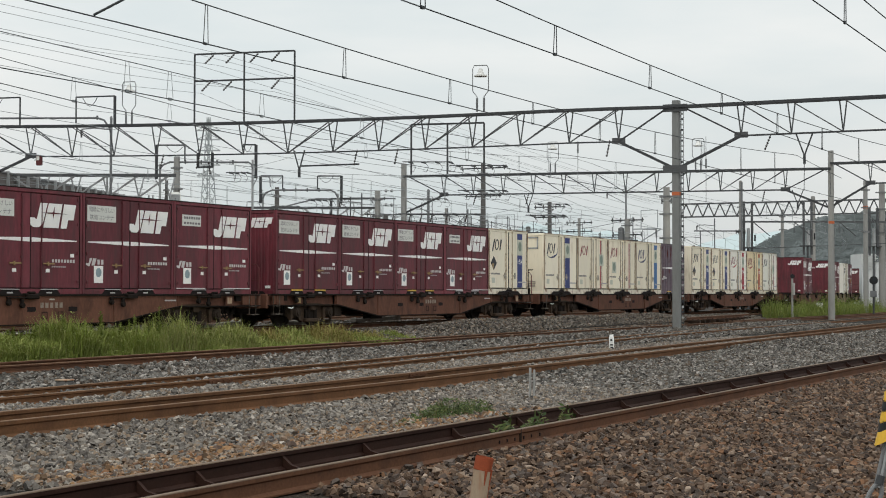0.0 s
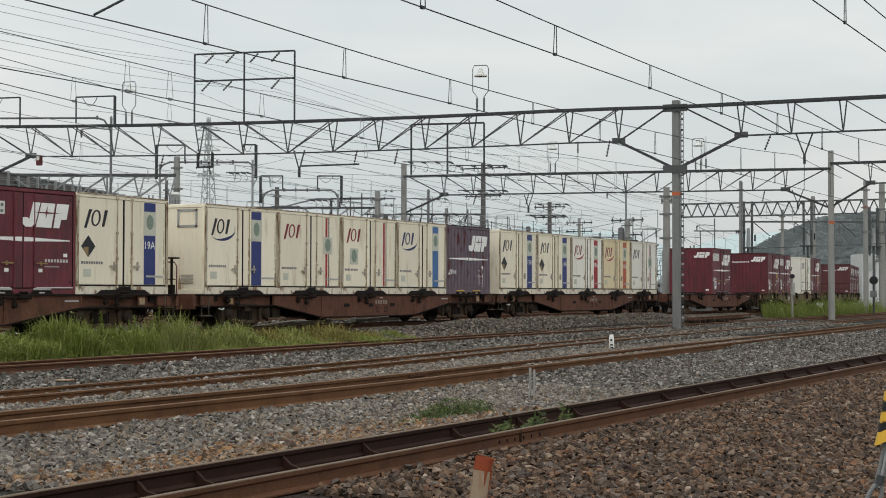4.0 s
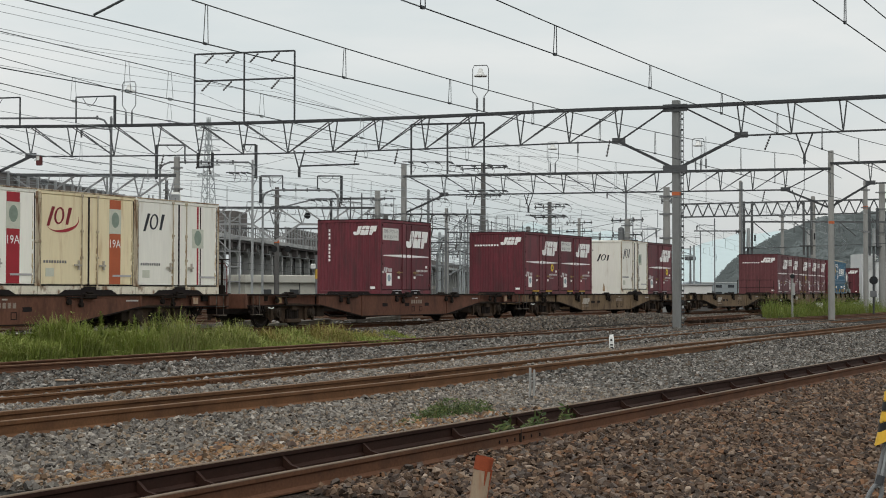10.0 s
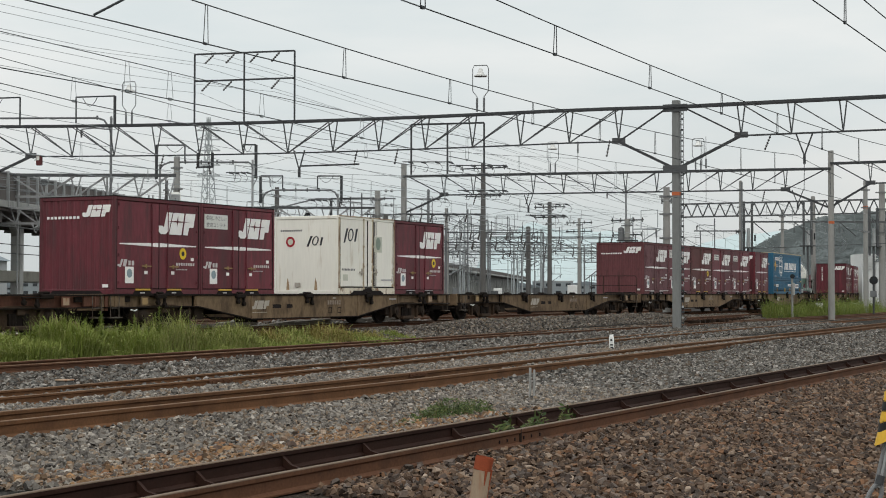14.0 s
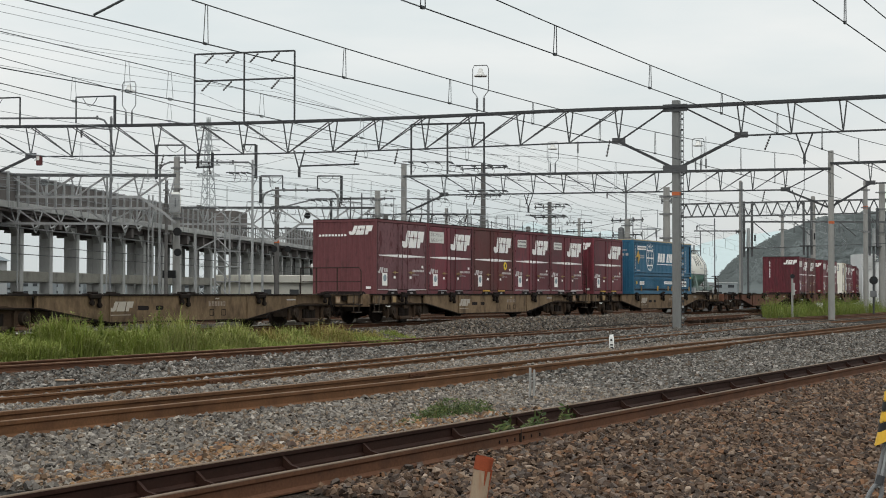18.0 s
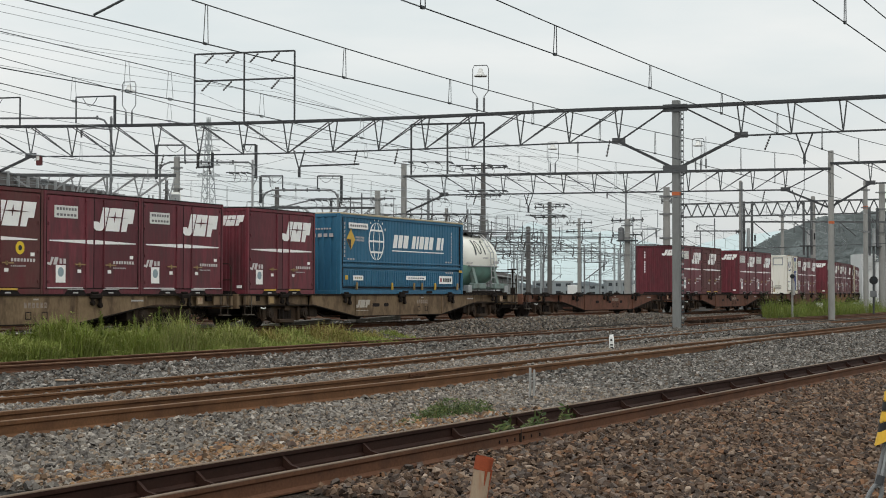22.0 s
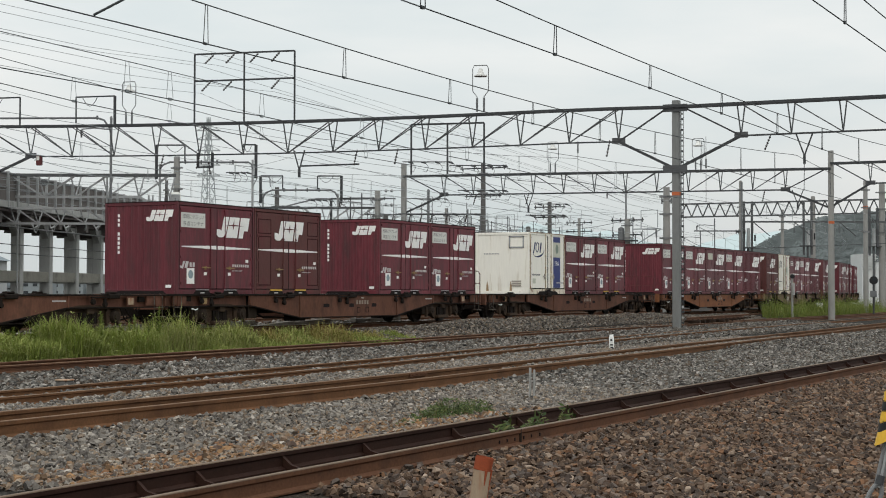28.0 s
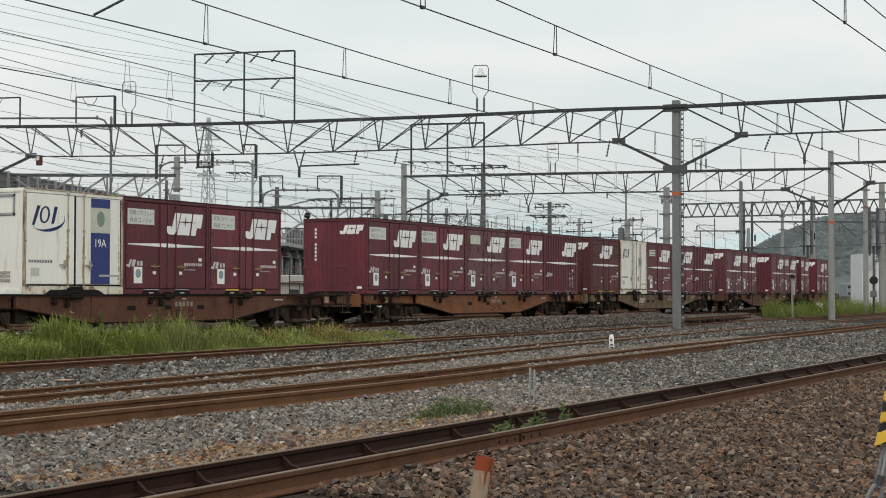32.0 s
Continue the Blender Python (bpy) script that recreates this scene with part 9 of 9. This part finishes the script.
grass("long_grass", 22, 45.5, 23.5, 24.7, 70000, 0.20, GRASS, "bright green uncut grass along the rails", 1, None, 0.02)
grass("long_grass", 24.0, 31.5, 23.7, 24.9, 62000, 0.60, GRASS, "tall green grass in front of the train", 2, None, 0.02)
grass("long_grass", 27.0, 30.2, 25.45, 26.0, 2200, 0.26, GRASS, "green grass between the rails under the train", 7, None, 0.05)
grass("long_grass", 31, 40.5, 24.0, 24.8, 12000, 0.62, GRASS_PALE, "tall weedy stalks in front of the train", 5, None, 0.04)
grass("dry_grass", 37.5, 44.0, 24.0, 24.7, 3600, 0.44, GRASS_DRY, "thin yellowish brown grass at the end of the verge", 6, None, 0.10)
grass("long_grass", 84, 150, 23.9, 27.2, 34000, 0.95, GRASS_DEEP, "green grass round the foot of the poles", 3, 90.0, 0.4)
grass("long_grass", 100, 170, 24.6, 29.5, 10000, 0.85, GRASS_DEEP, "green grass beside the curving track", 4, 91.0)


def weed(x, y, r, h, leaves, seed, label, big=1.0):
    rg = random.Random(seed)
    t = thing("weed", pose(x, y, ground_z(x, y)), label, "weed", "weeds in the ballast")
    st, lf = Shape(), Shape()
    for _ in range(max(3, leaves // 14)):
        a, q = rg.uniform(0, 2 * math.pi), rg.uniform(0.2, 1.0)
        st.line([(0.3 * r * math.cos(a) * q, 0.3 * r * math.sin(a) * q, -0.03), (r * math.cos(a) * q, r * math.sin(a) * q, h * rg.uniform(0.5, 1.0))], 0.004, 4)
    for _ in range(leaves):
        a, q = rg.uniform(0, 2 * math.pi), math.sqrt(rg.random())
        p = Vector((r * q * math.cos(a), r * q * math.sin(a), h * (1 - 0.6 * q * q) * rg.uniform(0.15, 1.0) ** (0.6 if big > 1 else 1.0)))
        k = rg.uniform(0.018, 0.042) * big
        d = Vector((rg.gauss(0, 1), rg.gauss(0, 1), rg.gauss(0.2, 0.6))).normalized()
        e = d.orthogonal().normalized()
        lf.add([p, p + d * k + e * k * 0.35, p + d * 2 * k, p + d * k - e * k * 0.35], [(0, 1, 2, 3)])
    part("stem", st, WEED, t)
    part("leaves", lf, WEED, t)


weed(21.11, 10.75, 0.34, 0.26, 500, 765, "low bushy dark green weed growing beside the rail")
weed(21.98, 10.85, 0.40, 0.34, 700, 800, "low bushy dark green weed growing beside the rail")
weed(22.91, 10.90, 0.34, 0.26, 500, 840, "low bushy dark green weed growing beside the rail")
weed(20.18, 10.60, 0.20, 0.14, 120, 730, "low bushy dark green weed growing beside the rail")
weed(19.39, 8.72, 0.09, 0.33, 34, 900, "small leafy weed between the rails", 1.9)
weed(19.11, 8.72, 0.08, 0.23, 30, 885, "small leafy weed between the rails", 1.9)
weed(20.50, 8.72, 0.10, 0.30, 34, 957, "small leafy weed between the rails", 1.9)
weed(20.16, 8.72, 0.10, 0.22, 30, 940, "small leafy weed between the rails", 1.9)
weed(21.47, 8.72, 0.13, 0.31, 36, 1003, "small leafy weed between the rails", 1.9)


def tall_weed(x, y, h, seed):
    """An upright leafy plant: one stalk, narrow leaves all round, a lighter plume on top."""
    rg = random.Random(seed)
    t = thing("tall_weed", pose(x, y, ground_z(x, y)), "tall leafy green weed standing in the grass", "weed", "tall weeds in the grass")
    ax, ay = rg.gauss(0, 0.07), rg.gauss(0, 0.07)
    part("stem", Shape().line([(0, 0, -0.05), (ax * 0.4 * h, ay * 0.4 * h, h * 0.5), (ax * h, ay * h, h)], 0.006, 4), GRASS_DEEP, t)
    lf = Shape()
    for i in range(int(150 * h)):
        q = rg.uniform(0.12, 1.0)
        p = Vector((ax * h * q, ay * h * q, h * q))
        a, k = rg.uniform(0, 2 * math.pi), rg.uniform(0.10, 0.23) * (1.2 - 0.75 * q)
        d = Vector((math.cos(a), math.sin(a), rg.uniform(0.3, 1.6))).normalized()
        e = Vector((-math.sin(a), math.cos(a), 0)) * k * 0.16
        m = p + d * k * 0.55
        lf.add([p, m + e, p + d * k - Vector((0, 0, 0.35 * k)), m - e], [(0, 1, 2, 3)])
    part("leaves", lf, GRASS_DEEP, t)


for i, (x, h) in enumerate([(30.93, 0.68), (31.47, 0.88), (32.53, 1.06), (32.94, 0.47), (33.74, 0.72), (34.25, 0.59), (34.74, 0.51), (35.61, 0.65), (36.58, 0.35), (37.43, 0.26), (38.32, 0.27), (30.22, 0.98), (29.59, 0.81), (28.94, 0.89), (27.82, 0.75), (27.07, 0.66), (32.04, 0.56)]):
    for j in range(3):
        tall_weed(x + (0.0, 0.22, -0.27)[j], 24.35 + (0.0, 0.25, 0.12)[j], h * (1.0, 0.8, 0.65)[j], 300 + 7 * i + j)


# ---- small things by the tracks ----
def marker_post():
    x, y = 46.6, 17.4
    t = thing("marker_post", pose(x, y, ground_z(x, y), 0, 0, math.degrees(HEADING)), "short white marker post with dark symbols", "marker")
    part("post", Shape().box(-0.06, 0.06, -0.075, 0.075, -0.1, 0.43, 0.02).prism([(-0.05, 0.42), (0.05, 0.42), (0.02, 0.50), (-0.02, 0.50)], -0.06, 0.06), WHITE, t, smooth=True)
    part("symbols", Shape().box(-0.066, -0.058, -0.045, 0.045, 0.07, 0.12).box(-0.066, -0.058, -0.045, 0.045, 0.16, 0.20).box(-0.066, -0.058, -0.02, 0.04, 0.30, 0.36), DECAL_BLACK, t)


def grey_post():
    x, y = 26.4, 11.4
    t = thing("cable_post", pose(x, y, ground_z(x, y), 0, 2, 0), "weathered grey wooden peg in the ballast", "post")
    part("peg", Shape().box(-0.025, 0.025, 0.025, 0.060, -0.15, 0.60, 0.008), CONCRETE_POLE, t)
    part("peg", Shape().box(-0.025, 0.025, -0.055, -0.025, -0.15, 0.57, 0.008), CONCRETE_POLE, t)
    part("cross_pin", Shape().box(-0.02, 0.02, -0.05, 0.05, 0.05, 0.09), STEEL, t)


def rusty_stake():
    """A short rusted pipe, open at the top, its red paint running down into ochre."""
    x, y = 13.35, 6.28
    t = thing("stake", pose(x, y, ground_z(x, y), 0, 0, 0), "short rusted pipe with a red top and ochre sides", "stake")
    side = Vector((math.sin(HEADING), -math.cos(HEADING), 0)) * 0.075
    a, b, c = Vector((0, 0, -0.2)) - side * 1.2, Vector((0, 0, 0.50)) + side * 0.1, Vector((0, 0, 0.62)) + side * 0.45
    part("shaft", Shape().tube(a, b, 0.082, 0.083, seg=20, caps=False), STAKE_PALE, t, smooth=True)
    part("red_top", Shape().tube(b, c, 0.084, 0.087, seg=20, caps=False).tube(c, b, 0.076, 0.076, seg=20, caps=False).tube(c - (c - b) * 0.03, c, 0.087, 0.087, seg=20, caps=False), RUST, t, "rust-red painted rim", True)
    part("inside", Shape().tube(b, b + (c - b) * 0.8, 0.076, seg=20), GASKET, t)
    for ang, dz in ((-2.2, 0.10), (-1.2, 0.13), (-0.8, 0.26)):
        d = Vector((math.cos(ang + HEADING - 0.5), math.sin(ang + HEADING - 0.5), 0)) * 0.0835
        part("rust_run", Shape().tube(b + d, b + d - (b - a) * dz * 2, 0.016, 0.004, seg=6), RUST, t, "streak of rust-red paint")


def guy_guard():
    """A pole stay close by: a striped guard on the wire, a thimble loop and the anchor rod."""
    D = 7.0
    P = lambda az, z: Vector((*at_view(az - 0.0012, D), z - 0.015))
    t = thing("guy_wire", None, "pole stay in a yellow and black striped guard", "guy wire")
    top, foot = P(0.330, 2.75), P(0.2852, 1.03)
    part("stay_wire", Shape().line([P(0.345, 3.4), top, foot, P(0.2785, 0.80)], 0.008, 6), GALV, t)
    d = (top - foot)
    n = 36
    side = Vector((math.sin(HEADING), -math.cos(HEADING), 0))
    for i in range(n):
        a, b = foot + d * (i / n), foot + d * ((i + 1) / n)
        s = Shape().tube(a, b, 0.054 + 0.004 * (i == 0), 0.054, seg=18)
        # slanted bands: the ring's height runs with its side
        s.v = [tuple(Vector(v) + d.normalized() * 0.052 * ((Vector(v) - foot).dot(side) - (a - foot).dot(side)) / 0.054) for v in s.v]
        part("guard_band", s, YELLOW_TAPE if i % 2 == 0 else BLACK, t, "yellow band" if i % 2 == 0 else "black band", True)
    for e in (-0.014, 0.016):
        part("wire_tail", Shape().line([P(0.2845 + e * 0.09, 1.03), P(0.2795 + e * 0.12, 0.86), P(0.2775 + e * 0.12, 0.80)], 0.009, 6), GALV_DARK, t)
    part("clamp", Shape().tube(P(0.2780, 0.815), P(0.2795, 0.855), 0.02, seg=10), STEEL, t, "dark wire clamp")
    c = P(0.2745, 0.745)
    u = Vector((0, 0, 1)) + side * 0.35
    part("thimble", Shape().line([c + side * (0.030 * math.cos(a)) + u.normalized() * (0.075 * math.sin(a)) for a in [k * math.pi / 8 for k in range(17)]], 0.010, 8), GALV_DARK, t, "galvanised thimble loop")
    part("anchor_rod", Shape().line([P(0.2735, 0.715), P(0.2690, 0.64), P(0.262, 0.45), P(0.215, -0.75)], 0.014, 8), GALV_DARK, t, "galvanised anchor rod")


YELLOW_TAPE = mat("yellow_sleeve", (0.72, 0.42, 0.04), 0.5, vary=0.08, scale=6.0)


def signal(az, dist, h, label, disc=0.42, z0=0.3, slim=False):
    x, y = at_view(az, dist)
    t = thing("signal", pose(x, y, 0), label, "signal", "signals")
    R = Matrix.Rotation(HEADING + math.pi, 4, "Z")
    part("signal_post", Shape().tube((0, 0, z0 - 0.4), (0, 0, h - disc), 0.07, seg=10), CONCRETE_POLE if slim else STEEL, t)
    hd = Shape().tube((0.0, 0, 0), (0.10, 0, 0), disc, seg=20)
    o = part("signal_head", hd, BLACK, t, "round black signal head")
    o.matrix_basis = Matrix.Translation((0, 0, h - disc)) @ R
    part("lens", Shape().tube((0.10, 0, 0.05), (0.13, 0, 0.05), disc * 0.35, seg=14), GLASS_DARK, o)
    if slim:
        bx = Shape().box(-0.26, -0.08, -0.2, -0.06, h - 1.3, h - 0.55, 0.03)
        part("box", bx, CONCRETE, t, "narrow pale box on the post")
        return
    part("box", Shape().box(-0.2, 0.2, -0.2, 0.2, h - disc * 2 - 0.9, h - disc * 2 - 0.45, 0.03), STEEL_MID, t, "grey relay box")


signal(0.2743, 112, 2.85, "round black track signal on a short post", 0.30)
signal(0.2225, 95.8, 2.80, "small shunting signal on a pale post", 0.14, 0.3, True)


def pole_gear():
    """Equipment hung on the concrete pole by the signal bridge."""
    x, y = at_view(-0.170, 91.6)
    t = thing("signal_cabinet", pose(x, y, 0), "white cabinet and black signal heads on a pole", "signal")
    R = Matrix.Rotation(HEADING + math.pi, 4, "Z")
    def put(name, shape, m, label=""):
        o = part(name, shape, m, t, label, True)
        o.matrix_basis = R
    put("cabinet", Shape().box(0.2, 0.5, -0.36, 0.30, 6.15, 7.45, 0.12), DECAL_BOARD, "rounded white cabinet")
    put("cabinet_back", Shape().box(0.1, 0.35, -0.66, -0.46, 6.45, 7.2, 0.06), BLACK)
    put("cabinet_door", Shape().box(0.5, 0.53, -0.36, 0.27, 6.28, 7.32, 0.02), GALV, "pale grey cabinet door")
    put("cabinet_hinge", Shape().box(0.53, 0.56, -0.02, 0.06, 6.6, 7.1, 0.01), STEEL_MID)
    put("signal_head", Shape().tube((0.22, 0.12, 5.15), (0.5, 0.12, 5.15), 0.24, seg=16), BLACK)
    put("signal_head", Shape().tube((0.22, 0.15, 3.95), (0.5, 0.15, 3.95), 0.22, seg=16), BLACK)
    put("relay_box", Shape().box(0.2, 0.5, -0.72, 0.05, 2.45, 2.9, 0.02), BLACK)


pole_gear()


def yellow_telephone_post():
    x, y = at_view(-0.0805, 100)
    t = thing("switch_post", pose(x, y, 0), "yellow and grey equipment post with a white hood", "post")
    part("post", Shape().tube((0, 0, 0.0), (0, 0, 3.4), 0.08, seg=10), STEEL_MID, t)
    part("sleeve", Shape().tube((0, 0, 2.5), (0, 0, 3.1), 0.10, seg=10), YELLOW, t, "yellow sleeve")
    part("head", Shape().tube((0, 0, 3.4), (0, 0, 4.0), 0.11, 0.08, seg=10), STEEL_MID, t)
    part("hood", Shape().box(-0.36, -0.15, -0.05, 0.28, 3.1, 3.45, 0.06), WHITE, t, "white hood")


yellow_telephone_post()
def fence_rail():
    """The rounded end of a low brown rail close to the camera."""
    t = thing("fence_rail", None, "rounded brown rail end close to the camera", "rail")
    a, b = Vector((*at_view(0.279, 3.0), 1.232)), Vector((*at_view(0.40, 3.0), 1.30))
    part("rail_bar", Shape().tube(a, b, 0.022, seg=16), FENCE, t, smooth=True)
    part("rail_post", Shape().tube((*at_view(0.36, 3.0), -0.65), (*at_view(0.36, 3.0), 1.27), 0.03, seg=12), FENCE, t)


FENCE = mat("brown_painted_rail", (0.24, 0.13, 0.10), 0.6, vary=0.1, scale=6.0)
fence_rail()
def old_sleepers():
    """Worn grey sleepers dumped behind the train's track."""
    rg = random.Random(5)
    for i in range(9):
        x, y = 39.0 + 1.7 * i + rg.uniform(-0.4, 0.4), 29.3 + rg.uniform(-0.5, 0.4)
        o = thing("old_sleeper", pose(x, y, ground_z(x, y) + 0.08 + 0.06 * (i % 3), rg.uniform(-4, 4), rg.uniform(-3, 3), rg.uniform(-12, 14)), "weathered grey timber sleeper dumped on the ballast", "sleeper", "dumped sleepers")
        part("timber", Shape().box(-1.0, 1.0, -0.11, 0.11, -0.08, 0.08, 0.015), OLD_TIMBER, o)


OLD_TIMBER = mat("weathered_timber", (0.14, 0.128, 0.112), 0.9, vary=0.3, scale=5.0, stain=(0.09, 0.075, 0.06), stain_at=(0.5, 0.75))
old_sleepers()
marker_post(), grey_post(), rusty_stake(), guy_guard()
box = thing("track_box", pose(22.9, 19.3, -0.2), "small rusty concrete cable marker", "marker")
part("block", Shape().box(-0.12, 0.12, -0.12, 0.12, 0.0, 0.20, 0.02), CONCRETE_DARK, box)
part("block_top", Shape().box(-0.13, 0.13, -0.13, 0.13, 0.20, 0.23, 0.01), STAKE_PALE, box)


def junction_box():
    """A small white junction box standing in the grass by the curve."""
    x, y = 112.4, 26.2
    t = thing("junction_box", pose(x, y, ground_z(x, y), 0, 0, math.degrees(HEADING)), "small white junction box standing in the grass", "box")
    part("box_body", Shape().box(-0.12, 0.12, -0.22, 0.22, 0.25, 0.62, 0.02), WHITE, t)
    part("box_leg", Shape().tube((0, 0, -0.2), (0, 0, 0.25), 0.05, seg=8), GALV_DARK, t)


junction_box()

motions()
